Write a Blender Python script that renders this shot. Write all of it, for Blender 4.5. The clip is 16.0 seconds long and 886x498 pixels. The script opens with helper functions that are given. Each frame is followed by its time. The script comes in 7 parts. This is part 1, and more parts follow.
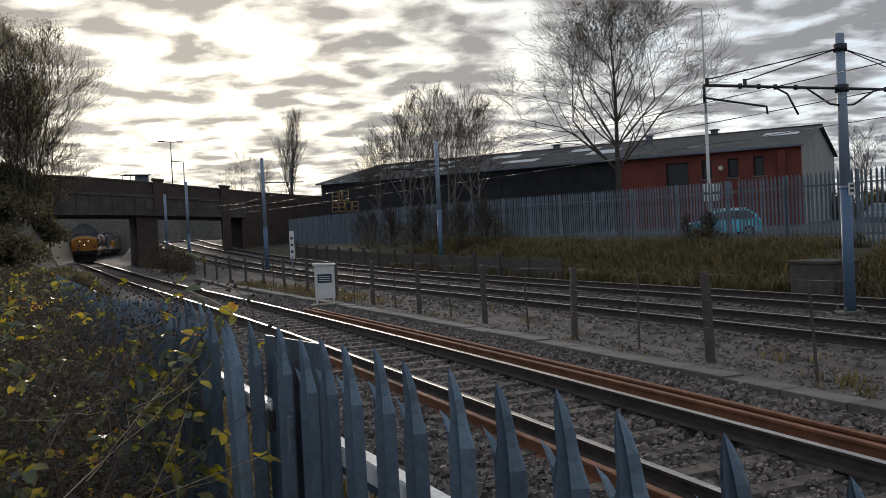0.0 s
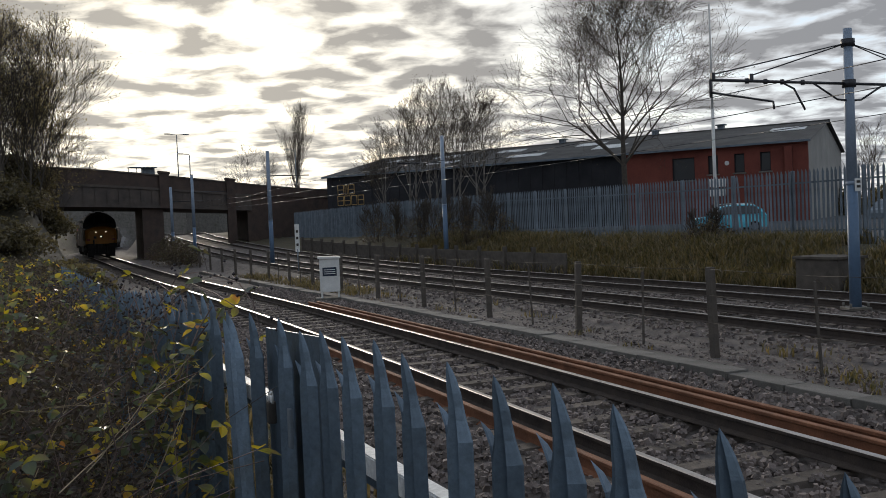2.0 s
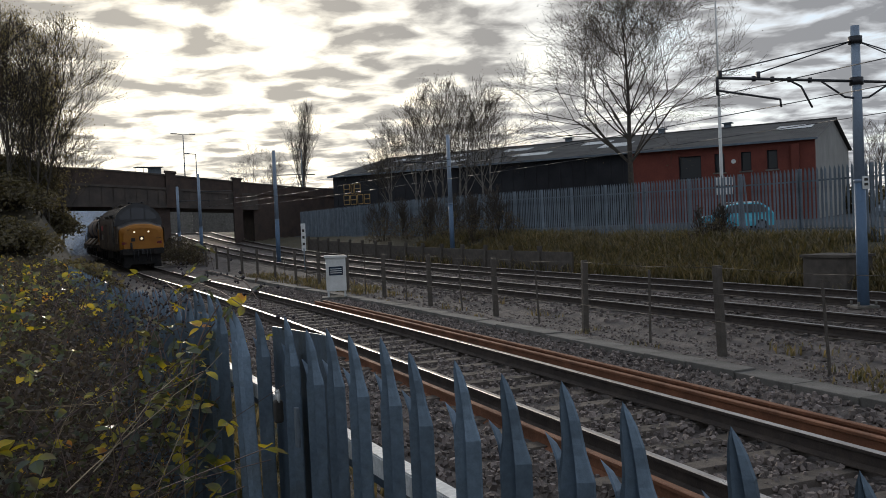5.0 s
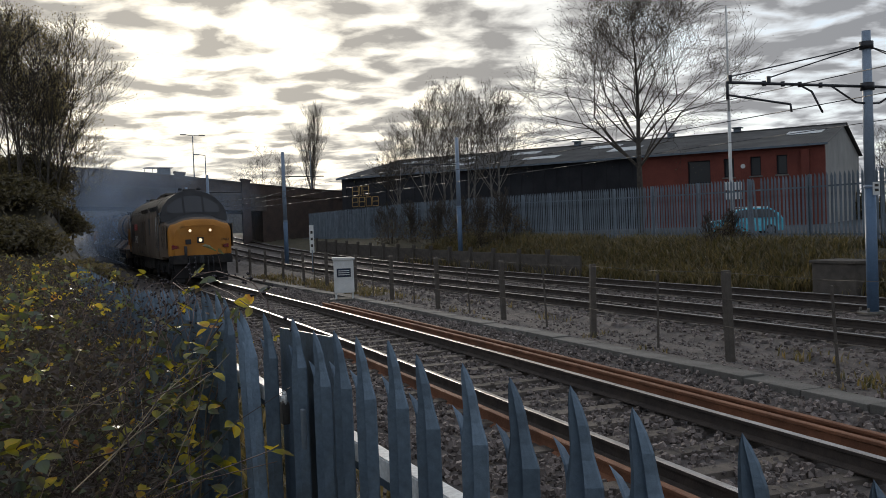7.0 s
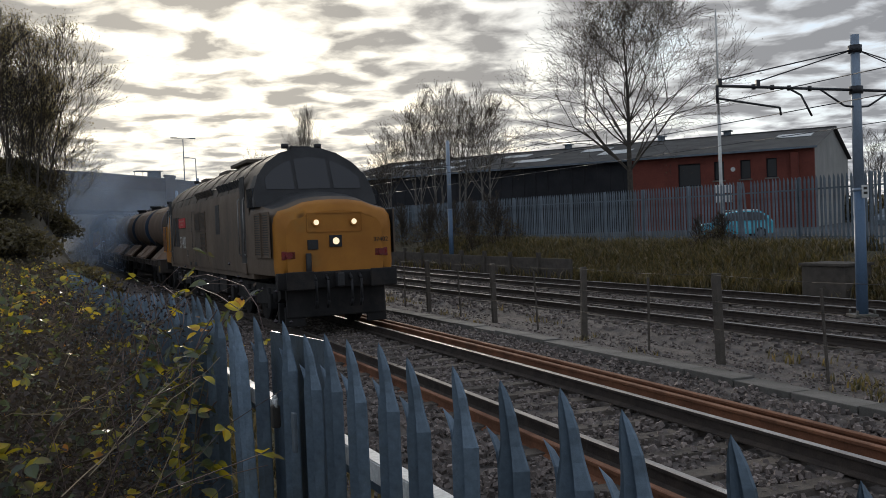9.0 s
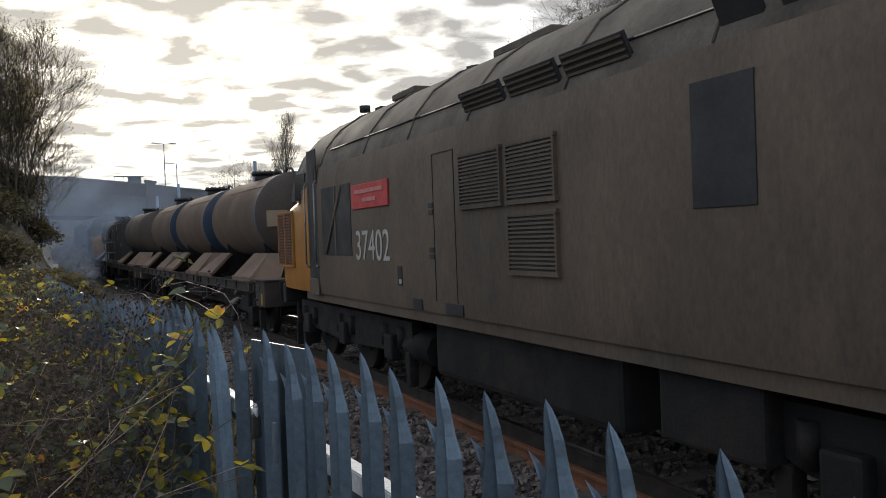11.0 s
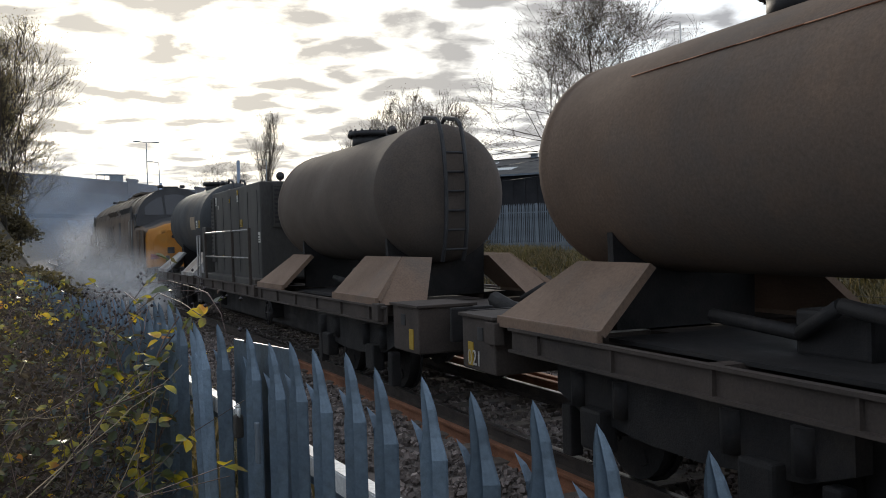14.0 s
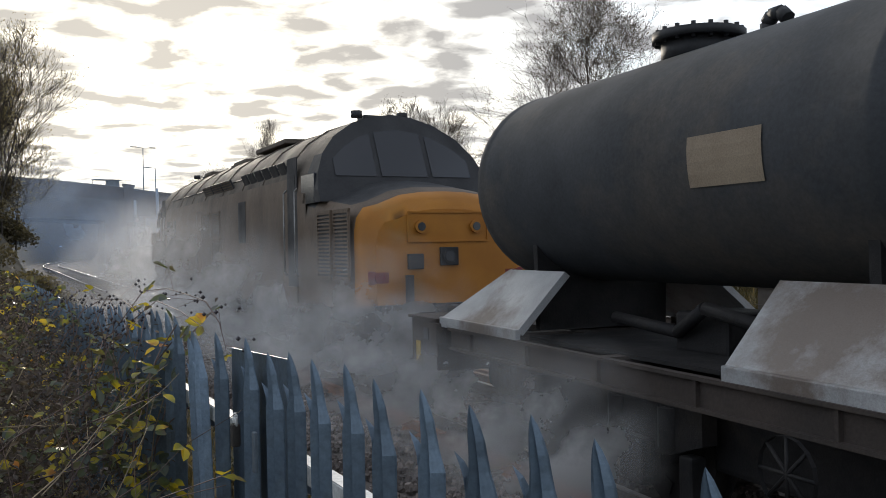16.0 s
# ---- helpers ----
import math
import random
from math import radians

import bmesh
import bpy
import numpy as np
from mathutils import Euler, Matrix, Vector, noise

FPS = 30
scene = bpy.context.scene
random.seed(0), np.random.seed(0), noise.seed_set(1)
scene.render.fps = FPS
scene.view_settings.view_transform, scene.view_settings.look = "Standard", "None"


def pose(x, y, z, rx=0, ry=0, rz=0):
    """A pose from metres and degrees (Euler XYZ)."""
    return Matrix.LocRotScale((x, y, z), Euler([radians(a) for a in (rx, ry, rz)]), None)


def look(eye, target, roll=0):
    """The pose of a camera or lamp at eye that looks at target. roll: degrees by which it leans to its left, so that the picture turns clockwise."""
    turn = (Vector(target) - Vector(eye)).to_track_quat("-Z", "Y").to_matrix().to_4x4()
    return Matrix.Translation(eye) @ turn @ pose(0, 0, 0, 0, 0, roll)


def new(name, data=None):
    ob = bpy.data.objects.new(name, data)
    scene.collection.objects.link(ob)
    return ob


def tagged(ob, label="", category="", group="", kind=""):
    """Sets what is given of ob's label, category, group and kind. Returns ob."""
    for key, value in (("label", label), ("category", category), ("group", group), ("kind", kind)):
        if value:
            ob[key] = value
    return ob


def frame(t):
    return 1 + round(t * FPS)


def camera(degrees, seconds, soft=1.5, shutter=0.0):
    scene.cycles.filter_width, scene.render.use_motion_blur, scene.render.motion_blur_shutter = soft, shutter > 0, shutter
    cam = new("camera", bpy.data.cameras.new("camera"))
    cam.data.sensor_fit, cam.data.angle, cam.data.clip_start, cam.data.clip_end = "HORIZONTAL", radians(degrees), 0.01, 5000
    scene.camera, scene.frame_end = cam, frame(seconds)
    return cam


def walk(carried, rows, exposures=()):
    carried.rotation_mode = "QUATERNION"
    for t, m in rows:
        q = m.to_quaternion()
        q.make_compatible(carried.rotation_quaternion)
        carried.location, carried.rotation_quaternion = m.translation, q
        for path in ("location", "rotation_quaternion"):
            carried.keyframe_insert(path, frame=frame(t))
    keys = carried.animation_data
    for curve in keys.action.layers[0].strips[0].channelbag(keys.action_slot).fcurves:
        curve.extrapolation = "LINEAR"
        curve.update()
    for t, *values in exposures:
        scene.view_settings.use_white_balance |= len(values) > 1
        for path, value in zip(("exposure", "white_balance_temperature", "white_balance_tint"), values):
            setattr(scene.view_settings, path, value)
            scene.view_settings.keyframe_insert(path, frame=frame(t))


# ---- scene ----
cam = camera(51.9, 16.0, soft=0.9)
EYE = 1.927  # eye height over the rail heads
# seconds, x, y, height over EYE, turn to the right, tilt up, lean (radians)
VIEW = (
    (0.0, -0.0004, 0.0036, -0.0004, 0.0000, -0.0204, -0.0480),
    (0.5, 0.0038, 0.0038, -0.0006, -0.0018, -0.0225, -0.0444),
    (1.0, 0.0050, 0.0022, -0.0004, -0.0043, -0.0267, -0.0429),
    (1.5, 0.0087, 0.0063, -0.0019, -0.0073, -0.0303, -0.0422),
    (2.0, 0.0103, 0.0085, -0.0018, -0.0062, -0.0268, -0.0431),
    (2.5, 0.0074, 0.0097, -0.0021, -0.0080, -0.0236, -0.0425),
    (3.0, 0.0045, 0.0144, -0.0030, -0.0116, -0.0232, -0.0403),
    (3.5, 0.0066, 0.0180, -0.0042, -0.0109, -0.0249, -0.0448),
    (4.0, 0.0082, 0.0166, -0.0042, -0.0102, -0.0282, -0.0449),
    (6.5, 0.0080, 0.0224, -0.0040, -0.0219, -0.0253, -0.0417),
    (7.0, 0.0071, 0.0253, -0.0050, -0.0216, -0.0242, -0.0375),
    (7.5, 0.0066, 0.0161, -0.0027, -0.0182, -0.0219, -0.0349),
    (8.0, 0.0066, 0.0194, -0.0039, -0.0202, -0.0206, -0.0382),
    (8.5, 0.0062, 0.0222, -0.0039, -0.0163, -0.0204, -0.0367),
    (9.0, 0.0084, 0.0233, -0.0052, -0.0117, -0.0211, -0.0384),
    (11.5, 0.0050, 0.0476, -0.0002, 0.0113, -0.0134, -0.0356),
    (12.0, 0.0011, 0.0485, 0.0008, 0.0118, -0.0121, -0.0321),
    (12.5, -0.0018, 0.0489, -0.0014, 0.0107, -0.0123, -0.0287),
    (13.0, -0.0006, 0.0526, -0.0010, 0.0132, -0.0134, -0.0302),
    (13.5, 0.0018, 0.0521, -0.0020, 0.0188, -0.0137, -0.0310),
    (14.0, 0.0004, 0.0515, -0.0043, 0.0267, -0.0141, -0.0283),
    (14.5, -0.0011, 0.0588, -0.0019, 0.0268, -0.0136, -0.0310),
    (15.0, 0.0022, 0.0570, 0.0012, 0.0252, -0.0116, -0.0334),
    (15.5, -0.0055, 0.0334, 0.0050, 0.0304, -0.0047, -0.0226),
    (16.0, -0.0068, 0.0370, 0.0044, 0.0317, -0.0048, -0.0177),
)


def view_pose(x, y, z, turn, tilt, lean):
    eye = Vector((x, y, EYE + z))
    way = Vector((math.sin(turn) * math.cos(tilt), math.cos(turn) * math.cos(tilt), math.sin(tilt)))
    return look(eye, eye + way, math.degrees(lean))


walk(cam, [(v[0], view_pose(*v[1:])) for v in VIEW], exposures=[(0, 0.0), (9.0, 0.0), (11.5, 0.47), (16, 0.52)])

# ---------- sky and sun ----------
SUN_TURN, SUN_UP = radians(-15.5), radians(10.5)
SUN_WAY = Vector((math.sin(SUN_TURN) * math.cos(SUN_UP), math.cos(SUN_TURN) * math.cos(SUN_UP), math.sin(SUN_UP)))


def N(tree, kind, **values):
    n = tree.nodes.new(kind)
    for k, v in values.items():
        if k in n.inputs:
            n.inputs[k].default_value = v
    return n


def ramp(tree, fac, stops):
    n = tree.nodes.new("ShaderNodeValToRGB")
    el = n.color_ramp.elements
    while len(el) < len(stops):
        el.new(0.5)
    for e, (p, c) in zip(el, stops):
        e.position = p
        e.color = (*c, 1) if len(c) == 3 else c
    tree.links.new(fac, n.inputs[0])
    return n.outputs[0]


def maths(tree, op, a, b=None):
    n = tree.nodes.new("ShaderNodeMath")
    n.operation = op
    for i, v in enumerate((a, b)):
        if v is None:
            continue
        if isinstance(v, (int, float)):
            n.inputs[i].default_value = v
        else:
            tree.links.new(v, n.inputs[i])
    return n.outputs[0]


def mixc(tree, fac, a, b, blend="MIX"):
    n = tree.nodes.new("ShaderNodeMix")
    n.data_type, n.blend_type = "RGBA", blend
    for sock, v in ((n.inputs[0], fac), (n.inputs[6], a), (n.inputs[7], b)):
        if isinstance(v, (int, float)):
            sock.default_value = v
        elif isinstance(v, tuple):
            sock.default_value = (*v, 1)
        else:
            tree.links.new(v, sock)
    return n.outputs[2]


def build_world():
    world = bpy.data.worlds.new("sky")
    scene.world = world
    world.use_nodes = True
    t = world.node_tree
    L = t.links.new
    bg = t.nodes["Background"]
    sky = t.nodes.new("ShaderNodeTexSky")
    sky.sky_type, sky.sun_disc = "NISHITA", False
    sky.sun_elevation, sky.sun_rotation = SUN_UP, SUN_TURN
    coord = t.nodes.new("ShaderNodeTexCoord")
    sep = t.nodes.new("ShaderNodeSeparateXYZ")
    L(coord.outputs["Generated"], sep.inputs[0])
    zz = maths(t, "MAXIMUM", sep.outputs[2], 0.0)
    zq = maths(t, "ADD", zz, 0.11)
    comb = t.nodes.new("ShaderNodeCombineXYZ")
    L(maths(t, "MULTIPLY", maths(t, "DIVIDE", sep.outputs[0], zq), 1.5), comb.inputs[0])
    L(maths(t, "MULTIPLY", maths(t, "DIVIDE", sep.outputs[1], zq), 1.5), comb.inputs[1])
    n1 = N(t, "ShaderNodeTexNoise", Scale=2.9, Detail=8.0, Roughness=0.50, Distortion=0.25)
    L(comb.outputs[0], n1.inputs["Vector"])
    n2 = N(t, "ShaderNodeTexNoise", Scale=0.7, Detail=3.0, Roughness=0.5)
    L(comb.outputs[0], n2.inputs["Vector"])
    dens = maths(t, "ADD", maths(t, "MULTIPLY", n1.outputs[0], 0.75), maths(t, "MULTIPLY", n2.outputs[0], 0.35))
    # nearness to the veiled sun
    dot = t.nodes.new("ShaderNodeVectorMath")
    dot.operation = "DOT_PRODUCT"
    L(coord.outputs["Generated"], dot.inputs[0])
    dot.inputs[1].default_value = SUN_WAY
    near = maths(t, "MAXIMUM", dot.outputs["Value"], 0.0)
    halo = maths(t, "POWER", near, 40.0)
    wide = maths(t, "POWER", near, 7.0)
    cloud = ramp(t, dens, [(0.44, (0, 0, 0)), (0.51, (0.75, 0.75, 0.75)), (0.57, (1, 1, 1))])
    # thin cloud is bright, thick cloud grey; both brighter towards the sun
    thin = mixc(t, wide, (0.80, 0.84, 0.90), (0.92, 0.89, 0.81))
    thick = mixc(t, wide, (0.29, 0.305, 0.335), (0.40, 0.38, 0.355))
    bright = ramp(t, dens, [(0.485, (0, 0, 0)), (0.62, (1, 1, 1))])
    clouds = mixc(t, bright, thin, thick)
    blue = mixc(t, 0.10, (0.24, 0.36, 0.56), sky.outputs[0], "ADD")
    blue = mixc(t, wide, blue, (0.95, 0.92, 0.82))
    base = mixc(t, cloud, blue, clouds)
    glow = mixc(t, maths(t, "MULTIPLY", halo, maths(t, "SUBTRACT", 1.0, maths(t, "MULTIPLY", bright, 0.8))), (0, 0, 0), (0.75, 0.66, 0.48))
    out = mixc(t, 1.0, base, glow, "ADD")
    L(out, bg.inputs[0])
    bg.inputs[1].default_value = 1.0
    lamp = bpy.data.lights.new("sun", "SUN")
    lamp.energy, lamp.angle, lamp.color = 1.5, radians(9), (1.0, 0.90, 0.76)
    ob = new("sun", lamp)
    ob.matrix_world = look(SUN_WAY * 300, (0, 0, 0))


build_world()


# ---------- materials ----------
def mat(name, c1, c2=None, rough=0.8, metal=0.0, scale=8.0, fine=90.0, bump=0.15, c3=None, c3_at=0.62, rand=0.0, coord="Object", spec=0.35, stretch=(1, 1, 1)):
    """Two colours in patches, a third in stains, fine grain and relief; rand varies the value from piece to piece."""
    m = bpy.data.materials.new(name)
    m.use_nodes = True
    t = m.node_tree
    L = t.links.new
    b = t.nodes["Principled BSDF"]
    b.inputs["Specular IOR Level"].default_value = spec
    b.inputs["Metallic"].default_value = metal
    tc = t.nodes.new("ShaderNodeTexCoord")
    mp = t.nodes.new("ShaderNodeMapping")
    mp.inputs["Scale"].default_value = stretch
    L(tc.outputs[coord], mp.inputs[0])
    big = N(t, "ShaderNodeTexNoise", Scale=scale, Detail=6.0, Roughness=0.6)
    L(mp.outputs[0], big.inputs["Vector"])
    small = N(t, "ShaderNodeTexNoise", Scale=fine, Detail=4.0, Roughness=0.7)
    L(mp.outputs[0], small.inputs["Vector"])
    c2 = c2 or tuple(v * 0.7 for v in c1)
    col = mixc(t, ramp(t, big.outputs[0], [(0.35, (0, 0, 0)), (0.65, (1, 1, 1))]), c1, c2)
    if c3:
        st = N(t, "ShaderNodeTexNoise", Scale=scale * 0.37, Detail=8.0, Roughness=0.7)
        L(mp.outputs[0], st.inputs["Vector"])
        col = mixc(t, ramp(t, st.outputs[0], [(c3_at - 0.08, (0, 0, 0)), (c3_at + 0.05, (1, 1, 1))]), col, c3)
    grain = ramp(t, small.outputs[0], [(0.25, (0.72, 0.72, 0.72)), (0.75, (1.18, 1.18, 1.18))])
    col = mixc(t, 1.0, col, grain, "MULTIPLY")
    if rand:
        info = t.nodes.new("ShaderNodeObjectInfo")
        geo = t.nodes.new("ShaderNodeNewGeometry")
        both = maths(t, "FRACT", maths(t, "ADD", info.outputs["Random"], geo.outputs["Random Per Island"]))
        v = ramp(t, both, [(0, (1 - rand,) * 3), (1, (1 + rand,) * 3)])
        col = mixc(t, 1.0, col, v, "MULTIPLY")
    L(col, b.inputs["Base Color"])
    rr = ramp(t, big.outputs[0], [(0.3, (max(rough - 0.1, 0.03),) * 3), (0.7, (min(rough + 0.1, 1),) * 3)])
    L(rr, b.inputs["Roughness"])
    if bump:
        bp = N(t, "ShaderNodeBump", Strength=bump, Distance=0.02)
        L(small.outputs[0], bp.inputs["Height"])
        L(bp.outputs[0], b.inputs["Normal"])
    return m


def leafy(name, stops, through_share=0.45, rough=0.42):
    """Leaves of many hues, each of one hue, that let light through."""
    m = bpy.data.materials.new(name)
    m.use_nodes = True
    t = m.node_tree
    L = t.links.new
    t.nodes.remove(t.nodes["Principled BSDF"])
    out = t.nodes["Material Output"]
    geo = t.nodes.new("ShaderNodeNewGeometry")
    # leaves of one spray turn together
    place = t.nodes.new("ShaderNodeTexCoord")
    spray = N(t, "ShaderNodeTexNoise", Scale=7.0, Detail=1.0)
    L(place.outputs["Object"], spray.inputs["Vector"])
    swing = maths(t, "MULTIPLY", maths(t, "SUBTRACT", spray.outputs[0], 0.5), 1.9)
    fac = maths(t, "ADD", maths(t, "MULTIPLY", geo.outputs["Random Per Island"], 0.6), maths(t, "ADD", swing, 0.2))
    col = ramp(t, fac, stops)
    d = N(t, "ShaderNodeBsdfPrincipled", Roughness=rough)
    tr = t.nodes.new("ShaderNodeBsdfTranslucent")
    L(col, d.inputs["Base Color"])
    L(mixc(t, 1.0, col, (1.5, 1.45, 0.9), "MULTIPLY"), tr.inputs[0])
    mx = t.nodes.new("ShaderNodeMixShader")
    mx.inputs[0].default_value = through_share
    L(d.outputs[0], mx.inputs[1])
    L(tr.outputs[0], mx.inputs[2])
    L(mx.outputs[0], out.inputs[0])
    return m


def glow_mat(name, col, power):
    m = bpy.data.materials.new(name)
    m.use_nodes = True
    b = m.node_tree.nodes["Principled BSDF"]
    b.inputs["Base Color"].default_value = (*col, 1)
    b.inputs["Emission Color"].default_value = (*col, 1)
    b.inputs["Emission Strength"].default_value = power
    return m


def vapour(name, col, most, scale=1.6):
    """Thin vapour: dense in the middle of a puff, gone at its edge, torn by noise."""
    m = bpy.data.materials.new(name)
    m.use_nodes = True
    t = m.node_tree
    L = t.links.new
    t.nodes.remove(t.nodes["Principled BSDF"])
    tc = t.nodes.new("ShaderNodeTexCoord")
    gr = t.nodes.new("ShaderNodeTexGradient")
    gr.gradient_type = "SPHERICAL"
    L(tc.outputs["Object"], gr.inputs[0])
    nz = N(t, "ShaderNodeTexNoise", Scale=scale, Detail=6.0, Roughness=0.55, Distortion=0.15)
    L(tc.outputs["Object"], nz.inputs["Vector"])
    soft = ramp(t, gr.outputs["Fac"], [(0.0, (0, 0, 0)), (0.35, (0.4, 0.4, 0.4)), (0.8, (1, 1, 1))])
    torn = ramp(t, nz.outputs[0], [(0.33, (0.1, 0.1, 0.1)), (0.62, (1, 1, 1))])
    fac = maths(t, "MULTIPLY", maths(t, "MULTIPLY", soft, torn), most)
    d = t.nodes.new("ShaderNodeBsdfDiffuse")
    d.inputs[0].default_value = (*col, 1)
    tr = t.nodes.new("ShaderNodeBsdfTranslucent")
    tr.inputs[0].default_value = (*col, 1)
    a = t.nodes.new("ShaderNodeMixShader")
    a.inputs[0].default_value = 0.5
    L(d.outputs[0], a.inputs[1])
    L(tr.outputs[0], a.inputs[2])
    clear = t.nodes.new("ShaderNodeBsdfTransparent")
    mx = t.nodes.new("ShaderNodeMixShader")
    L(fac, mx.inputs[0])
    L(clear.outputs[0], mx.inputs[1])
    L(a.outputs[0], mx.inputs[2])
    L(mx.outputs[0], t.nodes["Material Output"].inputs[0])
    return m


def glass_mat(name, col, rough=0.06):
    m = bpy.data.materials.new(name)
    m.use_nodes = True
    b = m.node_tree.nodes["Principled BSDF"]
    b.inputs["Base Color"].default_value = (*col, 1)
    b.inputs["Roughness"].default_value = rough
    b.inputs["Specular IOR Level"].default_value = 0.6
    return m


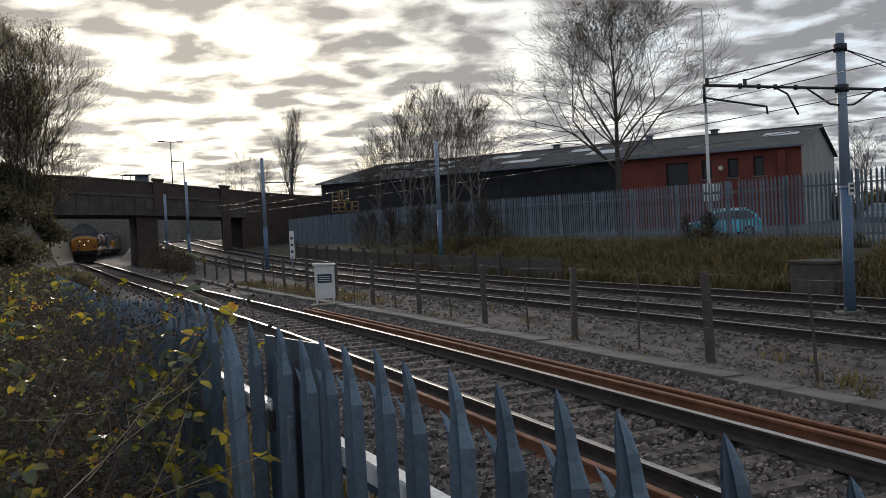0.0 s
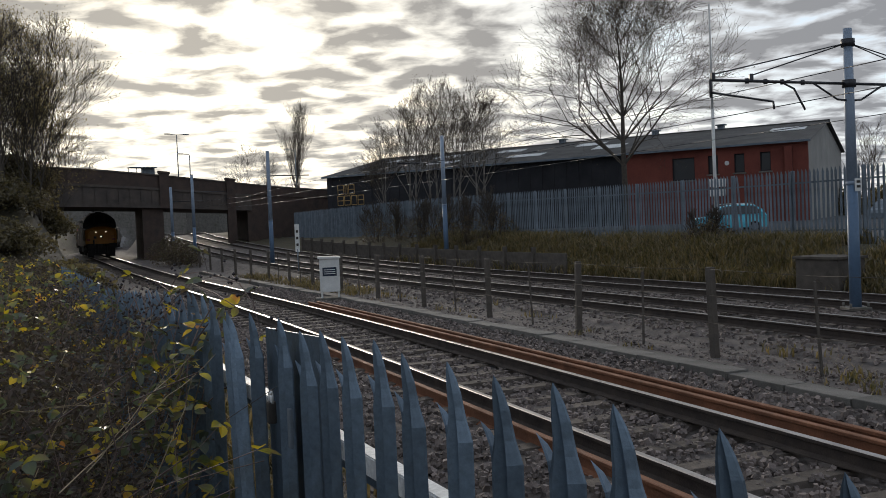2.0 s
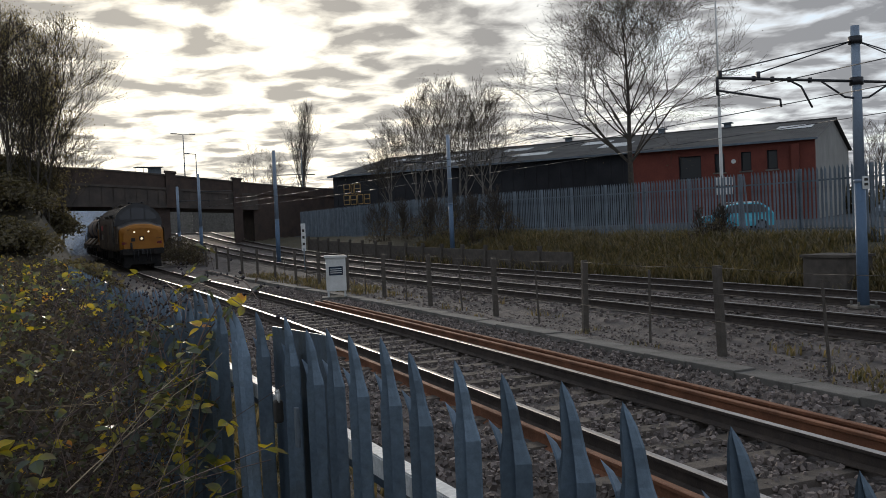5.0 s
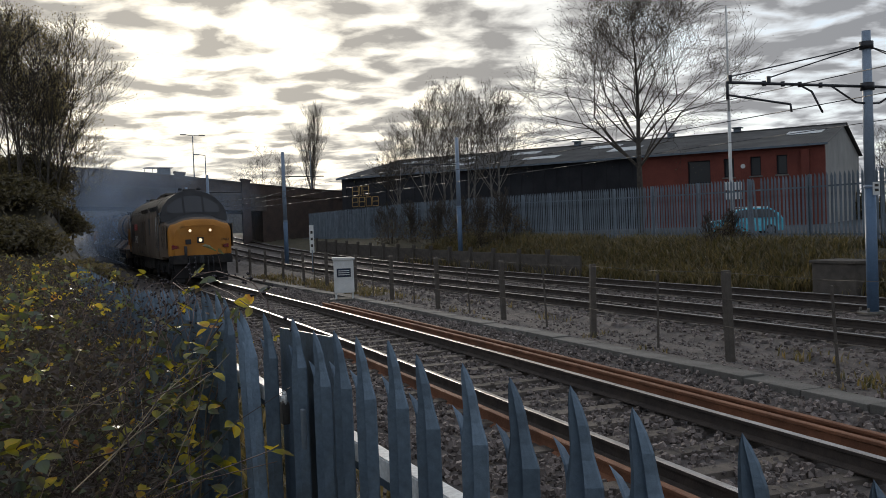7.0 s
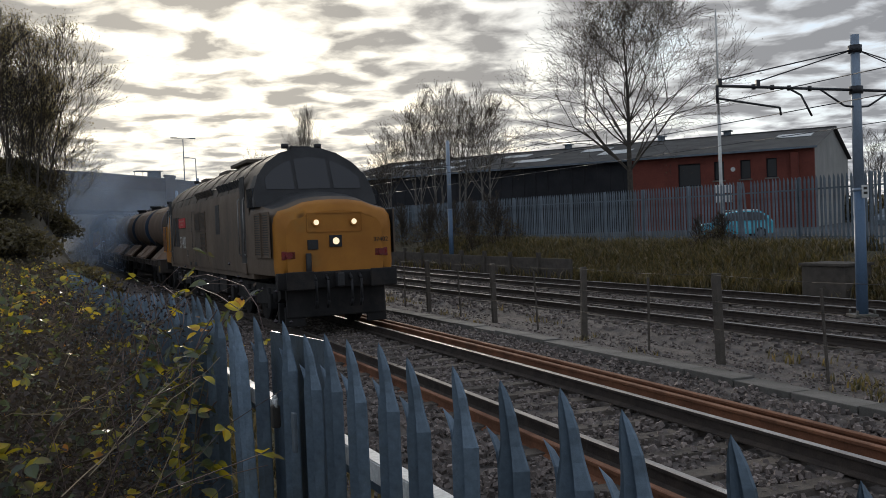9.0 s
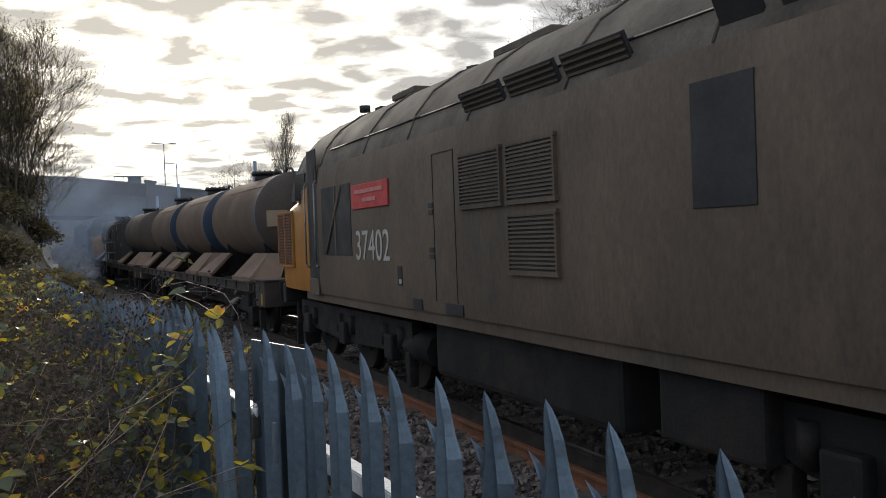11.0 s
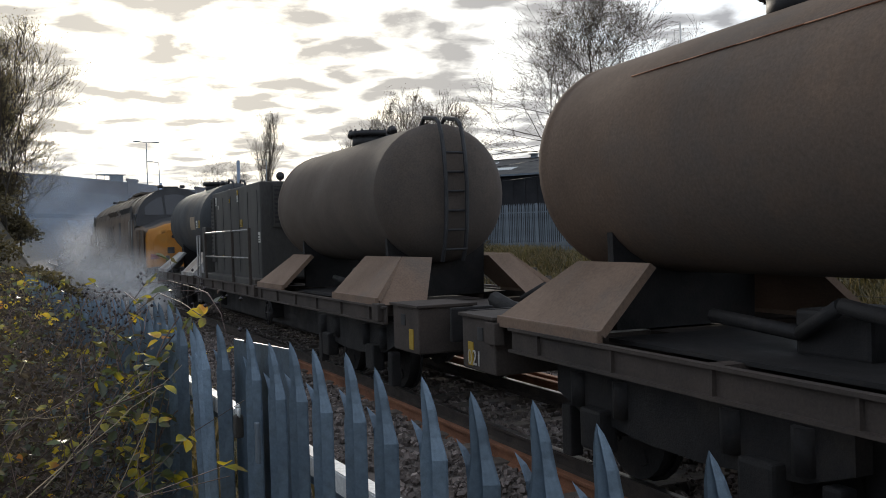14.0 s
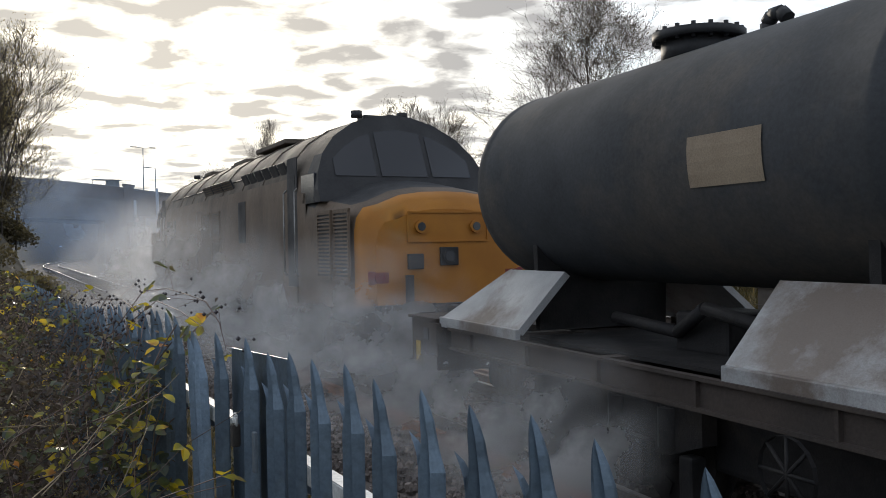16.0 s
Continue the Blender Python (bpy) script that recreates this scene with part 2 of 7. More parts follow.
M = {
    "ballast": mat("ballast", (0.145, 0.122, 0.11), (0.08, 0.07, 0.065), 0.95, scale=3, fine=26, bump=0.9),
    "stone": mat("ballast_stone", (0.215, 0.178, 0.16), (0.12, 0.10, 0.092), 0.9, scale=6, fine=60, bump=0.3, rand=0.5),
    "dirt": mat("dirt", (0.085, 0.07, 0.055), (0.05, 0.045, 0.035), 0.97, scale=1.5, fine=40, bump=0.6, c3=(0.06, 0.07, 0.03)),
    "grass": mat("grass_soil", (0.05, 0.045, 0.026), (0.075, 0.06, 0.035), 0.95, scale=0.8, fine=30, bump=0.8),
    "tarmac": mat("tarmac", (0.075, 0.075, 0.078), (0.055, 0.055, 0.058), 0.9, scale=0.6, fine=60, bump=0.3),
    "railtop": mat("rail_head", (0.46, 0.43, 0.41), (0.33, 0.30, 0.28), 0.33, 1.0, scale=4, fine=40, bump=0.02),
    "railtop_dull": mat("dull_rail_head", (0.30, 0.29, 0.28), (0.2, 0.19, 0.18), 0.5, 1.0, scale=4, fine=40, bump=0.05),
    "rail": mat("rusty_rail", (0.13, 0.055, 0.03), (0.075, 0.04, 0.028), 0.85, scale=5, fine=70, bump=0.3),
    "rust": mat("bright_rust", (0.24, 0.10, 0.05), (0.15, 0.065, 0.035), 0.8, scale=3, fine=60, bump=0.3, c3=(0.1, 0.05, 0.03)),
    "sleeper": mat("weathered_concrete_sleeper", (0.13, 0.108, 0.09), (0.08, 0.067, 0.058), 0.95, scale=5, fine=70, bump=0.4, rand=0.25),
    "concrete": mat("concrete", (0.17, 0.158, 0.142), (0.115, 0.108, 0.098), 0.92, scale=3, fine=60, bump=0.35, c3=(0.09, 0.09, 0.07), rand=0.2),
    "galv": mat("galvanised_steel", (0.15, 0.20, 0.255), (0.105, 0.145, 0.19), 0.42, 0.55, scale=7, fine=60, bump=0.08, c3=(0.10, 0.12, 0.13), rand=0.2, spec=0.5),
    "rail_dark": mat("dark_rail", (0.06, 0.045, 0.036), (0.04, 0.032, 0.028), 0.85, scale=5, fine=70, bump=0.3),
    "post": mat("dark_weathered_concrete", (0.105, 0.09, 0.075), (0.07, 0.06, 0.052), 0.95, scale=4, fine=60, bump=0.35),
    "galv_far": mat("weathered_galvanised_steel", (0.19, 0.225, 0.26), (0.14, 0.165, 0.19), 0.6, 0.3, scale=2, fine=30, bump=0.05, rand=0.2),
    "white_tape": mat("white_painted_strip", (0.75, 0.75, 0.73), (0.6, 0.6, 0.58), 0.6, scale=9, bump=0.05),
    "pole_blue": mat("blue_grey_paint", (0.10, 0.16, 0.25), (0.085, 0.14, 0.22), 0.5, scale=3, fine=40, bump=0.03),
    "pole_grey": mat("pale_blue_grey_paint", (0.24, 0.30, 0.38), (0.2, 0.25, 0.32), 0.5, scale=3, fine=40, bump=0.03),
    "mast_white": mat("white_mast_paint", (0.62, 0.62, 0.60), (0.5, 0.5, 0.48), 0.6, scale=3, bump=0.03),
    "wire": mat("dark_wire", (0.06, 0.06, 0.065), (0.04, 0.04, 0.045), 0.5, 0.6, bump=0.0),
    "wire_pale": mat("rusty_wire", (0.11, 0.095, 0.08), (0.07, 0.06, 0.052), 0.8, 0.0, bump=0.0),
    "brick": mat("sooty_brick", (0.085, 0.058, 0.047), (0.06, 0.045, 0.039), 0.95, scale=1.3, fine=14, bump=0.4, c3=(0.05, 0.042, 0.038)),
    "girder": mat("weathered_girder_concrete", (0.105, 0.085, 0.072), (0.07, 0.06, 0.055), 0.95, scale=1.0, fine=20, bump=0.3, c3=(0.045, 0.04, 0.036)),
    "red_clad": mat("red_brickwork", (0.19, 0.05, 0.034), (0.145, 0.042, 0.031), 0.85, scale=0.8, fine=14, bump=0.2),
    "dark_clad": mat("black_cladding", (0.022, 0.022, 0.026), (0.015, 0.015, 0.018), 0.75, scale=0.5, fine=12, bump=0.1),
    "gable_clad": mat("grey_gable_cladding", (0.30, 0.29, 0.27), (0.24, 0.235, 0.22), 0.8, scale=0.5, fine=14, bump=0.1),
    "roof": mat("dark_corrugated_roof", (0.085, 0.08, 0.075), (0.06, 0.057, 0.054), 0.8, scale=0.7, fine=12, bump=0.2),
    "skylight": mat("translucent_roof_sheet", (0.62, 0.63, 0.62), (0.45, 0.46, 0.46), 0.5, scale=2, bump=0.05),
    "gold": mat("gold_letter_paint", (0.42, 0.27, 0.09), (0.33, 0.21, 0.07), 0.5, scale=4, bump=0.02),
    "pane": glass_mat("dark_window_glass", (0.008, 0.010, 0.013), 0.35),
    "bark": mat("bark", (0.085, 0.07, 0.055), (0.05, 0.042, 0.035), 0.95, scale=6, fine=50, bump=0.5),
    "birch": mat("pale_birch_bark", (0.22, 0.20, 0.175), (0.10, 0.09, 0.08), 0.9, scale=3, fine=30, bump=0.3),
    "twig": mat("twigs", (0.075, 0.06, 0.045), (0.05, 0.04, 0.032), 0.95, scale=3, fine=30, bump=0.0),
    "cane": mat("bramble_canes", (0.18, 0.125, 0.105), (0.115, 0.078, 0.07), 0.7, scale=6, fine=50, bump=0.1, rand=0.4),
    "straw": mat("dry_stalks", (0.36, 0.29, 0.19), (0.25, 0.19, 0.12), 0.9, scale=6, bump=0.0, rand=0.3),
    "loco_grey": mat("grimy_grey_paint", (0.135, 0.097, 0.068), (0.098, 0.073, 0.054), 0.7, scale=1.1, fine=30, bump=0.06, c3=(0.065, 0.055, 0.045), stretch=(1, 1, 0.45)),
    "loco_roof": mat("grimy_roof", (0.13, 0.105, 0.08), (0.08, 0.065, 0.052), 0.75, scale=1.6, fine=30, bump=0.1, c3=(0.05, 0.042, 0.036)),
    "loco_yellow": mat("grimy_yellow_paint", (0.42, 0.17, 0.02), (0.33, 0.13, 0.018), 0.55, scale=1.2, fine=120, bump=0.03, c3=(0.30, 0.16, 0.04), c3_at=0.66),
    "loco_black": mat("sooty_black_paint", (0.03, 0.03, 0.032), (0.02, 0.02, 0.022), 0.6, scale=2, fine=30, bump=0.05),
    "under": mat("oily_underframe", (0.018, 0.016, 0.016), (0.011, 0.0105, 0.011), 0.75, scale=3, fine=40, bump=0.3, c3=(0.032, 0.026, 0.022)),
    "screen": glass_mat("cab_glass", (0.02, 0.024, 0.032), 0.16),
    "nameplate": mat("red_nameplate", (0.55, 0.045, 0.045), (0.45, 0.035, 0.04), 0.5, scale=5, bump=0.02),
    "plate_text": mat("raised_plate_metal", (0.55, 0.22, 0.19), (0.45, 0.16, 0.14), 0.5, bump=0.0),
    "number_white": mat("white_number_paint", (0.5, 0.48, 0.44), (0.38, 0.36, 0.33), 0.7, scale=8, bump=0.0),
    "lamp_on": glow_mat("lit_headlamp", (1.0, 0.80, 0.52), 0.9),
    "lamp_red": mat("red_lens", (0.20, 0.02, 0.02), (0.12, 0.02, 0.02), 0.3, bump=0.0),
    "tank_brown": mat("brake_dust_on_tank", (0.145, 0.097, 0.067), (0.11, 0.076, 0.055), 0.88, scale=0.9, fine=40, bump=0.08, c3=(0.10, 0.078, 0.064), c3_at=0.6),
    "tank_umber": mat("dark_brown_dust_on_tank", (0.10, 0.078, 0.062), (0.08, 0.062, 0.05), 0.85, scale=0.9, fine=40, bump=0.08, c3=(0.065, 0.053, 0.045), c3_at=0.6),
    "tank_blue": mat("dusty_blue_tank_paint", (0.018, 0.036, 0.066), (0.018, 0.030, 0.048), 0.8, scale=0.9, fine=30, bump=0.05, c3=(0.07, 0.056, 0.046), c3_at=0.52),
    "tank_dark": mat("dark_grey_tank_paint", (0.045, 0.048, 0.053), (0.034, 0.037, 0.04), 0.75, scale=1.0, fine=30, bump=0.05, c3=(0.08, 0.07, 0.06)),
    "tank_band": mat("bright_blue_band", (0.02, 0.10, 0.27), (0.02, 0.08, 0.21), 0.6, scale=2, fine=30, bump=0.02),
    "leg_brown": mat("brake_dust_on_leg", (0.19, 0.125, 0.088), (0.145, 0.098, 0.07), 0.8, scale=1.2, fine=40, bump=0.08, c3=(0.13, 0.10, 0.08)),
    "leg_wet": mat("washed_pale_steel", (0.40, 0.40, 0.40), (0.30, 0.30, 0.30), 0.4, scale=2, fine=120, bump=0.02, c3=(0.16, 0.13, 0.11), c3_at=0.54),
    "notice": mat("buff_notice", (0.30, 0.235, 0.165), (0.24, 0.185, 0.13), 0.75, scale=2, bump=0.02, c3=(0.17, 0.135, 0.10)),
    "notice_white": mat("white_notice", (0.65, 0.65, 0.60), (0.5, 0.5, 0.46), 0.6, scale=5, bump=0.0),
    "notice_yellow": mat("yellow_notice", (0.42, 0.27, 0.03), (0.33, 0.22, 0.03), 0.65, scale=9, bump=0.0, c3=(0.22, 0.16, 0.06)),
    "ink": mat("dark_print", (0.05, 0.045, 0.04), (0.04, 0.035, 0.03), 0.8, bump=0.0),
    "module": mat("grimy_dark_module_paint", (0.058, 0.055, 0.051), (0.04, 0.038, 0.036), 0.6, scale=0.8, fine=30, bump=0.05, c3=(0.075, 0.06, 0.047), stretch=(1, 1, 0.35)),
    "handrail": mat("worn_steel_handrail", (0.32, 0.32, 0.31), (0.2, 0.19, 0.18), 0.45, 0.5, scale=5, bump=0.02),
    "deck": mat("rusty_brown_solebar", (0.062, 0.047, 0.039), (0.04, 0.033, 0.029), 0.8, scale=1.5, fine=40, bump=0.15),
    "cabinet": mat("white_cabinet_paint", (0.66, 0.66, 0.64), (0.55, 0.55, 0.53), 0.6, scale=3, bump=0.03, c3=(0.3, 0.28, 0.25), c3_at=0.68),
    "car": mat("turquoise_car_paint", (0.06, 0.42, 0.55), (0.05, 0.38, 0.50), 0.25, scale=1, bump=0.0, spec=0.6),
    "rubber": mat("rubber", (0.025, 0.025, 0.025), (0.018, 0.018, 0.018), 0.85, bump=0.05),
    "sign_white": mat("white_sign", (0.7, 0.7, 0.68), (0.6, 0.6, 0.58), 0.6, bump=0.0),
    "bramble": leafy("bramble_leaves", [(0.0, (0.05, 0.062, 0.055)), (0.26, (0.072, 0.088, 0.06)), (0.42, (0.095, 0.12, 0.05)), (0.54, (0.12, 0.098, 0.06)), (0.64, (0.19, 0.19, 0.045)), (0.78, (0.42, 0.34, 0.03)), (0.92, (0.60, 0.42, 0.03)), (1.0, (0.40, 0.17, 0.03))], 0.38),
    # dead leaf brown, set darker to carry the shade within the thicket
    "withered": leafy("withered_leaves_shade_darkened", [(0.0, (0.032, 0.025, 0.024)), (0.4, (0.066, 0.049, 0.042)), (0.7, (0.058, 0.05, 0.038)), (1.0, (0.16, 0.12, 0.09))], 0.2, 0.8),
    "dry_leaf": leafy("sere_leaves", [(0.0, (0.055, 0.042, 0.036)), (0.4, (0.10, 0.07, 0.055)), (0.7, (0.085, 0.08, 0.05)), (1.0, (0.18, 0.14, 0.10))]),
    "ivy": leafy("olive_brown_undergrowth_leaves", [(0.0, (0.06, 0.05, 0.036)), (0.6, (0.11, 0.09, 0.05)), (1.0, (0.17, 0.14, 0.075))], 0.4),
    "treeleaf": leafy("few_pale_leaves", [(0.0, (0.13, 0.10, 0.06)), (0.5, (0.22, 0.18, 0.10)), (1.0, (0.34, 0.28, 0.17))], 0.6),
    "blade": leafy("grass_blades", [(0.0, (0.06, 0.058, 0.028)), (0.5, (0.125, 0.10, 0.052)), (1.0, (0.24, 0.18, 0.10))], 0.45),
    "steam": vapour("white_steam", (0.90, 0.90, 0.91), 0.62),
    "fumes": vapour("blue_exhaust_haze", (0.50, 0.63, 0.84), 0.45, 1.1),
    "berry": mat("dark_berries", (0.02, 0.012, 0.018), (0.015, 0.01, 0.012), 0.4, bump=0.0),
}

# ---------- mesh helpers ----------
def part(name, bm, material, parent=None, label=""):
    """Links a bmesh as one mesh object, under its parent if it has one."""
    me = bpy.data.meshes.new(name)
    bm.to_mesh(me)
    bm.free()
    for m in material if isinstance(material, (list, tuple)) else (material,):
        me.materials.append(m)
    ob = new(name, me)
    if parent is not None:
        ob.parent = parent
    if label:
        ob["label"] = label
    return ob


def raw(name, verts, faces, material, parent=None):
    me = bpy.data.meshes.new(name)
    me.from_pydata(verts, [], faces)
    for m in material if isinstance(material, (list, tuple)) else (material,):
        me.materials.append(m)
    ob = new(name, me)
    if parent is not None:
        ob.parent = parent
    return ob


def empty(name, m=None):
    ob = new(name)
    ob.empty_display_size = 0.2
    if m is not None:
        ob.matrix_basis = m
    return ob


def box(bm, c, size, bevel=0.0, m=None, slot=0):
    mm = (m or Matrix()) @ Matrix.Translation(c) @ Matrix.Diagonal((*size, 1))
    before = set(bm.faces)
    r = bmesh.ops.create_cube(bm, size=1, matrix=mm)
    if bevel:
        es = {e for v in r["verts"] for e in v.link_edges}
        bmesh.ops.bevel(bm, geom=list(es), offset=bevel, segments=2, affect="EDGES", profile=0.6)
    if slot:
        for f in bm.faces:
            if f not in before:
                f.material_index = slot
    return bm


def tube(bm, a, b, r1, r2=None, seg=8, caps=True):
    a, b = Vector(a), Vector(b)
    d = b - a
    if d.length < 1e-6:
        return bm
    m = Matrix.Translation((a + b) / 2) @ d.to_track_quat("Z", "Y").to_matrix().to_4x4()
    r = bmesh.ops.create_cone(bm, cap_ends=caps, segments=seg, radius1=r1, radius2=r1 if r2 is None else r2, depth=d.length, matrix=m)
    for v in r["verts"]:
        for f in v.link_faces:
            f.smooth = len(f.verts) == 4
    return bm


def pipe(bm, pts, r, seg=6):
    for a, b in zip(pts, pts[1:]):
        tube(bm, a, b, r, seg=seg)
    return bm


def bent_tube(bm, pts, r, seg=6):
    """One skin along a bent line in the plane of x and z."""
    rings = []
    for i, p in enumerate(pts):
        d = (Vector(pts[min(i + 1, len(pts) - 1)]) - Vector(pts[max(i - 1, 0)])).normalized()
        side = d.cross(Vector((0, 1, 0)))
        rings.append([Vector(p) + side * (r * math.cos(2 * math.pi * k / seg)) + Vector((0, r * math.sin(2 * math.pi * k / seg), 0)) for k in range(seg)])
    vs, fs = loft(bm, rings)
    bm.faces.new(vs[0])
    bm.faces.new(vs[-1][::-1])
    bmesh.ops.recalc_face_normals(bm, faces=bm.faces[:])
    return bm


def prism(bm, outline, depth, m=None):
    """Outline in x and z, drawn out along y from 0 to depth."""
    m = m or Matrix()
    a = [bm.verts.new(m @ Vector((x, 0, z))) for x, z in outline]
    b = [bm.verts.new(m @ Vector((x, depth, z))) for x, z in outline]
    n = len(a)
    for i in range(n):
        bm.faces.new((a[i], a[(i + 1) % n], b[(i + 1) % n], b[i]))
    bm.faces.new(a[::-1])
    bm.faces.new(b)
    bmesh.ops.recalc_face_normals(bm, faces=bm.faces[:])
    return bm


def loft(bm, rings, close=True):
    """Skin over rings of points; returns the faces."""
    vs = [[bm.verts.new(p) for p in r] for r in rings]
    fs = []
    n = len(vs[0])
    for a, b in zip(vs, vs[1:]):
        for i in range(n if close else n - 1):
            j = (i + 1) % n
            fs.append(bm.faces.new((a[i], a[j], b[j], b[i])))
    return vs, fs


def BM():
    return bmesh.new()


def smooth(x, a, b):
    x = min(max((x - a) / (b - a), 0), 1)
    return x * x * (3 - 2 * x)


# ---------- the line of the railway ----------
TURN0, BEND, BEND2, ASIDE = -0.3678, -0.00301, 3.386e-05, 4.852
_s = np.arange(-420, 620, 0.25)
_c = np.clip(_s, -25, 45)
_h = TURN0 + BEND * _c + BEND2 * _c * _c + 0.003 * np.clip(_s - 88, 0, 50)
_x = np.concatenate([[0], np.cumsum(np.sin(_h[:-1]) * 0.25)])
_y = np.concatenate([[0], np.cumsum(np.cos(_h[:-1]) * 0.25)])
_i = int(np.argmin(abs(_s)))
_x += ASIDE * math.cos(TURN0) - _x[_i]
_y += -ASIDE * math.sin(TURN0) - _y[_i]


def along(s, o=0.0, z=0.0):
    """The point s metres up the line and o metres to its far side."""
    h = np.interp(s, _s, _h)
    return Vector((np.interp(s, _s, _x) + o * math.cos(h), np.interp(s, _s, _y) - o * math.sin(h), z))


def turn_at(s):
    return float(np.interp(s, _s, _h))


def on_line(s, o=0.0, z=0.0, turn=0.0):
    """A pose there with x up the line and y to its near side."""
    return Matrix.Translation(along(s, o, z)) @ Matrix.Rotation(math.pi / 2 - turn_at(s) + turn, 4, "Z")


def rail_rise(s):
    return 0.42 * smooth(s, 40, 95)


def tram_rise(s):
    return 1.4 * (min(max(s - 25, 0), 75) / 60) ** 2


def bank_top(s):
    return 0.8 + 0.45 * smooth(s, 20, 60)


TRAM_A, TRAM_B = 7.0, 10.6


def ground_z(s, o):
    rr, tr = rail_rise(s), tram_rise(s)
    if o < -2.6:
        z = -0.25 + 0.5 * smooth(-o, 3.0, 4.8) + rr
        z += smooth(s, 32, 54) * smooth(-o, 2.9, 7.0) * 5.0
        return z
    if o < 3.4:
        return -0.23 + rr
    if o < 5.2:
        return -0.3 + rr + (tr - rr) * smooth(o, 3.6, 5.6)
    if o < 12.4:
        return -0.23 + tr
    top = bank_top(s)
    top = max(top, tr - 0.1)
    return (-0.23 + tr) + (top + 0.23 - tr) * smooth(o, 12.4, 15.6)


def strip(name, s_list, o_list, zf, material, label="", category="", kind="structure"):
    verts, faces = [], []
    for s in s_list:
        for o in o_list:
            verts.append(along(s, o, zf(s, o)))
    w = len(o_list)
    for i in range(len(s_list) - 1):
        for j in range(w - 1):
            a = i * w + j
            faces.append((a, a + 1, a + w + 1, a + w))
    ob = raw(name, verts, faces, material)
    for p in ob.data.polygons:
        p.use_smooth = True
    return tagged(ob, label, category, kind=kind)


def spread(a, b, step):
    n = max(1, int(round((b - a) / step)))
    return [a + (b - a) * i / n for i in range(n + 1)]


def build_ground():
    s_list = [-400, -250, -150, -100] + spread(-70, 110, 1.5) + [125, 150, 200, 300, 420, 600]
    o_list = [-380, -200, -100, -60, -40] + spread(-30, -6, 2) + spread(-5.5, 17, 0.25) + [18, 20, 25, 35, 50, 80, 140, 240, 400]
    rnd = random.Random(3)

    def zf(s, o):
        rough = 0.03 if -2.6 < o < 12.4 else 0.07
        if o > 17:
            rough = 0.0
        return ground_z(s, o) + rnd.uniform(-rough, rough)

    ob = strip("ground", s_list, o_list, zf, [M["dirt"], M["ballast"], M["grass"], M["tarmac"]], "dark earth, ballast, rough grass and tarmac yard", "ground")
    w = len(o_list) - 1
    for k, p in enumerate(ob.data.polygons):
        o = (o_list[k % w] + o_list[k % w + 1]) / 2
        p.material_index = 1 if -2.9 < o < 12.6 else 2 if 12.6 <= o < 17 or o < -5.5 else 3 if o >= 17 else 0


build_ground()

RAIL = [(-0.07, -0.16), (0.07, -0.16), (0.07, -0.148), (0.012, -0.125), (0.01, -0.045), (0.036, -0.032), (0.036, -0.006), (0.026, 0.0), (-0.026, 0.0), (-0.036, -0.006), (-0.036, -0.032), (-0.01, -0.045), (-0.012, -0.125), (-0.07, -0.148)]


def build_rail(o, rise, s0, s1, mats, name="rail", drop=0.0, label="", outline=RAIL, head=True):
    verts, faces, ids = [], [], []
    ss = spread(s0, s1, 1.0)
    n = len(outline)
    for s in ss:
        for a, b in outline:
            verts.append(along(s, o + a, b + rise(s) - drop))
    for i in range(len(ss) - 1):
        for j in range(n):
            a, b = i * n + j, i * n + (j + 1) % n
            faces.append((a, b, b + n, a + n))
            ids.append(1 if head and outline[j][1] > -0.01 and outline[(j + 1) % n][1] > -0.01 else 0)
    ob = raw(name, verts, faces, mats)
    for p, k in zip(ob.data.polygons, ids):
        p.material_index = k
    return tagged(ob, label, "rail", kind="structure")


def build_tracks():
    steel = dark = [M["rail_dark"], M["railtop"]]
    for side in (-0.7525, 0.7525):
        build_rail(side, rail_rise, -75, 172, steel, label="polished steel running rail with rusty web")
    # two worn rails laid loose beside the far running rail, and one outside the near one
    loose = [M["rust"], M["rust"]]
    build_rail(1.20, rail_rise, -75, 24.5, loose, "loose_rail", 0.02, "rusty spare rail lying beside the track")
    build_rail(1.44, rail_rise, -75, 24.5, loose, "loose_rail", 0.025, "rusty spare rail lying beside the track")
    build_rail(-0.98, rail_rise, -75, 16.5, loose, "loose_rail", 0.07, "rusty spare rail lying outside the near rail")
    for c in (TRAM_A, TRAM_B):
        for side in (-0.7525, 0.7525):
            build_rail(c + side, tram_rise, -60, 130, [M["rail_dark"], M["railtop_dull"]], label="tramway rail with a bright head")


build_tracks()


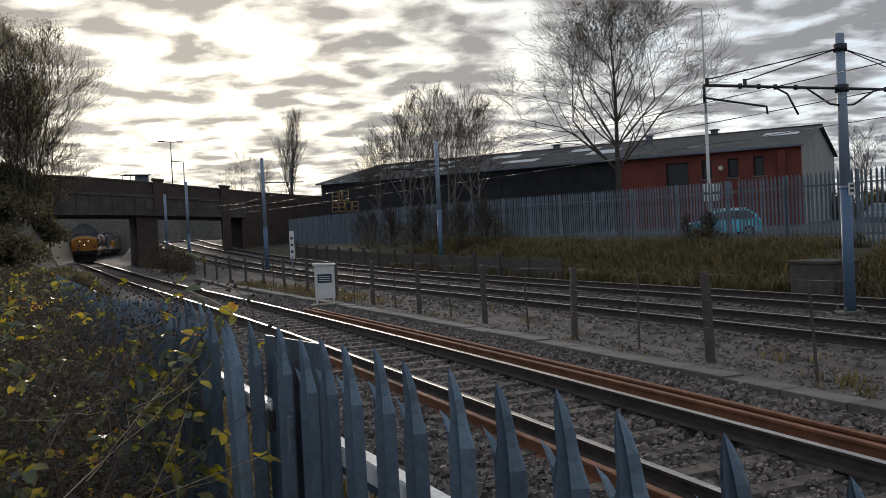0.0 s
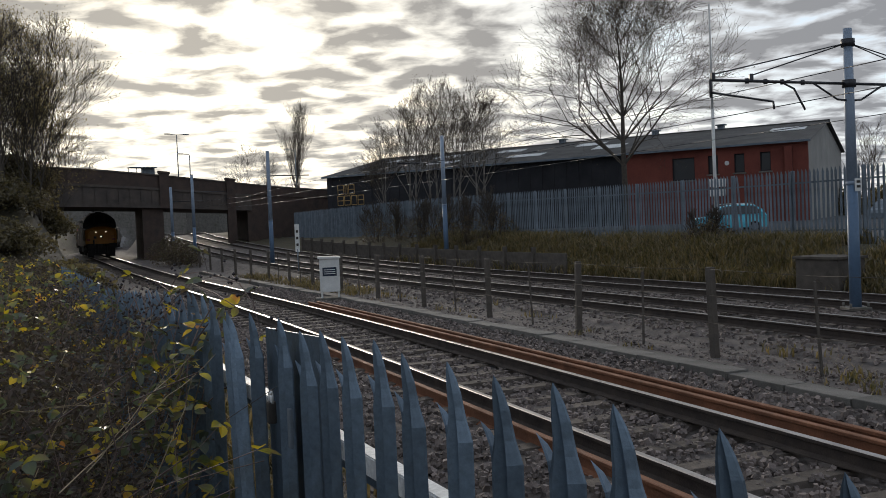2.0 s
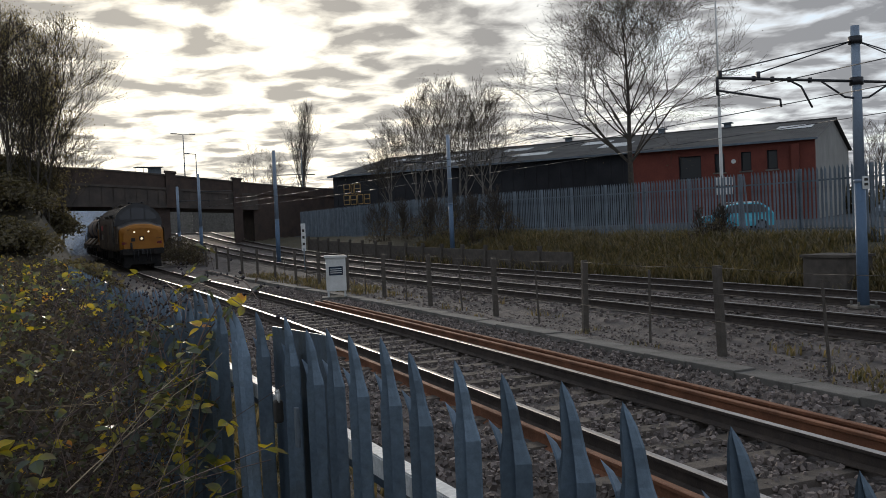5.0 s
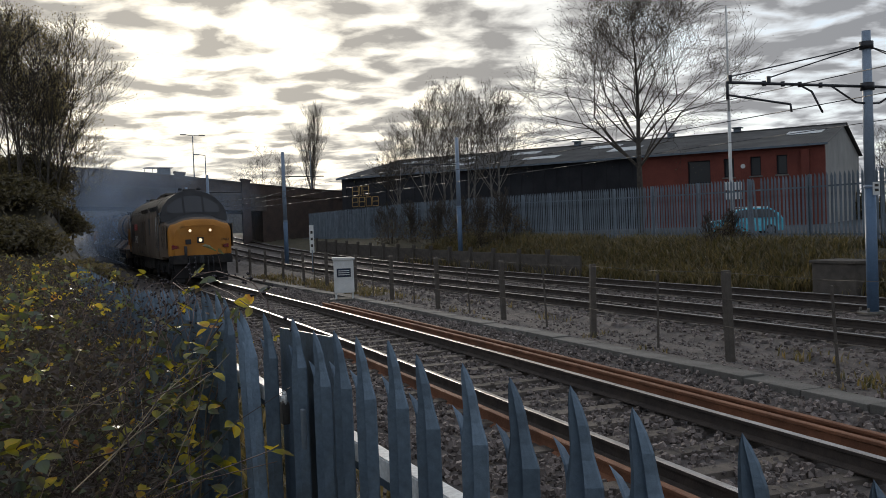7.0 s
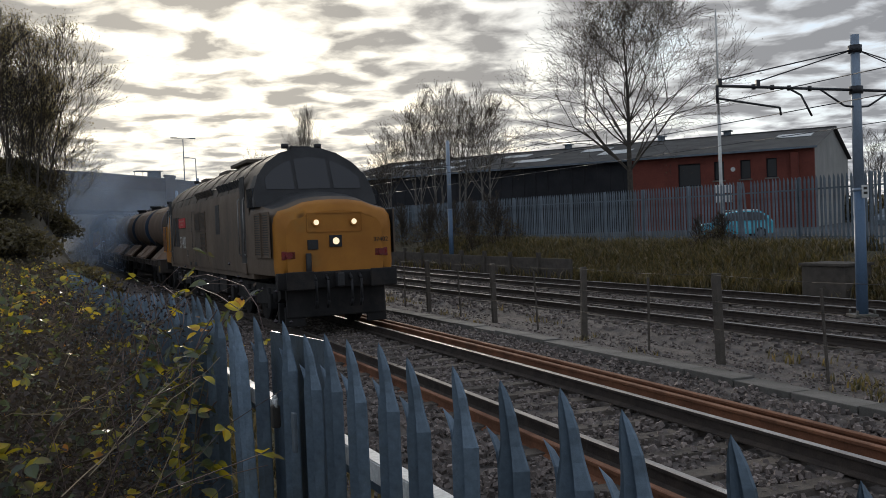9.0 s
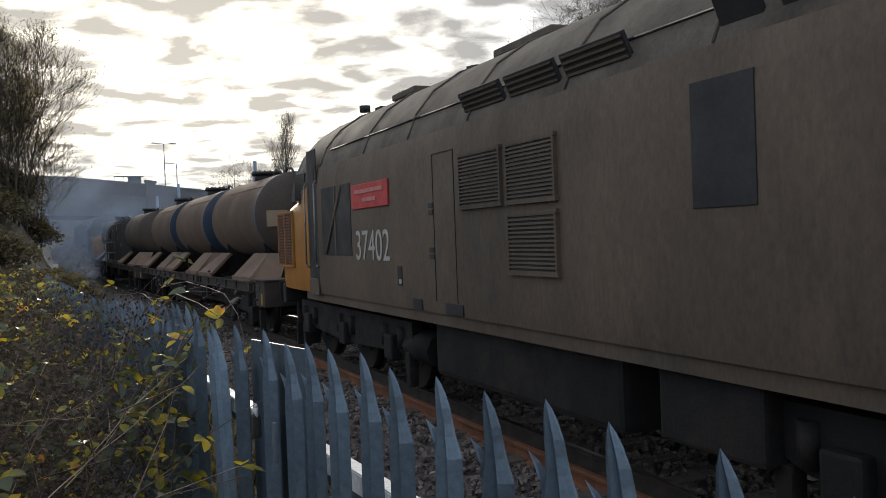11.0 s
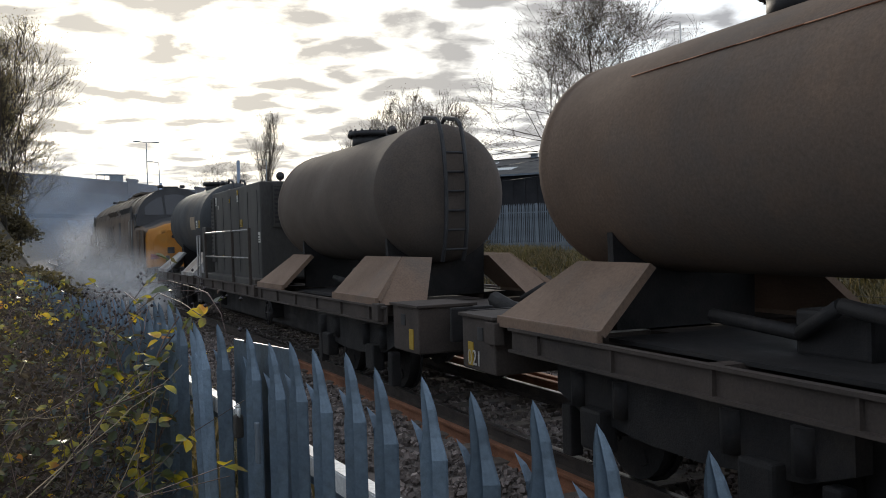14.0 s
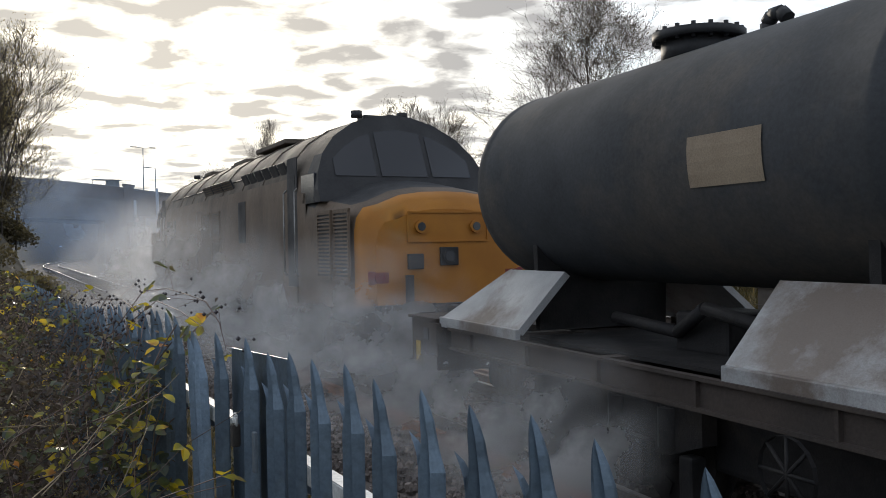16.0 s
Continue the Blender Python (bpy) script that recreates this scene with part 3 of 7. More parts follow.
def build_sleepers():
    """Concrete sleepers with sloped ends, one mesh shared by all."""
    bm = BM()
    prism(bm, [(-0.13, -0.06), (0.13, -0.06), (0.10, 0.02), (-0.10, 0.02)], 2.5, Matrix.Translation((0, -1.25, 0)))
    track_bed = tagged(empty("track"), "single railway track on worn concrete sleepers in ballast", "track", kind="structure")
    first = part("sleeper", bm, M["sleeper"], track_bed)
    first.matrix_basis = on_line(-12, 0, -0.19)
    rnd = random.Random(5)
    s = -11.3
    while s < 85:
        o = new("sleeper", first.data)
        o.parent = track_bed
        o.matrix_basis = on_line(s, rnd.uniform(-0.02, 0.02), -0.205 + rail_rise(s) + rnd.uniform(-0.008, 0.008), rnd.uniform(-0.01, 0.01))
        s += 0.68
    bm = BM()
    prism(bm, [(-0.12, -0.06), (0.12, -0.06), (0.10, 0.02), (-0.10, 0.02)], 2.4, Matrix.Translation((0, -1.2, 0)))
    bed = tagged(empty("tramway_track"), "double tramway track on sleepers in ballast", "track", kind="structure")
    me = None
    for c in (TRAM_A, TRAM_B):
        s = -8.0
        while s < 66:
            if me is None:
                ob = part("sleeper", bm, M["sleeper"], bed)
                me = ob.data
            else:
                ob = new("sleeper", me)
                ob.parent = bed
            ob.matrix_basis = on_line(s, c, -0.235 + tram_rise(s))
            s += 0.72


def build_stones():
    """Loose ballast stones, joined; denser near the eye."""
    rnd = random.Random(7)
    verts, faces = [], []
    base = [(-1, -1, -1), (1, -1, -1), (1, 1, -1), (-1, 1, -1), (-0.7, -0.8, 1), (0.8, -0.6, 1), (0.6, 0.8, 1), (-0.8, 0.6, 1)]
    quads = [(0, 3, 2, 1), (4, 5, 6, 7), (0, 1, 5, 4), (1, 2, 6, 5), (2, 3, 7, 6), (3, 0, 4, 7)]

    def stone(s, o, r, z):
        k = len(verts)
        p = along(s, o, z)
        a, b = rnd.uniform(0, 6.3), rnd.uniform(-0.5, 0.5)
        rot = Euler((b, rnd.uniform(-0.5, 0.5), a)).to_matrix()
        sx, sy, sz = (r * rnd.uniform(0.6, 1.25) for _ in range(3))
        for x, y, zz in base:
            verts.append(p + rot @ Vector((x * sx * rnd.uniform(0.75, 1.1), y * sy * rnd.uniform(0.75, 1.1), zz * sz * 0.75)))
        faces.extend(tuple(k + i for i in q) for q in quads)

    for _ in range(42000):
        s = -5 + 40 * rnd.random() ** 1.7
        o = rnd.uniform(-2.7, 3.15)
        if abs(abs(o) - 0.7525) < 0.07 or (s < 24 and 1.12 < o < 1.53) or (s < 16 and -1.06 < o < -0.9) or 2.7 < o < 3.06:
            continue
        stone(s, o, rnd.uniform(0.017, 0.036), -0.225 + rnd.uniform(-0.01, 0.06) * (1 if abs(o) > 1.3 else 0.75) + rail_rise(s))
    for _ in range(11000):
        s = 2 + 38 * rnd.random() ** 1.4
        o = rnd.uniform(5.1, 12.4)
        if min(abs(abs(o - TRAM_A) - 0.7525), abs(abs(o - TRAM_B) - 0.7525)) < 0.07:
            continue
        stone(s, o, rnd.uniform(0.02, 0.045), -0.235 + rnd.uniform(-0.01, 0.05) + tram_rise(s))
    for _ in range(5000):
        s = 2 + 34 * rnd.random() ** 1.4
        stone(s, rnd.uniform(3.05, 5.2), rnd.uniform(0.012, 0.028), ground_z(s, 4.2) + rnd.uniform(0, 0.015))
    for _ in range(2500):
        s = -2 + 30 * rnd.random()
        stone(s, rnd.uniform(-4.0, -2.7), rnd.uniform(0.015, 0.03), ground_z(s, -3.2) + 0.0)
    tagged(raw("ballast_stones", verts, faces, M["stone"]), "loose brown-grey granite ballast stones", "ballast", kind="stuff")


def build_trough():
    """Concrete cable trough beside the line, lid after lid."""
    bm = BM()
    box(bm, (0, 0, 0), (0.985, 0.36, 0.17), 0.012)
    trough = tagged(empty("cable_trough"), "row of weathered concrete cable trough lids", "cable trough", kind="structure")
    rnd = random.Random(9)
    me = None
    s = -8.0
    while s < 52:
        if me is None:
            ob = part("trough_lid", bm, M["concrete"], trough)
            me = ob.data
        else:
            ob = new("trough_lid", me)
            ob.parent = trough
        o = 2.88
        ob.matrix_basis = on_line(s, o + rnd.uniform(-0.012, 0.012), -0.205 + rail_rise(s) + rnd.uniform(-0.012, 0.012), rnd.uniform(-0.012, 0.012))
        s += 1.0


def build_post_fence():
    """Concrete posts with plain wires and thin iron stakes between."""
    spots = [7.5, 11.45, 15.4, 19.3, 23.3, 27.0, 30.7, 34.2, 37.6, 41.2, 44.8, 48.4, 52, 55.6, 59.2, 62.8]
    fence = tagged(empty("post_and_wire_fence"), "concrete post and wire fence between railway and tramway", "fence")
    bm = BM()
    box(bm, (0, 0, 0.6), (0.11, 0.11, 1.5), 0.015)
    me = None
    for i, s in enumerate(spots):
        if me is None:
            ob = part("post", bm, M["post"], fence)
            me = ob.data
        else:
            ob = new("post", me)
            ob.parent = fence
        rnd = random.Random(i)
        ob.matrix_basis = on_line(s, 4.1, -0.25 + rail_rise(s)) @ Euler((rnd.uniform(-0.03, 0.03), rnd.uniform(-0.02, 0.02), rnd.uniform(-0.2, 0.2))).to_matrix().to_4x4()
    for k, z in enumerate((1.12, 0.72, 0.3)):
        bm = BM()
        for a, b in zip(spots, spots[1:]):
            pipe(bm, [along(a, 4.02, z - 0.05 + rail_rise(a)), along((a + b) / 2, 4.02, z - 0.08 + rail_rise(a)), along(b, 4.02, z - 0.05 + rail_rise(b))], 0.0035, 4)
        pipe(bm, [along(-6, 4.02, z - 0.05), along(spots[0], 4.02, z - 0.05)], 0.0035, 4)
        part("fence_wire", bm, M["wire_pale"], fence)
    bm = BM()
    box(bm, (0, 0, 0.55), (0.03, 0.03, 1.25))
    me = None
    for i, (a, b) in enumerate(zip([1.0] + spots, spots)):
        if i > 9:
            break
        if me is None:
            ob = part("stake", bm, M["post"], fence)
            me = ob.data
        else:
            ob = new("stake", me)
            ob.parent = fence
        s = a + (b - a) * 0.45
        ob.matrix_basis = on_line(s, 4.05, -0.2 + rail_rise(s)) @ Euler((random.Random(i).uniform(-0.05, 0.05), 0.03, 0)).to_matrix().to_4x4()


# ---------- palisade fences ----------
def pale_mesh(bm, height, width=0.066, splay=True):
    """A W-section pale: an upright middle point between side prongs that curl away."""
    prof = [(-width * 0.5, -0.013), (-width * 0.34, 0.006), (-width * 0.13, -0.006), (0, 0.016), (width * 0.13, -0.006), (width * 0.34, 0.006), (width * 0.5, -0.013)]
    t = 0.0035
    zs = [0, height - 0.24, height - 0.13]
    rings = []
    for z in zs:
        rings.append(([bm.verts.new((x, y, z)) for x, y in prof], [bm.verts.new((x, y - t, z)) for x, y in prof]))
    for (f0, b0), (f1, b1) in zip(rings, rings[1:]):
        for i in range(len(prof) - 1):
            bm.faces.new((f0[i], f0[i + 1], f1[i + 1], f1[i]))
            bm.faces.new((b0[i + 1], b0[i], b1[i], b1[i + 1]))
        bm.faces.new((f0[0], f1[0], b1[0], b0[0]))
        bm.faces.new((f0[-1], b0[-1], b1[-1], f1[-1]))
    top = zs[-1]
    f, b = rings[-1]

    def prong(i0, i1, dx, dy, h, steps):
        row_f, row_b = f[i0:i1 + 1], b[i0:i1 + 1]
        mid = (prof[i0][0] + prof[i1][0]) / 2
        for k, w in steps:
            cx, cy = mid + dx * k * k, dy * k * k
            nf = [bm.verts.new((cx + (prof[i][0] - mid) * w, prof[i][1] * w + cy, top + h * k)) for i in range(i0, i1 + 1)]
            nb = [bm.verts.new((v.co.x, v.co.y - t, v.co.z)) for v in nf]
            for i in range(len(nf) - 1):
                bm.faces.new((row_f[i], row_f[i + 1], nf[i + 1], nf[i]))
                bm.faces.new((row_b[i + 1], row_b[i], nb[i], nb[i + 1]))
            bm.faces.new((row_f[0], nf[0], nb[0], row_b[0]))
            bm.faces.new((row_f[-1], row_b[-1], nb[-1], nf[-1]))
            row_f, row_b = nf, nb
        tip = bm.verts.new((mid + dx, dy - t / 2, top + h))
        for i in range(len(row_f) - 1):
            bm.faces.new((row_f[i], row_f[i + 1], tip))
            bm.faces.new((row_b[i + 1], row_b[i], tip))
        bm.faces.new((row_f[0], tip, row_b[0]))
        bm.faces.new((row_f[-1], row_b[-1], tip))

    if splay:
        prong(0, 5, 0.004, 0.012, 0.13, ((0.12, 0.84), (0.26, 0.66), (0.42, 0.56), (0.60, 0.50), (0.78, 0.34), (0.90, 0.17)))
        prong(5, 6, 0.018, 0.012, 0.055, ((0.35, 0.85), (0.7, 0.5)))
    else:
        prong(0, 6, 0.0, 0.01, 0.13, ((0.3, 0.72), (0.6, 0.5), (0.85, 0.22)))
    return bm


FENCE_X, FENCE_Y, FENCE_TURN, FENCE_TOP = 0.346, 0.808, -0.45, 1.708
FENCE_STEP = 0.1565


def fence_pose(k, aside=0.0, z=0.0, turn=0.0):
    d = FENCE_STEP * k
    p = Vector((FENCE_X + math.sin(FENCE_TURN) * d - aside * math.cos(FENCE_TURN), FENCE_Y + math.cos(FENCE_TURN) * d + aside * math.sin(FENCE_TURN), z))
    return Matrix.Translation(p) @ Matrix.Rotation(math.pi / 2 - FENCE_TURN + turn, 4, "Z")


def build_near_fence():
    fence = tagged(empty("palisade_fence"), "blue-grey galvanised steel palisade fence with splayed spikes", "fence")
    low = -0.1
    bm = pale_mesh(BM(), FENCE_TOP - low)
    me = None
    rnd = random.Random(11)
    # even bays, a closer group of pales over the joint plate, and bent ones past it
    spots = [(k - 0.17, 0.0, 0.0, 0.0) for k in range(-10, 9)] + [(8.86, 0.0, 0.0, 0.0), (9.5, 0.016, -0.02, 0.0), (11.1, 0.012, 0.0, 0.0), (12.85, 0.01, -0.004, 0.0)]
    spots += [(14.0, 0.03, -0.012, 0.17), (14.55, 0.02, -0.02, 0.15), (15.5, 0.0, -0.03, 0.07)] + [(k - 0.2, 0.0, 0.0, 0.0) for k in range(17, 84)]
    for k, aside, drop, bent in spots:
        if me is None:
            ob = part("pale", bm, M["galv"], fence)
            me = ob.data
        else:
            ob = new("pale", me)
            ob.parent = fence
        dz = rnd.uniform(-0.006, 0.006) + drop
        if k > 17:
            dz -= 0.12 * smooth(k, 17, 40)
        ob.matrix_basis = fence_pose(k - 1.62 * bent / FENCE_STEP, aside + 0.018, low + dz, rnd.uniform(-0.06, 0.06)) @ Euler((rnd.uniform(-0.006, 0.006), bent + rnd.uniform(-0.005, 0.005), 0)).to_matrix().to_4x4()
    # rails of angle steel on the track side, the upper one with a white face
    m = fence_pose(0)
    for z in (1.385, 0.28):
        bm = BM()
        box(bm, (2.5, -0.045, z), (8.2, 0.008, 0.055), m=m)
        box(bm, (2.5, -0.065, z - 0.024), (8.2, 0.045, 0.007), m=m)
        part("fence_rail", bm, M["galv"], fence)
    bm = BM()
    box(bm, (2.5, -0.0385, 1.40), (8.2, 0.003, 0.042), m=m)
    box(bm, (2.5, -0.056, 1.423), (8.2, 0.034, 0.004), m=m)
    part("white_strip", bm, M["white_tape"], fence, "white strip along the upper rail")
    # steel joint plate behind the closer pales, with its padlock
    bm = BM()
    a, b = 1.53, 2.04
    pl = [(a, low), (b, low), (b, 1.648), (a, 1.668)]
    prism(bm, pl, 0.006, m @ Matrix.Translation((0, -0.016, 0)))
    part("joint_plate", bm, M["galv"], fence, "flat galvanised steel joint plate")
    bm = BM()
    box(bm, (1.86, 0.03, 1.435), (0.03, 0.024, 0.062), 0.008, m=m)
    lock = part("padlock", bm, M["ink"], fence, "small dark padlock with pale shackle")
    bm = BM()
    pipe(bm, [tuple(m @ Vector(q)) for q in ((1.85, 0.03, 1.46), (1.85, 0.03, 1.485), (1.86, 0.03, 1.492), (1.87, 0.03, 1.485), (1.87, 0.03, 1.46))], 0.005, 6)
    part("shackle", bm, M["white_tape"], lock)
    bm = BM()
    box(bm, (1.655, 0.036, 1.43), (0.022, 0.01, 0.10), 0.003, m=m)
    part("hasp", bm, M["galv_far"], fence)


build_sleepers()
build_stones()
build_trough()
build_post_fence()
build_near_fence()

# ---------- the road bridge ----------
BR = Matrix(((0.574, -0.375, 0, -28.0), (0.819, 0.927, 0, 69.5), (0, 0, 1, 0), (0, 0, 0, 1)))  # x along the near face, y up the line: a skew span


def bridge_z(x, top):
    """Heights along the bridge, which falls towards the far end."""
    a, b = {"parapet": (7.5, 6.0), "string": (6.3, 5.1), "soffit": (4.5, 3.75)}[top]
    return a + (b - a) * smooth(x / 30 + 0.15, 0, 1.15)


def slab(bm, x0, x1, y0, y1, low, high, n=10):
    """A long slab whose top and underside follow the road's fall."""
    rings = []
    for k in range(n + 1):
        x = x0 + (x1 - x0) * k / n
        a = low(x) if callable(low) else low
        b = high(x) if callable(high) else high
        rings.append([BR @ Vector(p) for p in ((x, y0, a), (x, y1, a), (x, y1, b), (x, y0, b))])
    vs = [[bm.verts.new(p) for p in r] for r in rings]
    for a, b in zip(vs, vs[1:]):
        for i in range(4):
            bm.faces.new((a[i], a[(i + 1) % 4], b[(i + 1) % 4], b[i]))
    bm.faces.new(vs[0][::-1])
    bm.faces.new(vs[-1])
    bmesh.ops.recalc_face_normals(bm, faces=bm.faces[:])


def build_bridge():
    br = tagged(empty("road_bridge"), "soot-dark concrete and brick road bridge over the tracks", "bridge", kind="structure")
    W = 11.0
    bm = BM()
    slab(bm, -14, 17.5, 0.0, W, lambda x: bridge_z(x, "soffit"), lambda x: bridge_z(x, "string"))
    part("deck_girder", bm, M["girder"], br)
    bm = BM()
    for k in range(22):
        x = -6 + k * 1.05
        slab(bm, x, x + 0.35, -0.06, 0.0, lambda v: bridge_z(v, "soffit") + 0.1, lambda v: bridge_z(v, "string") - 0.15, 1)
    slab(bm, -14, 17.5, -0.14, 0.0, lambda x: bridge_z(x, "soffit"), lambda x: bridge_z(x, "soffit") + 0.25)
    slab(bm, -14, 17.5, -0.12, 0.0, lambda x: bridge_z(x, "string") - 0.2, lambda x: bridge_z(x, "string"))
    part("girder_flange", bm, M["girder"], br)
    for y0, y1 in ((0.03, 0.35), (W - 0.35, W - 0.03)):
        bm = BM()
        slab(bm, -16, 36, y0, y1, lambda x: bridge_z(x, "string"), lambda x: bridge_z(x, "parapet") - 0.12, 20)
        part("parapet", bm, M["brick"], br, "dark brick parapet")
        bm = BM()
        slab(bm, -16, 36, y0 - 0.08, y1 + 0.06, lambda x: bridge_z(x, "parapet") - 0.12, lambda x: bridge_z(x, "parapet"), 20)
        part("coping", bm, M["girder"], br)
    for x in (7.4, 14.6):
        bm = BM()
        slab(bm, x, x + 1.0, -0.16, 0.5, lambda v: bridge_z(v, "soffit") if v < 14 else 0, lambda v: bridge_z(v, "parapet") + 0.12, 2)
        slab(bm, x - 0.1, x + 1.1, -0.24, 0.58, lambda v: bridge_z(v, "parapet") + 0.12, lambda v: bridge_z(v, "parapet") + 0.3, 2)
        part("pilaster", bm, M["brick"], br)
    # pier between the two openings, abutments and wing wall
    bm = BM()
    slab(bm, 5.6, 7.7, 0.3, W - 0.3, -0.6, lambda x: bridge_z(x, "soffit"), 1)
    part("pier", bm, M["brick"], br)
    bm = BM()
    slab(bm, -14, -2.6, 0.3, W - 0.3, -1, lambda x: bridge_z(x, "soffit"), 1)
    part("abutment", bm, M["brick"], br)
    bm = BM()
    slab(bm, 17.0, 36, 0.15, W - 0.1, -1, lambda x: bridge_z(x, "string"), 12)
    part("abutment", bm, M["brick"], br)
    bm = BM()
    slab(bm, -40, -14, 0.3, W, -1, lambda x: bridge_z(x, "string") - 0.05, 4)
    part("approach", bm, M["brick"], br)


def lamp_post(x, y, base, height, arms):
    t = tagged(empty("street_lamp", BR @ Matrix.Translation((x, y, base))), "thin grey street lamp column on the bridge road", "street lamp")
    bm = BM()
    tube(bm, (0, 0, 0), (0, 0, height), 0.07, 0.045)
    part("column", bm, M["galv_far"], t)
    for a in arms:
        bm = BM()
        tube(bm, (0, 0, height), (a * 0.7, 0, height + 0.06), 0.03)
        arm = part("arm", bm, M["galv_far"], t)
        bm = BM()
        box(bm, (a * 0.95, 0, height + 0.07), (0.6, 0.22, 0.09), 0.03)
        part("lantern", bm, M["galv_far"], arm)


def build_bridge_things():
    lamp_post(11.0, 12.5, 6.0, 5.9, (-1, 1))
    lamp_post(12.6, 13.5, 5.7, 4.4, (-1,))
    lamp_post(1.2, 13, 6.3, 2.4, ())
    lamp_post(26.0, 8, 5.2, 5.4, (-1,))
    sh = tagged(empty("bus_shelter", BR @ Matrix.Translation((5.9, 1.6, 5.8)) @ Matrix.Diagonal((0.68, 0.8, 0.9, 1))), "small pale bus shelter behind the bridge parapet", "bus shelter")
    bm = BM()
    box(bm, (0, 0, 2.15), (3.3, 1.2, 0.08), 0.03)
    part("canopy", bm, M["galv_far"], sh)
    bm = BM()
    box(bm, (0.85, 0.3, 1.1), (1.5, 0.5, 2.1), 0.02)
    part("back_panel", bm, M["galv_far"], sh)
    for dx in (-1.5, -0.5, 1.55):
        bm = BM()
        tube(bm, (dx, 0.4, 0), (dx, 0.4, 2.15), 0.04)
        part("post", bm, M["galv_far"], sh)


build_bridge()
build_bridge_things()


def build_end_wall():
    """A grey retaining wall that closes the cutting far beyond the bridge."""
    w = tagged(empty("cutting_wall"), "grey concrete retaining wall closing the cutting", "retaining wall", kind="structure")
    for k in range(16):
        bm = BM()
        box(bm, (0, 0, 4.2), (0.5, 5.995, 9.6), 0.004)
        ob = part("wall_panel", bm, M["concrete"], w)
        ob.matrix_basis = on_line(178, -45 + k * 6.0, 0)


build_end_wall()


# ---------- the warehouse and yard ----------
HALL = Matrix.Translation((24.97, 62.87, 0.95)) @ Matrix.Rotation(radians(150.43), 4, "Z") @ Matrix.Diagonal((1, -1, 1, 1))  # x along the wall, y away


def hall_box(bm, c, s, bevel=0.0):
    lo = [c[i] - s[i] / 2 for i in range(3)]
    hi = [c[i] + s[i] / 2 for i in range(3)]
    vs = [bm.verts.new(HALL @ Vector((x, y, z))) for z in (lo[2], hi[2]) for y in (lo[1], hi[1]) for x in (lo[0], hi[0])]
    for q in ((0, 1, 3, 2), (4, 6, 7, 5), (0, 4, 5, 1), (2, 3, 7, 6), (0, 2, 6, 4), (1, 5, 7, 3)):
        bm.faces.new([vs[i] for i in q])
    bmesh.ops.recalc_face_normals(bm, faces=bm.faces[:])


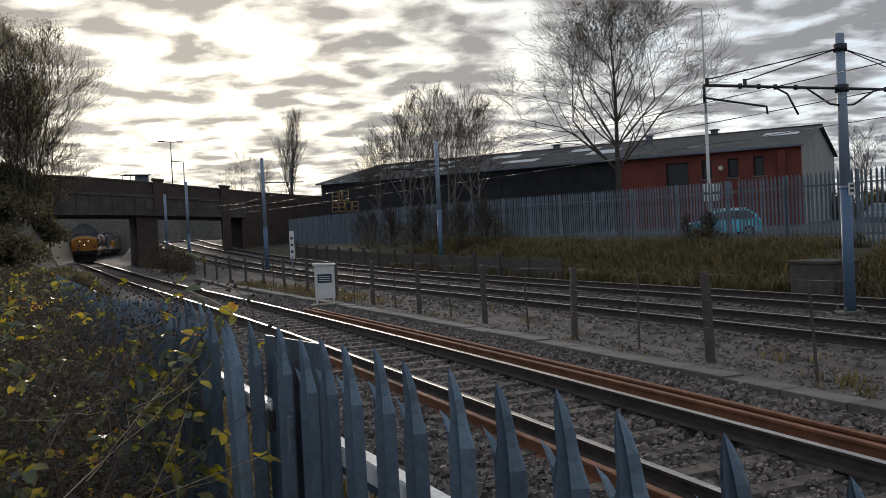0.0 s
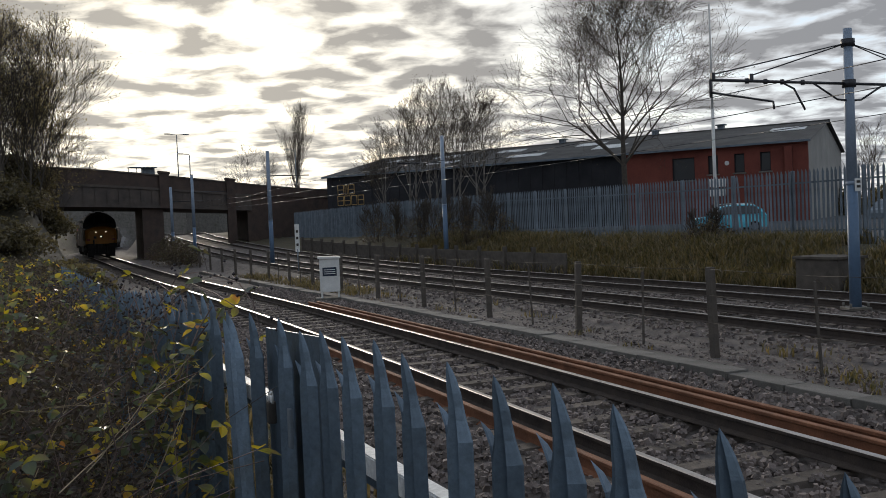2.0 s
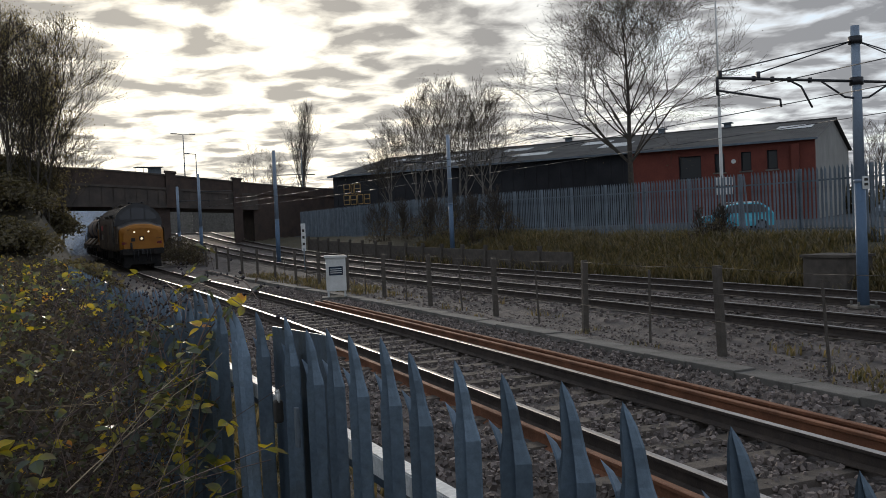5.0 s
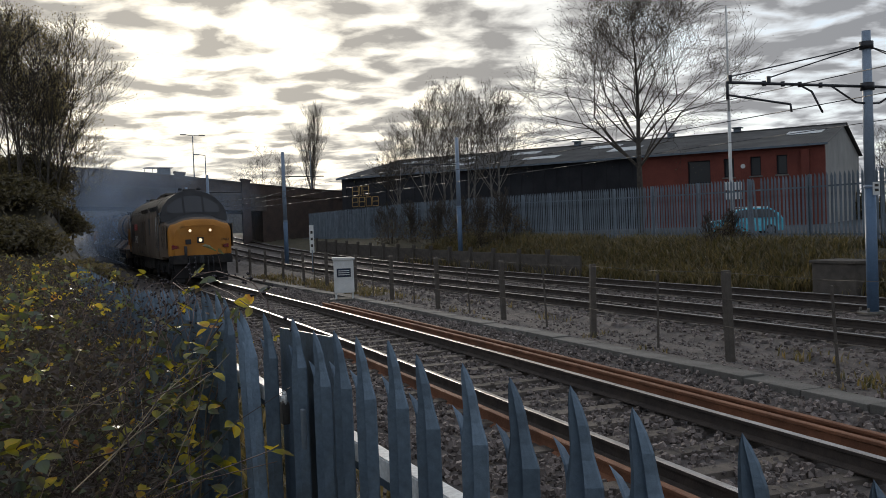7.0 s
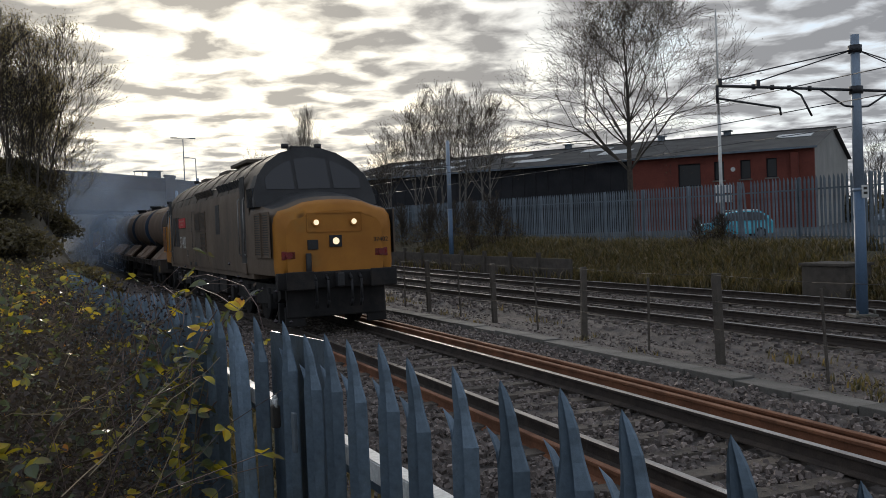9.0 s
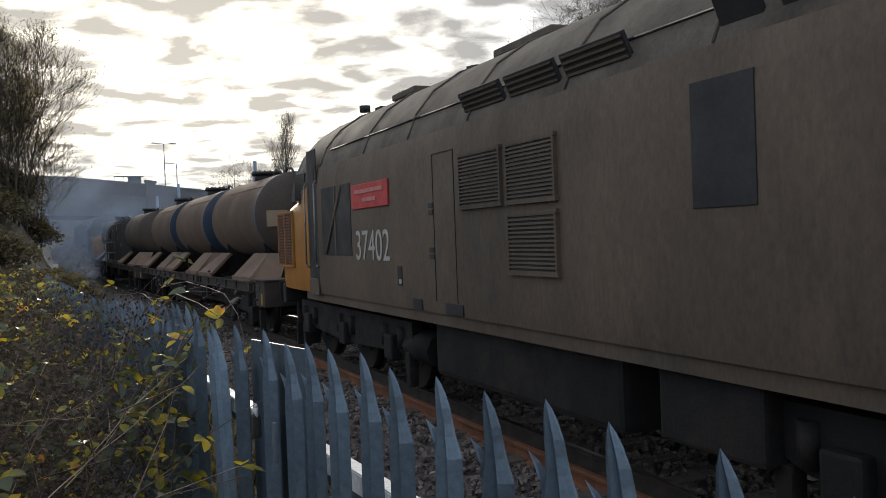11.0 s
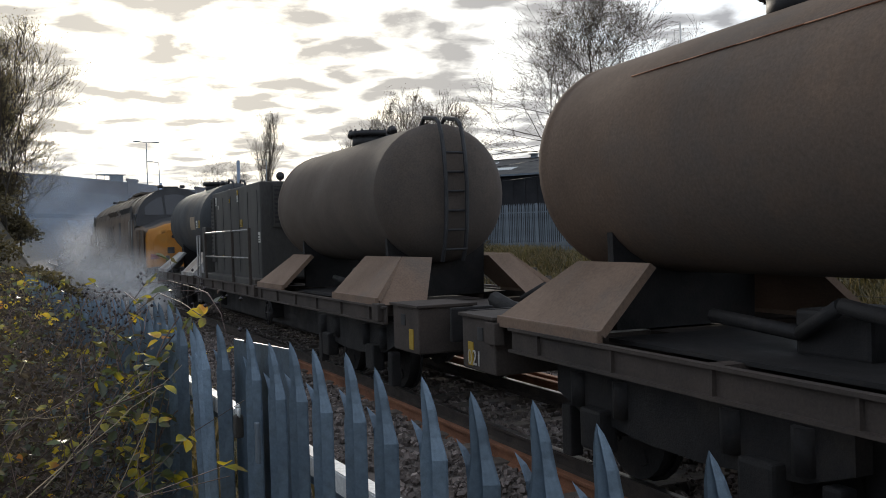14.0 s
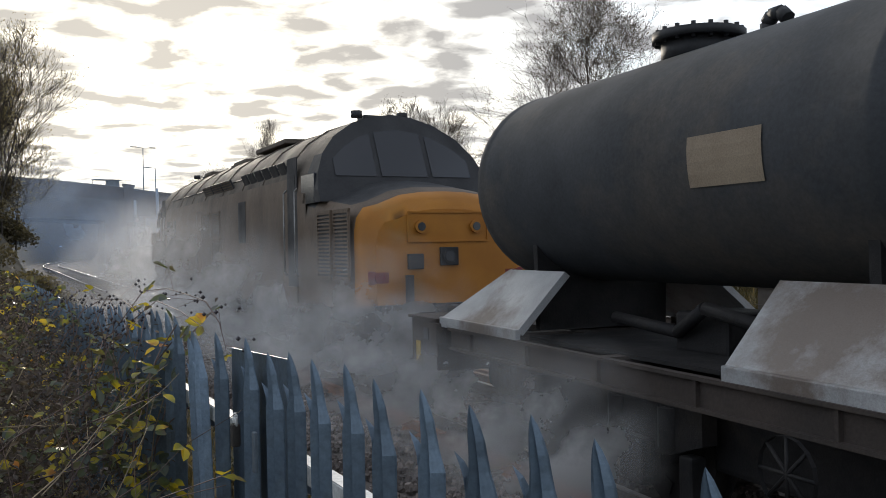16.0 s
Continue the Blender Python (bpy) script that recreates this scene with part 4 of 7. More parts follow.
def build_hall():
    b = tagged(empty("warehouse"), "long dark-clad warehouse with red brick end and corrugated roof", "warehouse")
    EV, RG, DEP, LEN = 5.8, 7.73, 19.67, 41.2
    RED = 13.2
    # red brick front wall in piers round its windows
    wins = [(8.6, 1.65, 3.45, 5.1), (6.45, 0.72, 3.78, 5.12), (4.6, 0.72, 3.78, 5.12), (2.82, 0.72, 3.78, 5.12)]
    def wall_piece(c, s):
        bm = BM()
        hall_box(bm, c, s)
        part("wall_panel", bm, M["red_clad"], b)

    x = 0.0
    for cx, w, z0, z1 in sorted(wins):
        wall_piece(((x + cx - w / 2) / 2, 0.15, EV / 2), (cx - w / 2 - x, 0.3, EV))
        wall_piece((cx, 0.15, z0 / 2), (w, 0.3, z0))
        wall_piece((cx, 0.15, (z1 + EV) / 2), (w, 0.3, EV - z1))
        x = cx + w / 2
    wall_piece(((x + RED) / 2, 0.15, EV / 2), (RED - x, 0.3, EV))
    for cx, w, z0, z1 in wins:
        bm = BM()
        hall_box(bm, (cx, 0.24, (z0 + z1) / 2), (w, 0.04, z1 - z0))
        win = part("window", bm, M["pane"], b)
        bm = BM()
        for dx in (-w / 2 + 0.04, w / 2 - 0.04):
            hall_box(bm, (cx + dx, 0.19, (z0 + z1) / 2), (0.08, 0.08, z1 - z0))
        for z in (z0 + 0.04, z1 - 0.04):
            hall_box(bm, (cx, 0.19, z), (w - 0.16, 0.08, 0.08))
        part("frame", bm, M["dark_clad"], win)
        bm = BM()
        hall_box(bm, (cx, 0.0, z0 - 0.06), (w + 0.2, 0.16, 0.1))
        part("sill", bm, M["concrete"], win)
    bm = BM()
    hall_box(bm, ((RED + LEN) / 2, 0.2, EV / 2), (LEN - RED, 0.3, EV))
    for k in range(27):
        hall_box(bm, (RED + 0.5 + k * 1.04, 0.03, EV / 2), (0.12, 0.05, EV))
    part("cladding", bm, M["dark_clad"], b, "black profiled cladding")
    bm = BM()
    hall_box(bm, (1.25, -0.16, 2.7), (0.5, 0.3, 5.4))
    part("corner_pier", bm, M["red_clad"], b)
    # gable ends
    for x0, mt in ((0.02, "gable_clad"), (LEN - 0.3, "dark_clad")):
        bm = BM()
        pts = [(0.3, 0), (DEP, 0), (DEP, EV), (DEP / 2, RG), (0.3, EV)]
        a = [bm.verts.new(HALL @ Vector((x0, y, z))) for y, z in pts]
        c = [bm.verts.new(HALL @ Vector((x0 + 0.28, y, z))) for y, z in pts]
        for i in range(5):
            bm.faces.new((a[i], a[(i + 1) % 5], c[(i + 1) % 5], c[i]))
        bm.faces.new(a)
        bm.faces.new(c[::-1])
        bmesh.ops.recalc_face_normals(bm, faces=bm.faces[:])
        part("gable_wall", bm, M[mt], b, "pale grey gable wall" if x0 < 1 else "")
    # corrugated roof slopes
    for sgn in (0, 1):
        verts, faces = [], []
        n = 460
        for k in range(n + 1):
            xx = -0.3 + (LEN + 0.6) * k / n
            dz = 0.035 * (k % 2)
            for y, z in ((-0.35 if sgn == 0 else DEP + 0.35, EV - 0.12), (DEP / 2, RG)):
                verts.append(HALL @ Vector((xx, y, z + dz + 0.06)))
        for k in range(n):
            faces.append((2 * k, 2 * k + 1, 2 * k + 3, 2 * k + 2))
        raw("roof", verts, faces, M["roof"], b)["label"] = "dark corrugated roof slope"
    bm = BM()
    hall_box(bm, (LEN / 2, DEP / 2, RG + 0.1), (LEN + 0.6, 0.4, 0.08))
    part("ridge_cap", bm, M["roof"], b)
    bm = BM()
    hall_box(bm, (LEN / 2, -0.4, EV - 0.12), (LEN + 0.5, 0.14, 0.14))
    part("gutter", bm, M["galv_far"], b)
    slope = (RG - EV + 0.12) / (DEP / 2 + 0.35)
    for x0, w, y0, y1 in ((0.9, 2.6, 5.0, 7.0), (14.5, 2.4, 3.2, 5.6), (17.0, 2.4, 6.0, 7.8), (21.0, 3.2, 2.2, 3.8), (24.5, 2.6, 6.2, 7.8), (29.0, 3.2, 2.0, 3.6), (30.5, 3.0, 6.0, 7.6), (36.0, 2.6, 6.2, 7.6)):
        verts, faces = [], []
        n = int(w / 0.1)
        for k in range(n + 1):
            for y in (y0, y1):
                verts.append(HALL @ Vector((x0 + w * k / n, y, EV - 0.12 + slope * (y + 0.35) + 0.11 + 0.03 * (k % 2))))
        for k in range(n):
            faces.append((2 * k, 2 * k + 1, 2 * k + 3, 2 * k + 2))
        raw("skylight", verts, faces, M["skylight"], b)["label"] = "pale translucent roof sheet"
    for x0 in (8.0, 13.5, 22.0):
        bm = BM()
        hall_box(bm, (x0, DEP / 2, RG + 0.25), (0.5, 0.5, 0.35))
        hall_box(bm, (x0, DEP / 2, RG + 0.45), (0.8, 0.8, 0.08))
        part("roof_vent", bm, M["galv_far"], b)
    # wall badge: outlined gold shapes in two rows
    def strokes(x0, z0, shapes):
        for pts in shapes:
            bm = BM()
            for (xa, za), (xb, zb) in zip(pts, pts[1:]):
                p = [HALL @ Vector((x0 - xa, -0.02, z0 + za)), HALL @ Vector((x0 - xb, -0.02, z0 + zb))]
                tube(bm, p[0], p[1], 0.036, seg=6)
            part("badge_stroke", bm, M["gold"], badge)

    bm = BM()
    hall_box(bm, (38.3, -0.01, 4.0), (4.0, 0.03, 2.1))
    badge = part("wall_badge", bm, M["dark_clad"], b, "gold outlined shapes on black wall")
    def outline(x0, x1, h, bar):
        return [[(x0, 0), (x0, h), (x1, h), (x1, 0), (x0, 0)]] + ([[(x0, h * 0.5), (x1, h * 0.5)]] if bar else [])

    row1 = outline(0.05, 0.7, 0.82, True) + outline(0.85, 1.08, 0.82, False) + outline(1.22, 1.85, 0.82, True)
    row2 = outline(0, 0.62, 0.82, True) + outline(0.76, 1.38, 0.82, True) + outline(1.52, 2.1, 0.82, False) + outline(2.24, 2.85, 0.82, True)
    strokes(40.0, 4.08, row1)
    strokes(40.0, 3.1, row2)
    bm = BM()
    tube(bm, HALL @ Vector((5.46, -0.03, 4.5)), HALL @ Vector((5.46, 0.0, 4.5)), 0.16, seg=20)
    part("round_sign", bm, M["sign_white"], b)


build_hall()


def build_far_fence():
    fence = tagged(empty("boundary_palisade_fence"), "tall grey steel palisade fence along the yard", "fence")
    bm = pale_mesh(BM(), 2.4, 0.09, False)
    me = None
    rnd = random.Random(21)
    verts, faces = [], []
    k, s = 0, 9.0
    O = 16.6
    while s < 82:
        z = max(bank_top(s), ground_z(s, O)) - 0.02
        lean = rnd.uniform(-0.012, 0.012) + (0.1 if k in (95, 96) else 0)
        m = on_line(s, O, z) @ Euler((0, lean, 0)).to_matrix().to_4x4()
        if k < 290:
            if me is None:
                ob = part("pale", bm, M["galv_far"], fence)
                me = ob.data
            else:
                ob = new("pale", me)
                ob.parent = fence
            ob.matrix_basis = m
        else:
            n = len(verts)
            verts.extend(m @ v.co for v in me.vertices)
            faces.extend(tuple(n + i for i in p.vertices) for p in me.polygons)
        k += 1
        s += 0.165
    tagged(raw("pale_run", verts, faces, M["galv_far"], fence), "grey palisade pales", kind="stuff")
    for dz in (0.45, 1.95):
        ss = spread(9, 82, 2.75)
        for a, b in zip(ss, ss[1:]):
            bm = BM()
            za, zb = max(bank_top(a), ground_z(a, O)) + dz, max(bank_top(b), ground_z(b, O)) + dz
            box(bm, ((b - a) / 2, 0, 0), (b - a, 0.04, 0.05), m=Matrix.Translation(along(a, O + 0.06, za)) @ (along(b, O + 0.06, zb) - along(a, O + 0.06, za)).to_track_quat("X", "Z").to_matrix().to_4x4())
            part("fence_rail", bm, M["galv_far"], fence)
    bm = BM()
    box(bm, (0, 0, 1.2), (0.1, 0.1, 2.5), 0.01)
    me = None
    for s in spread(9, 82, 2.75):
        if me is None:
            ob = part("post", bm, M["galv_far"], fence)
            me = ob.data
        else:
            ob = new("post", me)
            ob.parent = fence
        ob.matrix_basis = on_line(s, O + 0.13, max(bank_top(s), ground_z(s, O)) - 0.1)


def build_low_wall():
    wall = tagged(empty("low_retaining_wall"), "low wall of weathered concrete panels and posts", "retaining wall", kind="structure")
    s = 31.0
    pm = qm = None
    while s < 66:
        z = ground_z(s, 12.2)
        if pm is None:
            bm = BM()
            box(bm, (0, 0, 0.4), (2.36, 0.08, 0.9), 0.01)
            ob = part("panel", bm, M["post"], wall)
            pm = ob.data
            bm = BM()
            box(bm, (0, 0, 0.5), (0.14, 0.16, 1.15), 0.01)
            ob2 = part("post", bm, M["post"], wall)
            qm = ob2.data
        else:
            ob, ob2 = new("panel", pm), new("post", qm)
            ob.parent = ob2.parent = wall
        ob.matrix_basis = on_line(s, 12.75, z)
        ob2.matrix_basis = on_line(s + 1.2, 12.7, z)
        s += 2.4
    c = tagged(empty("concrete_block", on_line(17.6, 12.9, -0.25)), "dark weathered concrete chamber set in the bank", "chamber")
    bm = BM()
    box(bm, (0, 0, 0.45), (1.4, 0.9, 0.9), 0.03)
    part("body", bm, M["post"], c)
    bm = BM()
    box(bm, (0, 0, 0.93), (1.5, 1.0, 0.07), 0.01)
    part("slab", bm, M["post"], c)


build_far_fence()
build_low_wall()


# ---------- tramway poles and wires ----------
def tram_pole(name, p, height, r, split, arms=(), label="tapered blue-grey steel tramway pole"):
    t = tagged(empty(name, Matrix.Translation(p)), label, "tram pole", group="tramway poles")
    bm = BM()
    tube(bm, (0, 0, 0), (0, 0, split), r, r * 0.95, seg=20)
    part("lower_shaft", bm, M["pole_blue"], t, "darker blue lower shaft")
    bm = BM()
    tube(bm, (0, 0, split), (0, 0, height), r * 0.93, r * 0.75, seg=20)
    tube(bm, (0, 0, split - 0.03), (0, 0, split + 0.03), r * 1.03, seg=20)
    part("upper_shaft", bm, M["pole_grey"], t)
    bm = BM()
    box(bm, (0, 0, 0.02), (r * 4, r * 4, 0.05), 0.01)
    for a in range(4):
        tube(bm, (r * 1.5 * (1 if a % 2 else -1), r * 1.5 * (1 if a > 1 else -1), 0.03), (r * 1.5 * (1 if a % 2 else -1), r * 1.5 * (1 if a > 1 else -1), 0.12), 0.025)
    part("base_plate", bm, M["concrete"], t)
    return t


def build_tramway():
    p = Vector((7.72, 17.37, -0.02))
    s1 = 13.2
    n = Vector((math.cos(turn_at(s1)), -math.sin(turn_at(s1)), 0))
    t = tram_pole("tram_pole", p, 5.32, 0.108, 2.4)
    az = 4.28
    a, b = p + n * -3.25, p + n * 3.3
    for end, d in ((a, -1), (b, 1)):
        rel = end - p
        bm = BM()
        tube(bm, (0, 0, az), (rel.x, rel.y, az), 0.027)
        for k in (0.35, 0.5, 0.62, 0.75):
            tube(bm, (rel.x * k, rel.y * k, az - 0.045), (rel.x * k, rel.y * k, az + 0.045), 0.038, seg=8)
        part("cantilever", bm, M["wire"], t, "dark insulated cantilever tube")
        bm = BM()
        for k in (0.98, 0.72):
            tube(bm, (0, 0, 5.05), (rel.x * k, rel.y * k, az + 0.1), 0.012, seg=6)
            box(bm, (rel.x * k, rel.y * k, az + 0.07), (0.07, 0.07, 0.12), 0.01)
        part("stay_wire", bm, M["wire"], t)
        bm = BM()
        q = rel.normalized()
        pipe(bm, [(rel.x, rel.y, az - 0.22), tuple(rel - q * 1.4 + Vector((0, 0, az - 0.36))), tuple(rel - q * 1.42 + Vector((0, 0, az - 0.5)))], 0.02)
        tube(bm, (rel.x, rel.y, az - 0.02), (rel.x, rel.y, az - 0.3), 0.025)
        pipe(bm, [tuple(rel - q * 1.6 + Vector((0, 0, az))), tuple(rel - q * 1.9 + Vector((0, 0, az - 0.12))), tuple(rel - q * 2.15 + Vector((0, 0, az - 0.5)))], 0.02)
        pipe(bm, [tuple(q * 0.9 + Vector((0, 0, az))), tuple(q * 0.3 + Vector((0, 0, az - 0.3))), (0, 0, az - 0.32)], 0.02)
        part("registration_arm", bm, M["wire"], t)
    for z in (5.05, az):
        bm = BM()
        tube(bm, (0, 0, z - 0.07), (0, 0, z + 0.07), 0.125, seg=16)
        part("collar", bm, M["wire"], t)
    bm = BM()
    box(bm, (0.03, -0.135, 2.36), (0.15, 0.012, 0.24), 0.003, m=Matrix.Rotation(0.25, 4, "Z"))
    plate = part("number_plate", bm, M["sign_white"], t, "small white plate with dark bars")
    bm = BM()
    for z in (2.42, 2.33):
        box(bm, (0.03, -0.145, z), (0.08, 0.006, 0.05), m=Matrix.Rotation(0.25, 4, "Z"))
    part("print_bar", bm, M["ink"], plate)
    for (x, y, z, h, r, sp) in ((-0.1, 45.0, 0.3, 6.0, 0.12, 2.6), (-10.2, 52.6, 0.1, 6.5, 0.13, 2.5), (-18.65, 67.0, 0.5, 5.9, 0.13, 2.0), (-21.1, 69.8, 0.6, 5.1, 0.13, 1.6)):
        q = tram_pole("tram_pole", (x, y, z), h, r, sp)
        bm = BM()
        tube(bm, (0, 0, h * 0.78), (n.x * 2.4 * (-1 if x > -5 else 1), n.y * 2.4 * (-1 if x > -5 else 1), h * 0.78), 0.03)
        part("cantilever", bm, M["wire"], q)
    q = tagged(empty("kilometre_sign", Matrix.Translation(along(40.5, 5.3, 0.1))), "narrow white lineside sign on a post", "sign")
    bm = BM()
    tube(bm, (0, 0, 0), (0, 0, 1.0), 0.03)
    part("post", bm, M["galv_far"], q)
    bm = BM()
    box(bm, (0, 0, 1.5), (0.2, 0.03, 1.25), 0.01, m=Matrix.Rotation(0.2, 4, "Z"))
    part("board", bm, M["sign_white"], q)
    bm = BM()
    for z in (1.2, 1.5, 1.8):
        box(bm, (0, -0.02, z), (0.1, 0.01, 0.12), m=Matrix.Rotation(0.2, 4, "Z"))
    part("print_bar", bm, M["ink"], q)
    for o, z0 in ((TRAM_A, 3.82), (TRAM_B, 3.82), (TRAM_A, 4.25)):
        w = tagged(empty("overhead_wire"), "thin overhead tramway wire", "wire")
        bm = BM()
        ss = spread(-30, 84, 2)
        pipe(bm, [along(s, o + 0.15 * math.sin(s * 0.11), z0 + tram_rise(s) * 0.35 - 0.012 * (abs((s - 13) % 30 - 15) - 15) ** 2 / 15 * (0 if z0 < 4.0 else 1)) for s in ss], 0.009, 5)
        part("wire", bm, M["wire"], w)


build_tramway()


def build_cabinet():
    c = tagged(empty("equipment_cabinet", Matrix.Translation((-3.62, 27.5, -0.2)) @ Matrix.Rotation(radians(8), 4, "Z")), "white lineside equipment cabinet on a concrete foot", "cabinet")
    bm = BM()
    box(bm, (0, 0, 0.75), (0.6, 0.45, 1.0), 0.015)
    for dx in (-0.25, 0.25):
        box(bm, (dx, 0, 0.15), (0.06, 0.4, 0.3))
    part("body", bm, M["cabinet"], c)
    bm = BM()
    prism(bm, [(-0.34, 1.25), (0.34, 1.25), (0.34, 1.29), (-0.34, 1.33)], 0.54, Matrix.Translation((0, -0.27, 0)))
    part("lid", bm, M["cabinet"], c)
    bm = BM()
    box(bm, (0.0, -0.232, 0.86), (0.42, 0.012, 0.26), 0.004)
    part("panel", bm, M["tank_blue"], c, "blue-grey notice panel")
    bm = BM()
    for z in (0.8, 0.86, 0.92):
        box(bm, (0, -0.24, z), (0.34, 0.006, 0.02))
    part("print_bar", bm, M["sign_white"], c)
    bm = BM()
    box(bm, (0.0, 0, 0.02), (0.9, 0.7, 0.12), 0.02)
    part("foot", bm, M["concrete"], c)


def build_mast():
    m = tagged(empty("white_mast", Matrix.Translation((10.2, 34.6, 0.85))), "tall thin white mast behind the fence", "mast")
    bm = BM()
    tube(bm, (0, 0, 0), (0, 0, 5.0), 0.07, 0.06, seg=12)
    tube(bm, (0, 0, 5.0), (0, 0, 8.95), 0.045, 0.03, seg=12)
    part("pole", bm, M["mast_white"], m)
    bm = BM()
    box(bm, (0.05, -0.1, 2.2), (0.65, 0.03, 0.3), 0.01)
    box(bm, (0.05, -0.1, 1.85), (0.65, 0.03, 0.3), 0.01)
    part("sign_board", bm, M["sign_white"], m)


def build_car(name, p, turn, paint, label):
    c = tagged(empty(name, Matrix.Translation(p) @ Matrix.Rotation(turn, 4, "Z")), label, "car", group="parked cars")
    bm = BM()
    side = [(-1.85, 0.3), (-1.88, 0.62), (-1.72, 0.85), (-1.0, 0.95), (-0.45, 1.42), (0.2, 1.5), (1.2, 1.47), (1.62, 1.2), (1.78, 0.9), (1.82, 0.45), (1.75, 0.28)]
    rings = []
    for y, k in ((-0.82, 0.93), (-0.8, 0.97), (-0.6, 1.0), (0.6, 1.0), (0.8, 0.97), (0.82, 0.93)):
        rings.append([(x * (1 if abs(y) < 0.81 else 0.985), y - (0.14 * (1 if y > 0 else -1) if z > 1.0 else 0), 0.28 + (z - 0.28) * k) for x, z in side])
    vs, fs = loft(bm, rings)
    bm.faces.new(vs[0])
    bm.faces.new(vs[-1][::-1])
    bmesh.ops.recalc_face_normals(bm, faces=bm.faces[:])
    part("body", bm, paint, c)
    for y in (-1, 1):
        bm = BM()
        pts = [(-0.85, 0.97), (-0.38, 1.36), (0.2, 1.41), (1.15, 1.38), (1.45, 1.15), (1.4, 0.97)]
        q = [bm.verts.new((x, y * (0.83 - (z - 0.95) * 0.32), z)) for x, z in pts]
        bm.faces.new(q if y < 0 else q[::-1])
        part("side_window", bm, M["pane"], c)
        bm = BM()
        tube(bm, (-0.5, y * 0.55, 1.53), (1.1, y * 0.55, 1.52), 0.02)
        part("roof_bar", bm, M["sign_white"], c)
        for x in (-1.15, 1.15):
            bm = BM()
            tube(bm, (x, y * 0.68, 0.3), (x, y * 0.86, 0.3), 0.3, seg=20)
            w = part("wheel", bm, M["rubber"], c)
            bm = BM()
            tube(bm, (x, y * 0.84, 0.3), (x, y * 0.87, 0.3), 0.19, seg=14)
            part("rim", bm, M["galv_far"], w)
        bm = BM()
        box(bm, (1.76, y * 0.62, 0.92), (0.08, 0.18, 0.22), 0.02)
        part("tail_light", bm, M["lamp_red"], c)


build_cabinet()
build_mast()
build_car("parked_car", (14.8, 48.0, 0.83), radians(-8), M["car"], "turquoise hatchback parked in the yard")
build_car("parked_car", (30.0, 62.0, 0.83), radians(40), M["galv_far"], "silver car parked at the yard's far end")
build_car("parked_car", (35.0, 67.0, 0.83), radians(40), M["notice_white"], "white car parked at the yard's far end")

# ---------- the train ----------
# seconds and the place of the leading nose on the line
RUN_T = (0.0, 0.5, 1.5, 2.5, 3.5, 4.0, 6.5, 7.0, 8.0, 9.0, 11.5, 12.4, 13.5, 14.4, 16.0)
RUN_S = (100.0, 95.5, 87.0, 78.5, 70.3, 66.0, 43.0, 38.2, 28.0, 18.3, -6.48, -15.2, -26.05, -35.15, -51.25)


def run(t):
    """The leading nose's place, smoothed over the listed times."""
    return sum(float(np.interp(t + d, RUN_T, RUN_S)) if 0 <= t + d <= 16 else float(np.interp(min(max(t + d, 0), 16), RUN_T, RUN_S)) + (min(max(t + d, 0), 16) - t - d) * (9.0 if t + d < 0 else 10.06) for d in (-0.5, -0.25, 0, 0.25, 0.5)) / 5


BODY = [(1.33, 1.12), (1.35, 1.3), (1.35, 2.0), (1.35, 2.72), (1.31, 2.98), (1.2, 3.25), (0.98, 3.52), (0.65, 3.74), (0.32, 3.85), (0.0, 3.89)]


def full(half):
    """A half outline on the near side, mirrored to a whole arch."""
    return half + [(-y, z) for y, z in half[-2::-1]]


def nose_ring(w, top, crown, shoulder=0.2):
    half = [(w - 0.02, 1.12), (w, 1.3), (w, 1.8), (w, top - 0.35), (w - 0.03, top - 0.18), (w - shoulder * 0.6, top - 0.05), (w - shoulder * 1.6, top), (w * 0.5, top + crown * 0.7), (w * 0.25, top + crown * 0.95), (0, top + crown)]
    return full(half)


def louvre(name, parent, x0, x1, z0, z1, y, material, slats, sign=1, frame_mat=None, across=False):
    """A framed louvre panel on a side (or on an end, across)."""
    bm = BM()
    cx, cz, w, h = (x0 + x1) / 2, (z0 + z1) / 2, x1 - x0, z1 - z0

    def put(b, c, s):
        if across:
            box(b, (y + c[1] * sign, c[0], c[2]), (s[1], s[0], s[2]))
        else:
            box(b, (c[0], y + c[1] * sign, c[2]), s)

    put(bm, (cx, 0.004, cz), (w, 0.02, h))
    back = part(name, bm, M["loco_black"], parent)
    bm = BM()
    for z in (z0, z1):
        put(bm, (cx, 0.016, z), (w + 0.05, 0.035, 0.03))
    for x in (x0, x1):
        put(bm, (x, 0.016, cz), (0.03, 0.034, h))
    part("frame", bm, frame_mat or material, back)
    for i in range(slats):
        bm = BM()
        put(bm, (cx, 0.017, z0 + h * (i + 0.5) / slats), (w - 0.03, 0.028, h / slats * 0.5))
        part("slat", bm, material, back)
    return back


def text_mesh(name, words, size, m, material, parent, label=""):
    cu = bpy.data.curves.new(name, "FONT")
    cu.body, cu.size, cu.align_x, cu.align_y, cu.extrude = words, size, "CENTER", "CENTER", 0.003
    tmp = bpy.data.objects.new(name, cu)
    scene.collection.objects.link(tmp)
    bpy.context.view_layer.update()
    me = bpy.data.meshes.new_from_object(tmp.evaluated_get(bpy.context.evaluated_depsgraph_get()))
    bpy.data.objects.remove(tmp)
    me.materials.clear()
    me.materials.append(material)
    ob = new(name, me)
    ob.parent = parent
    ob.matrix_basis = m
    if label:
        ob["label"] = label
    return ob


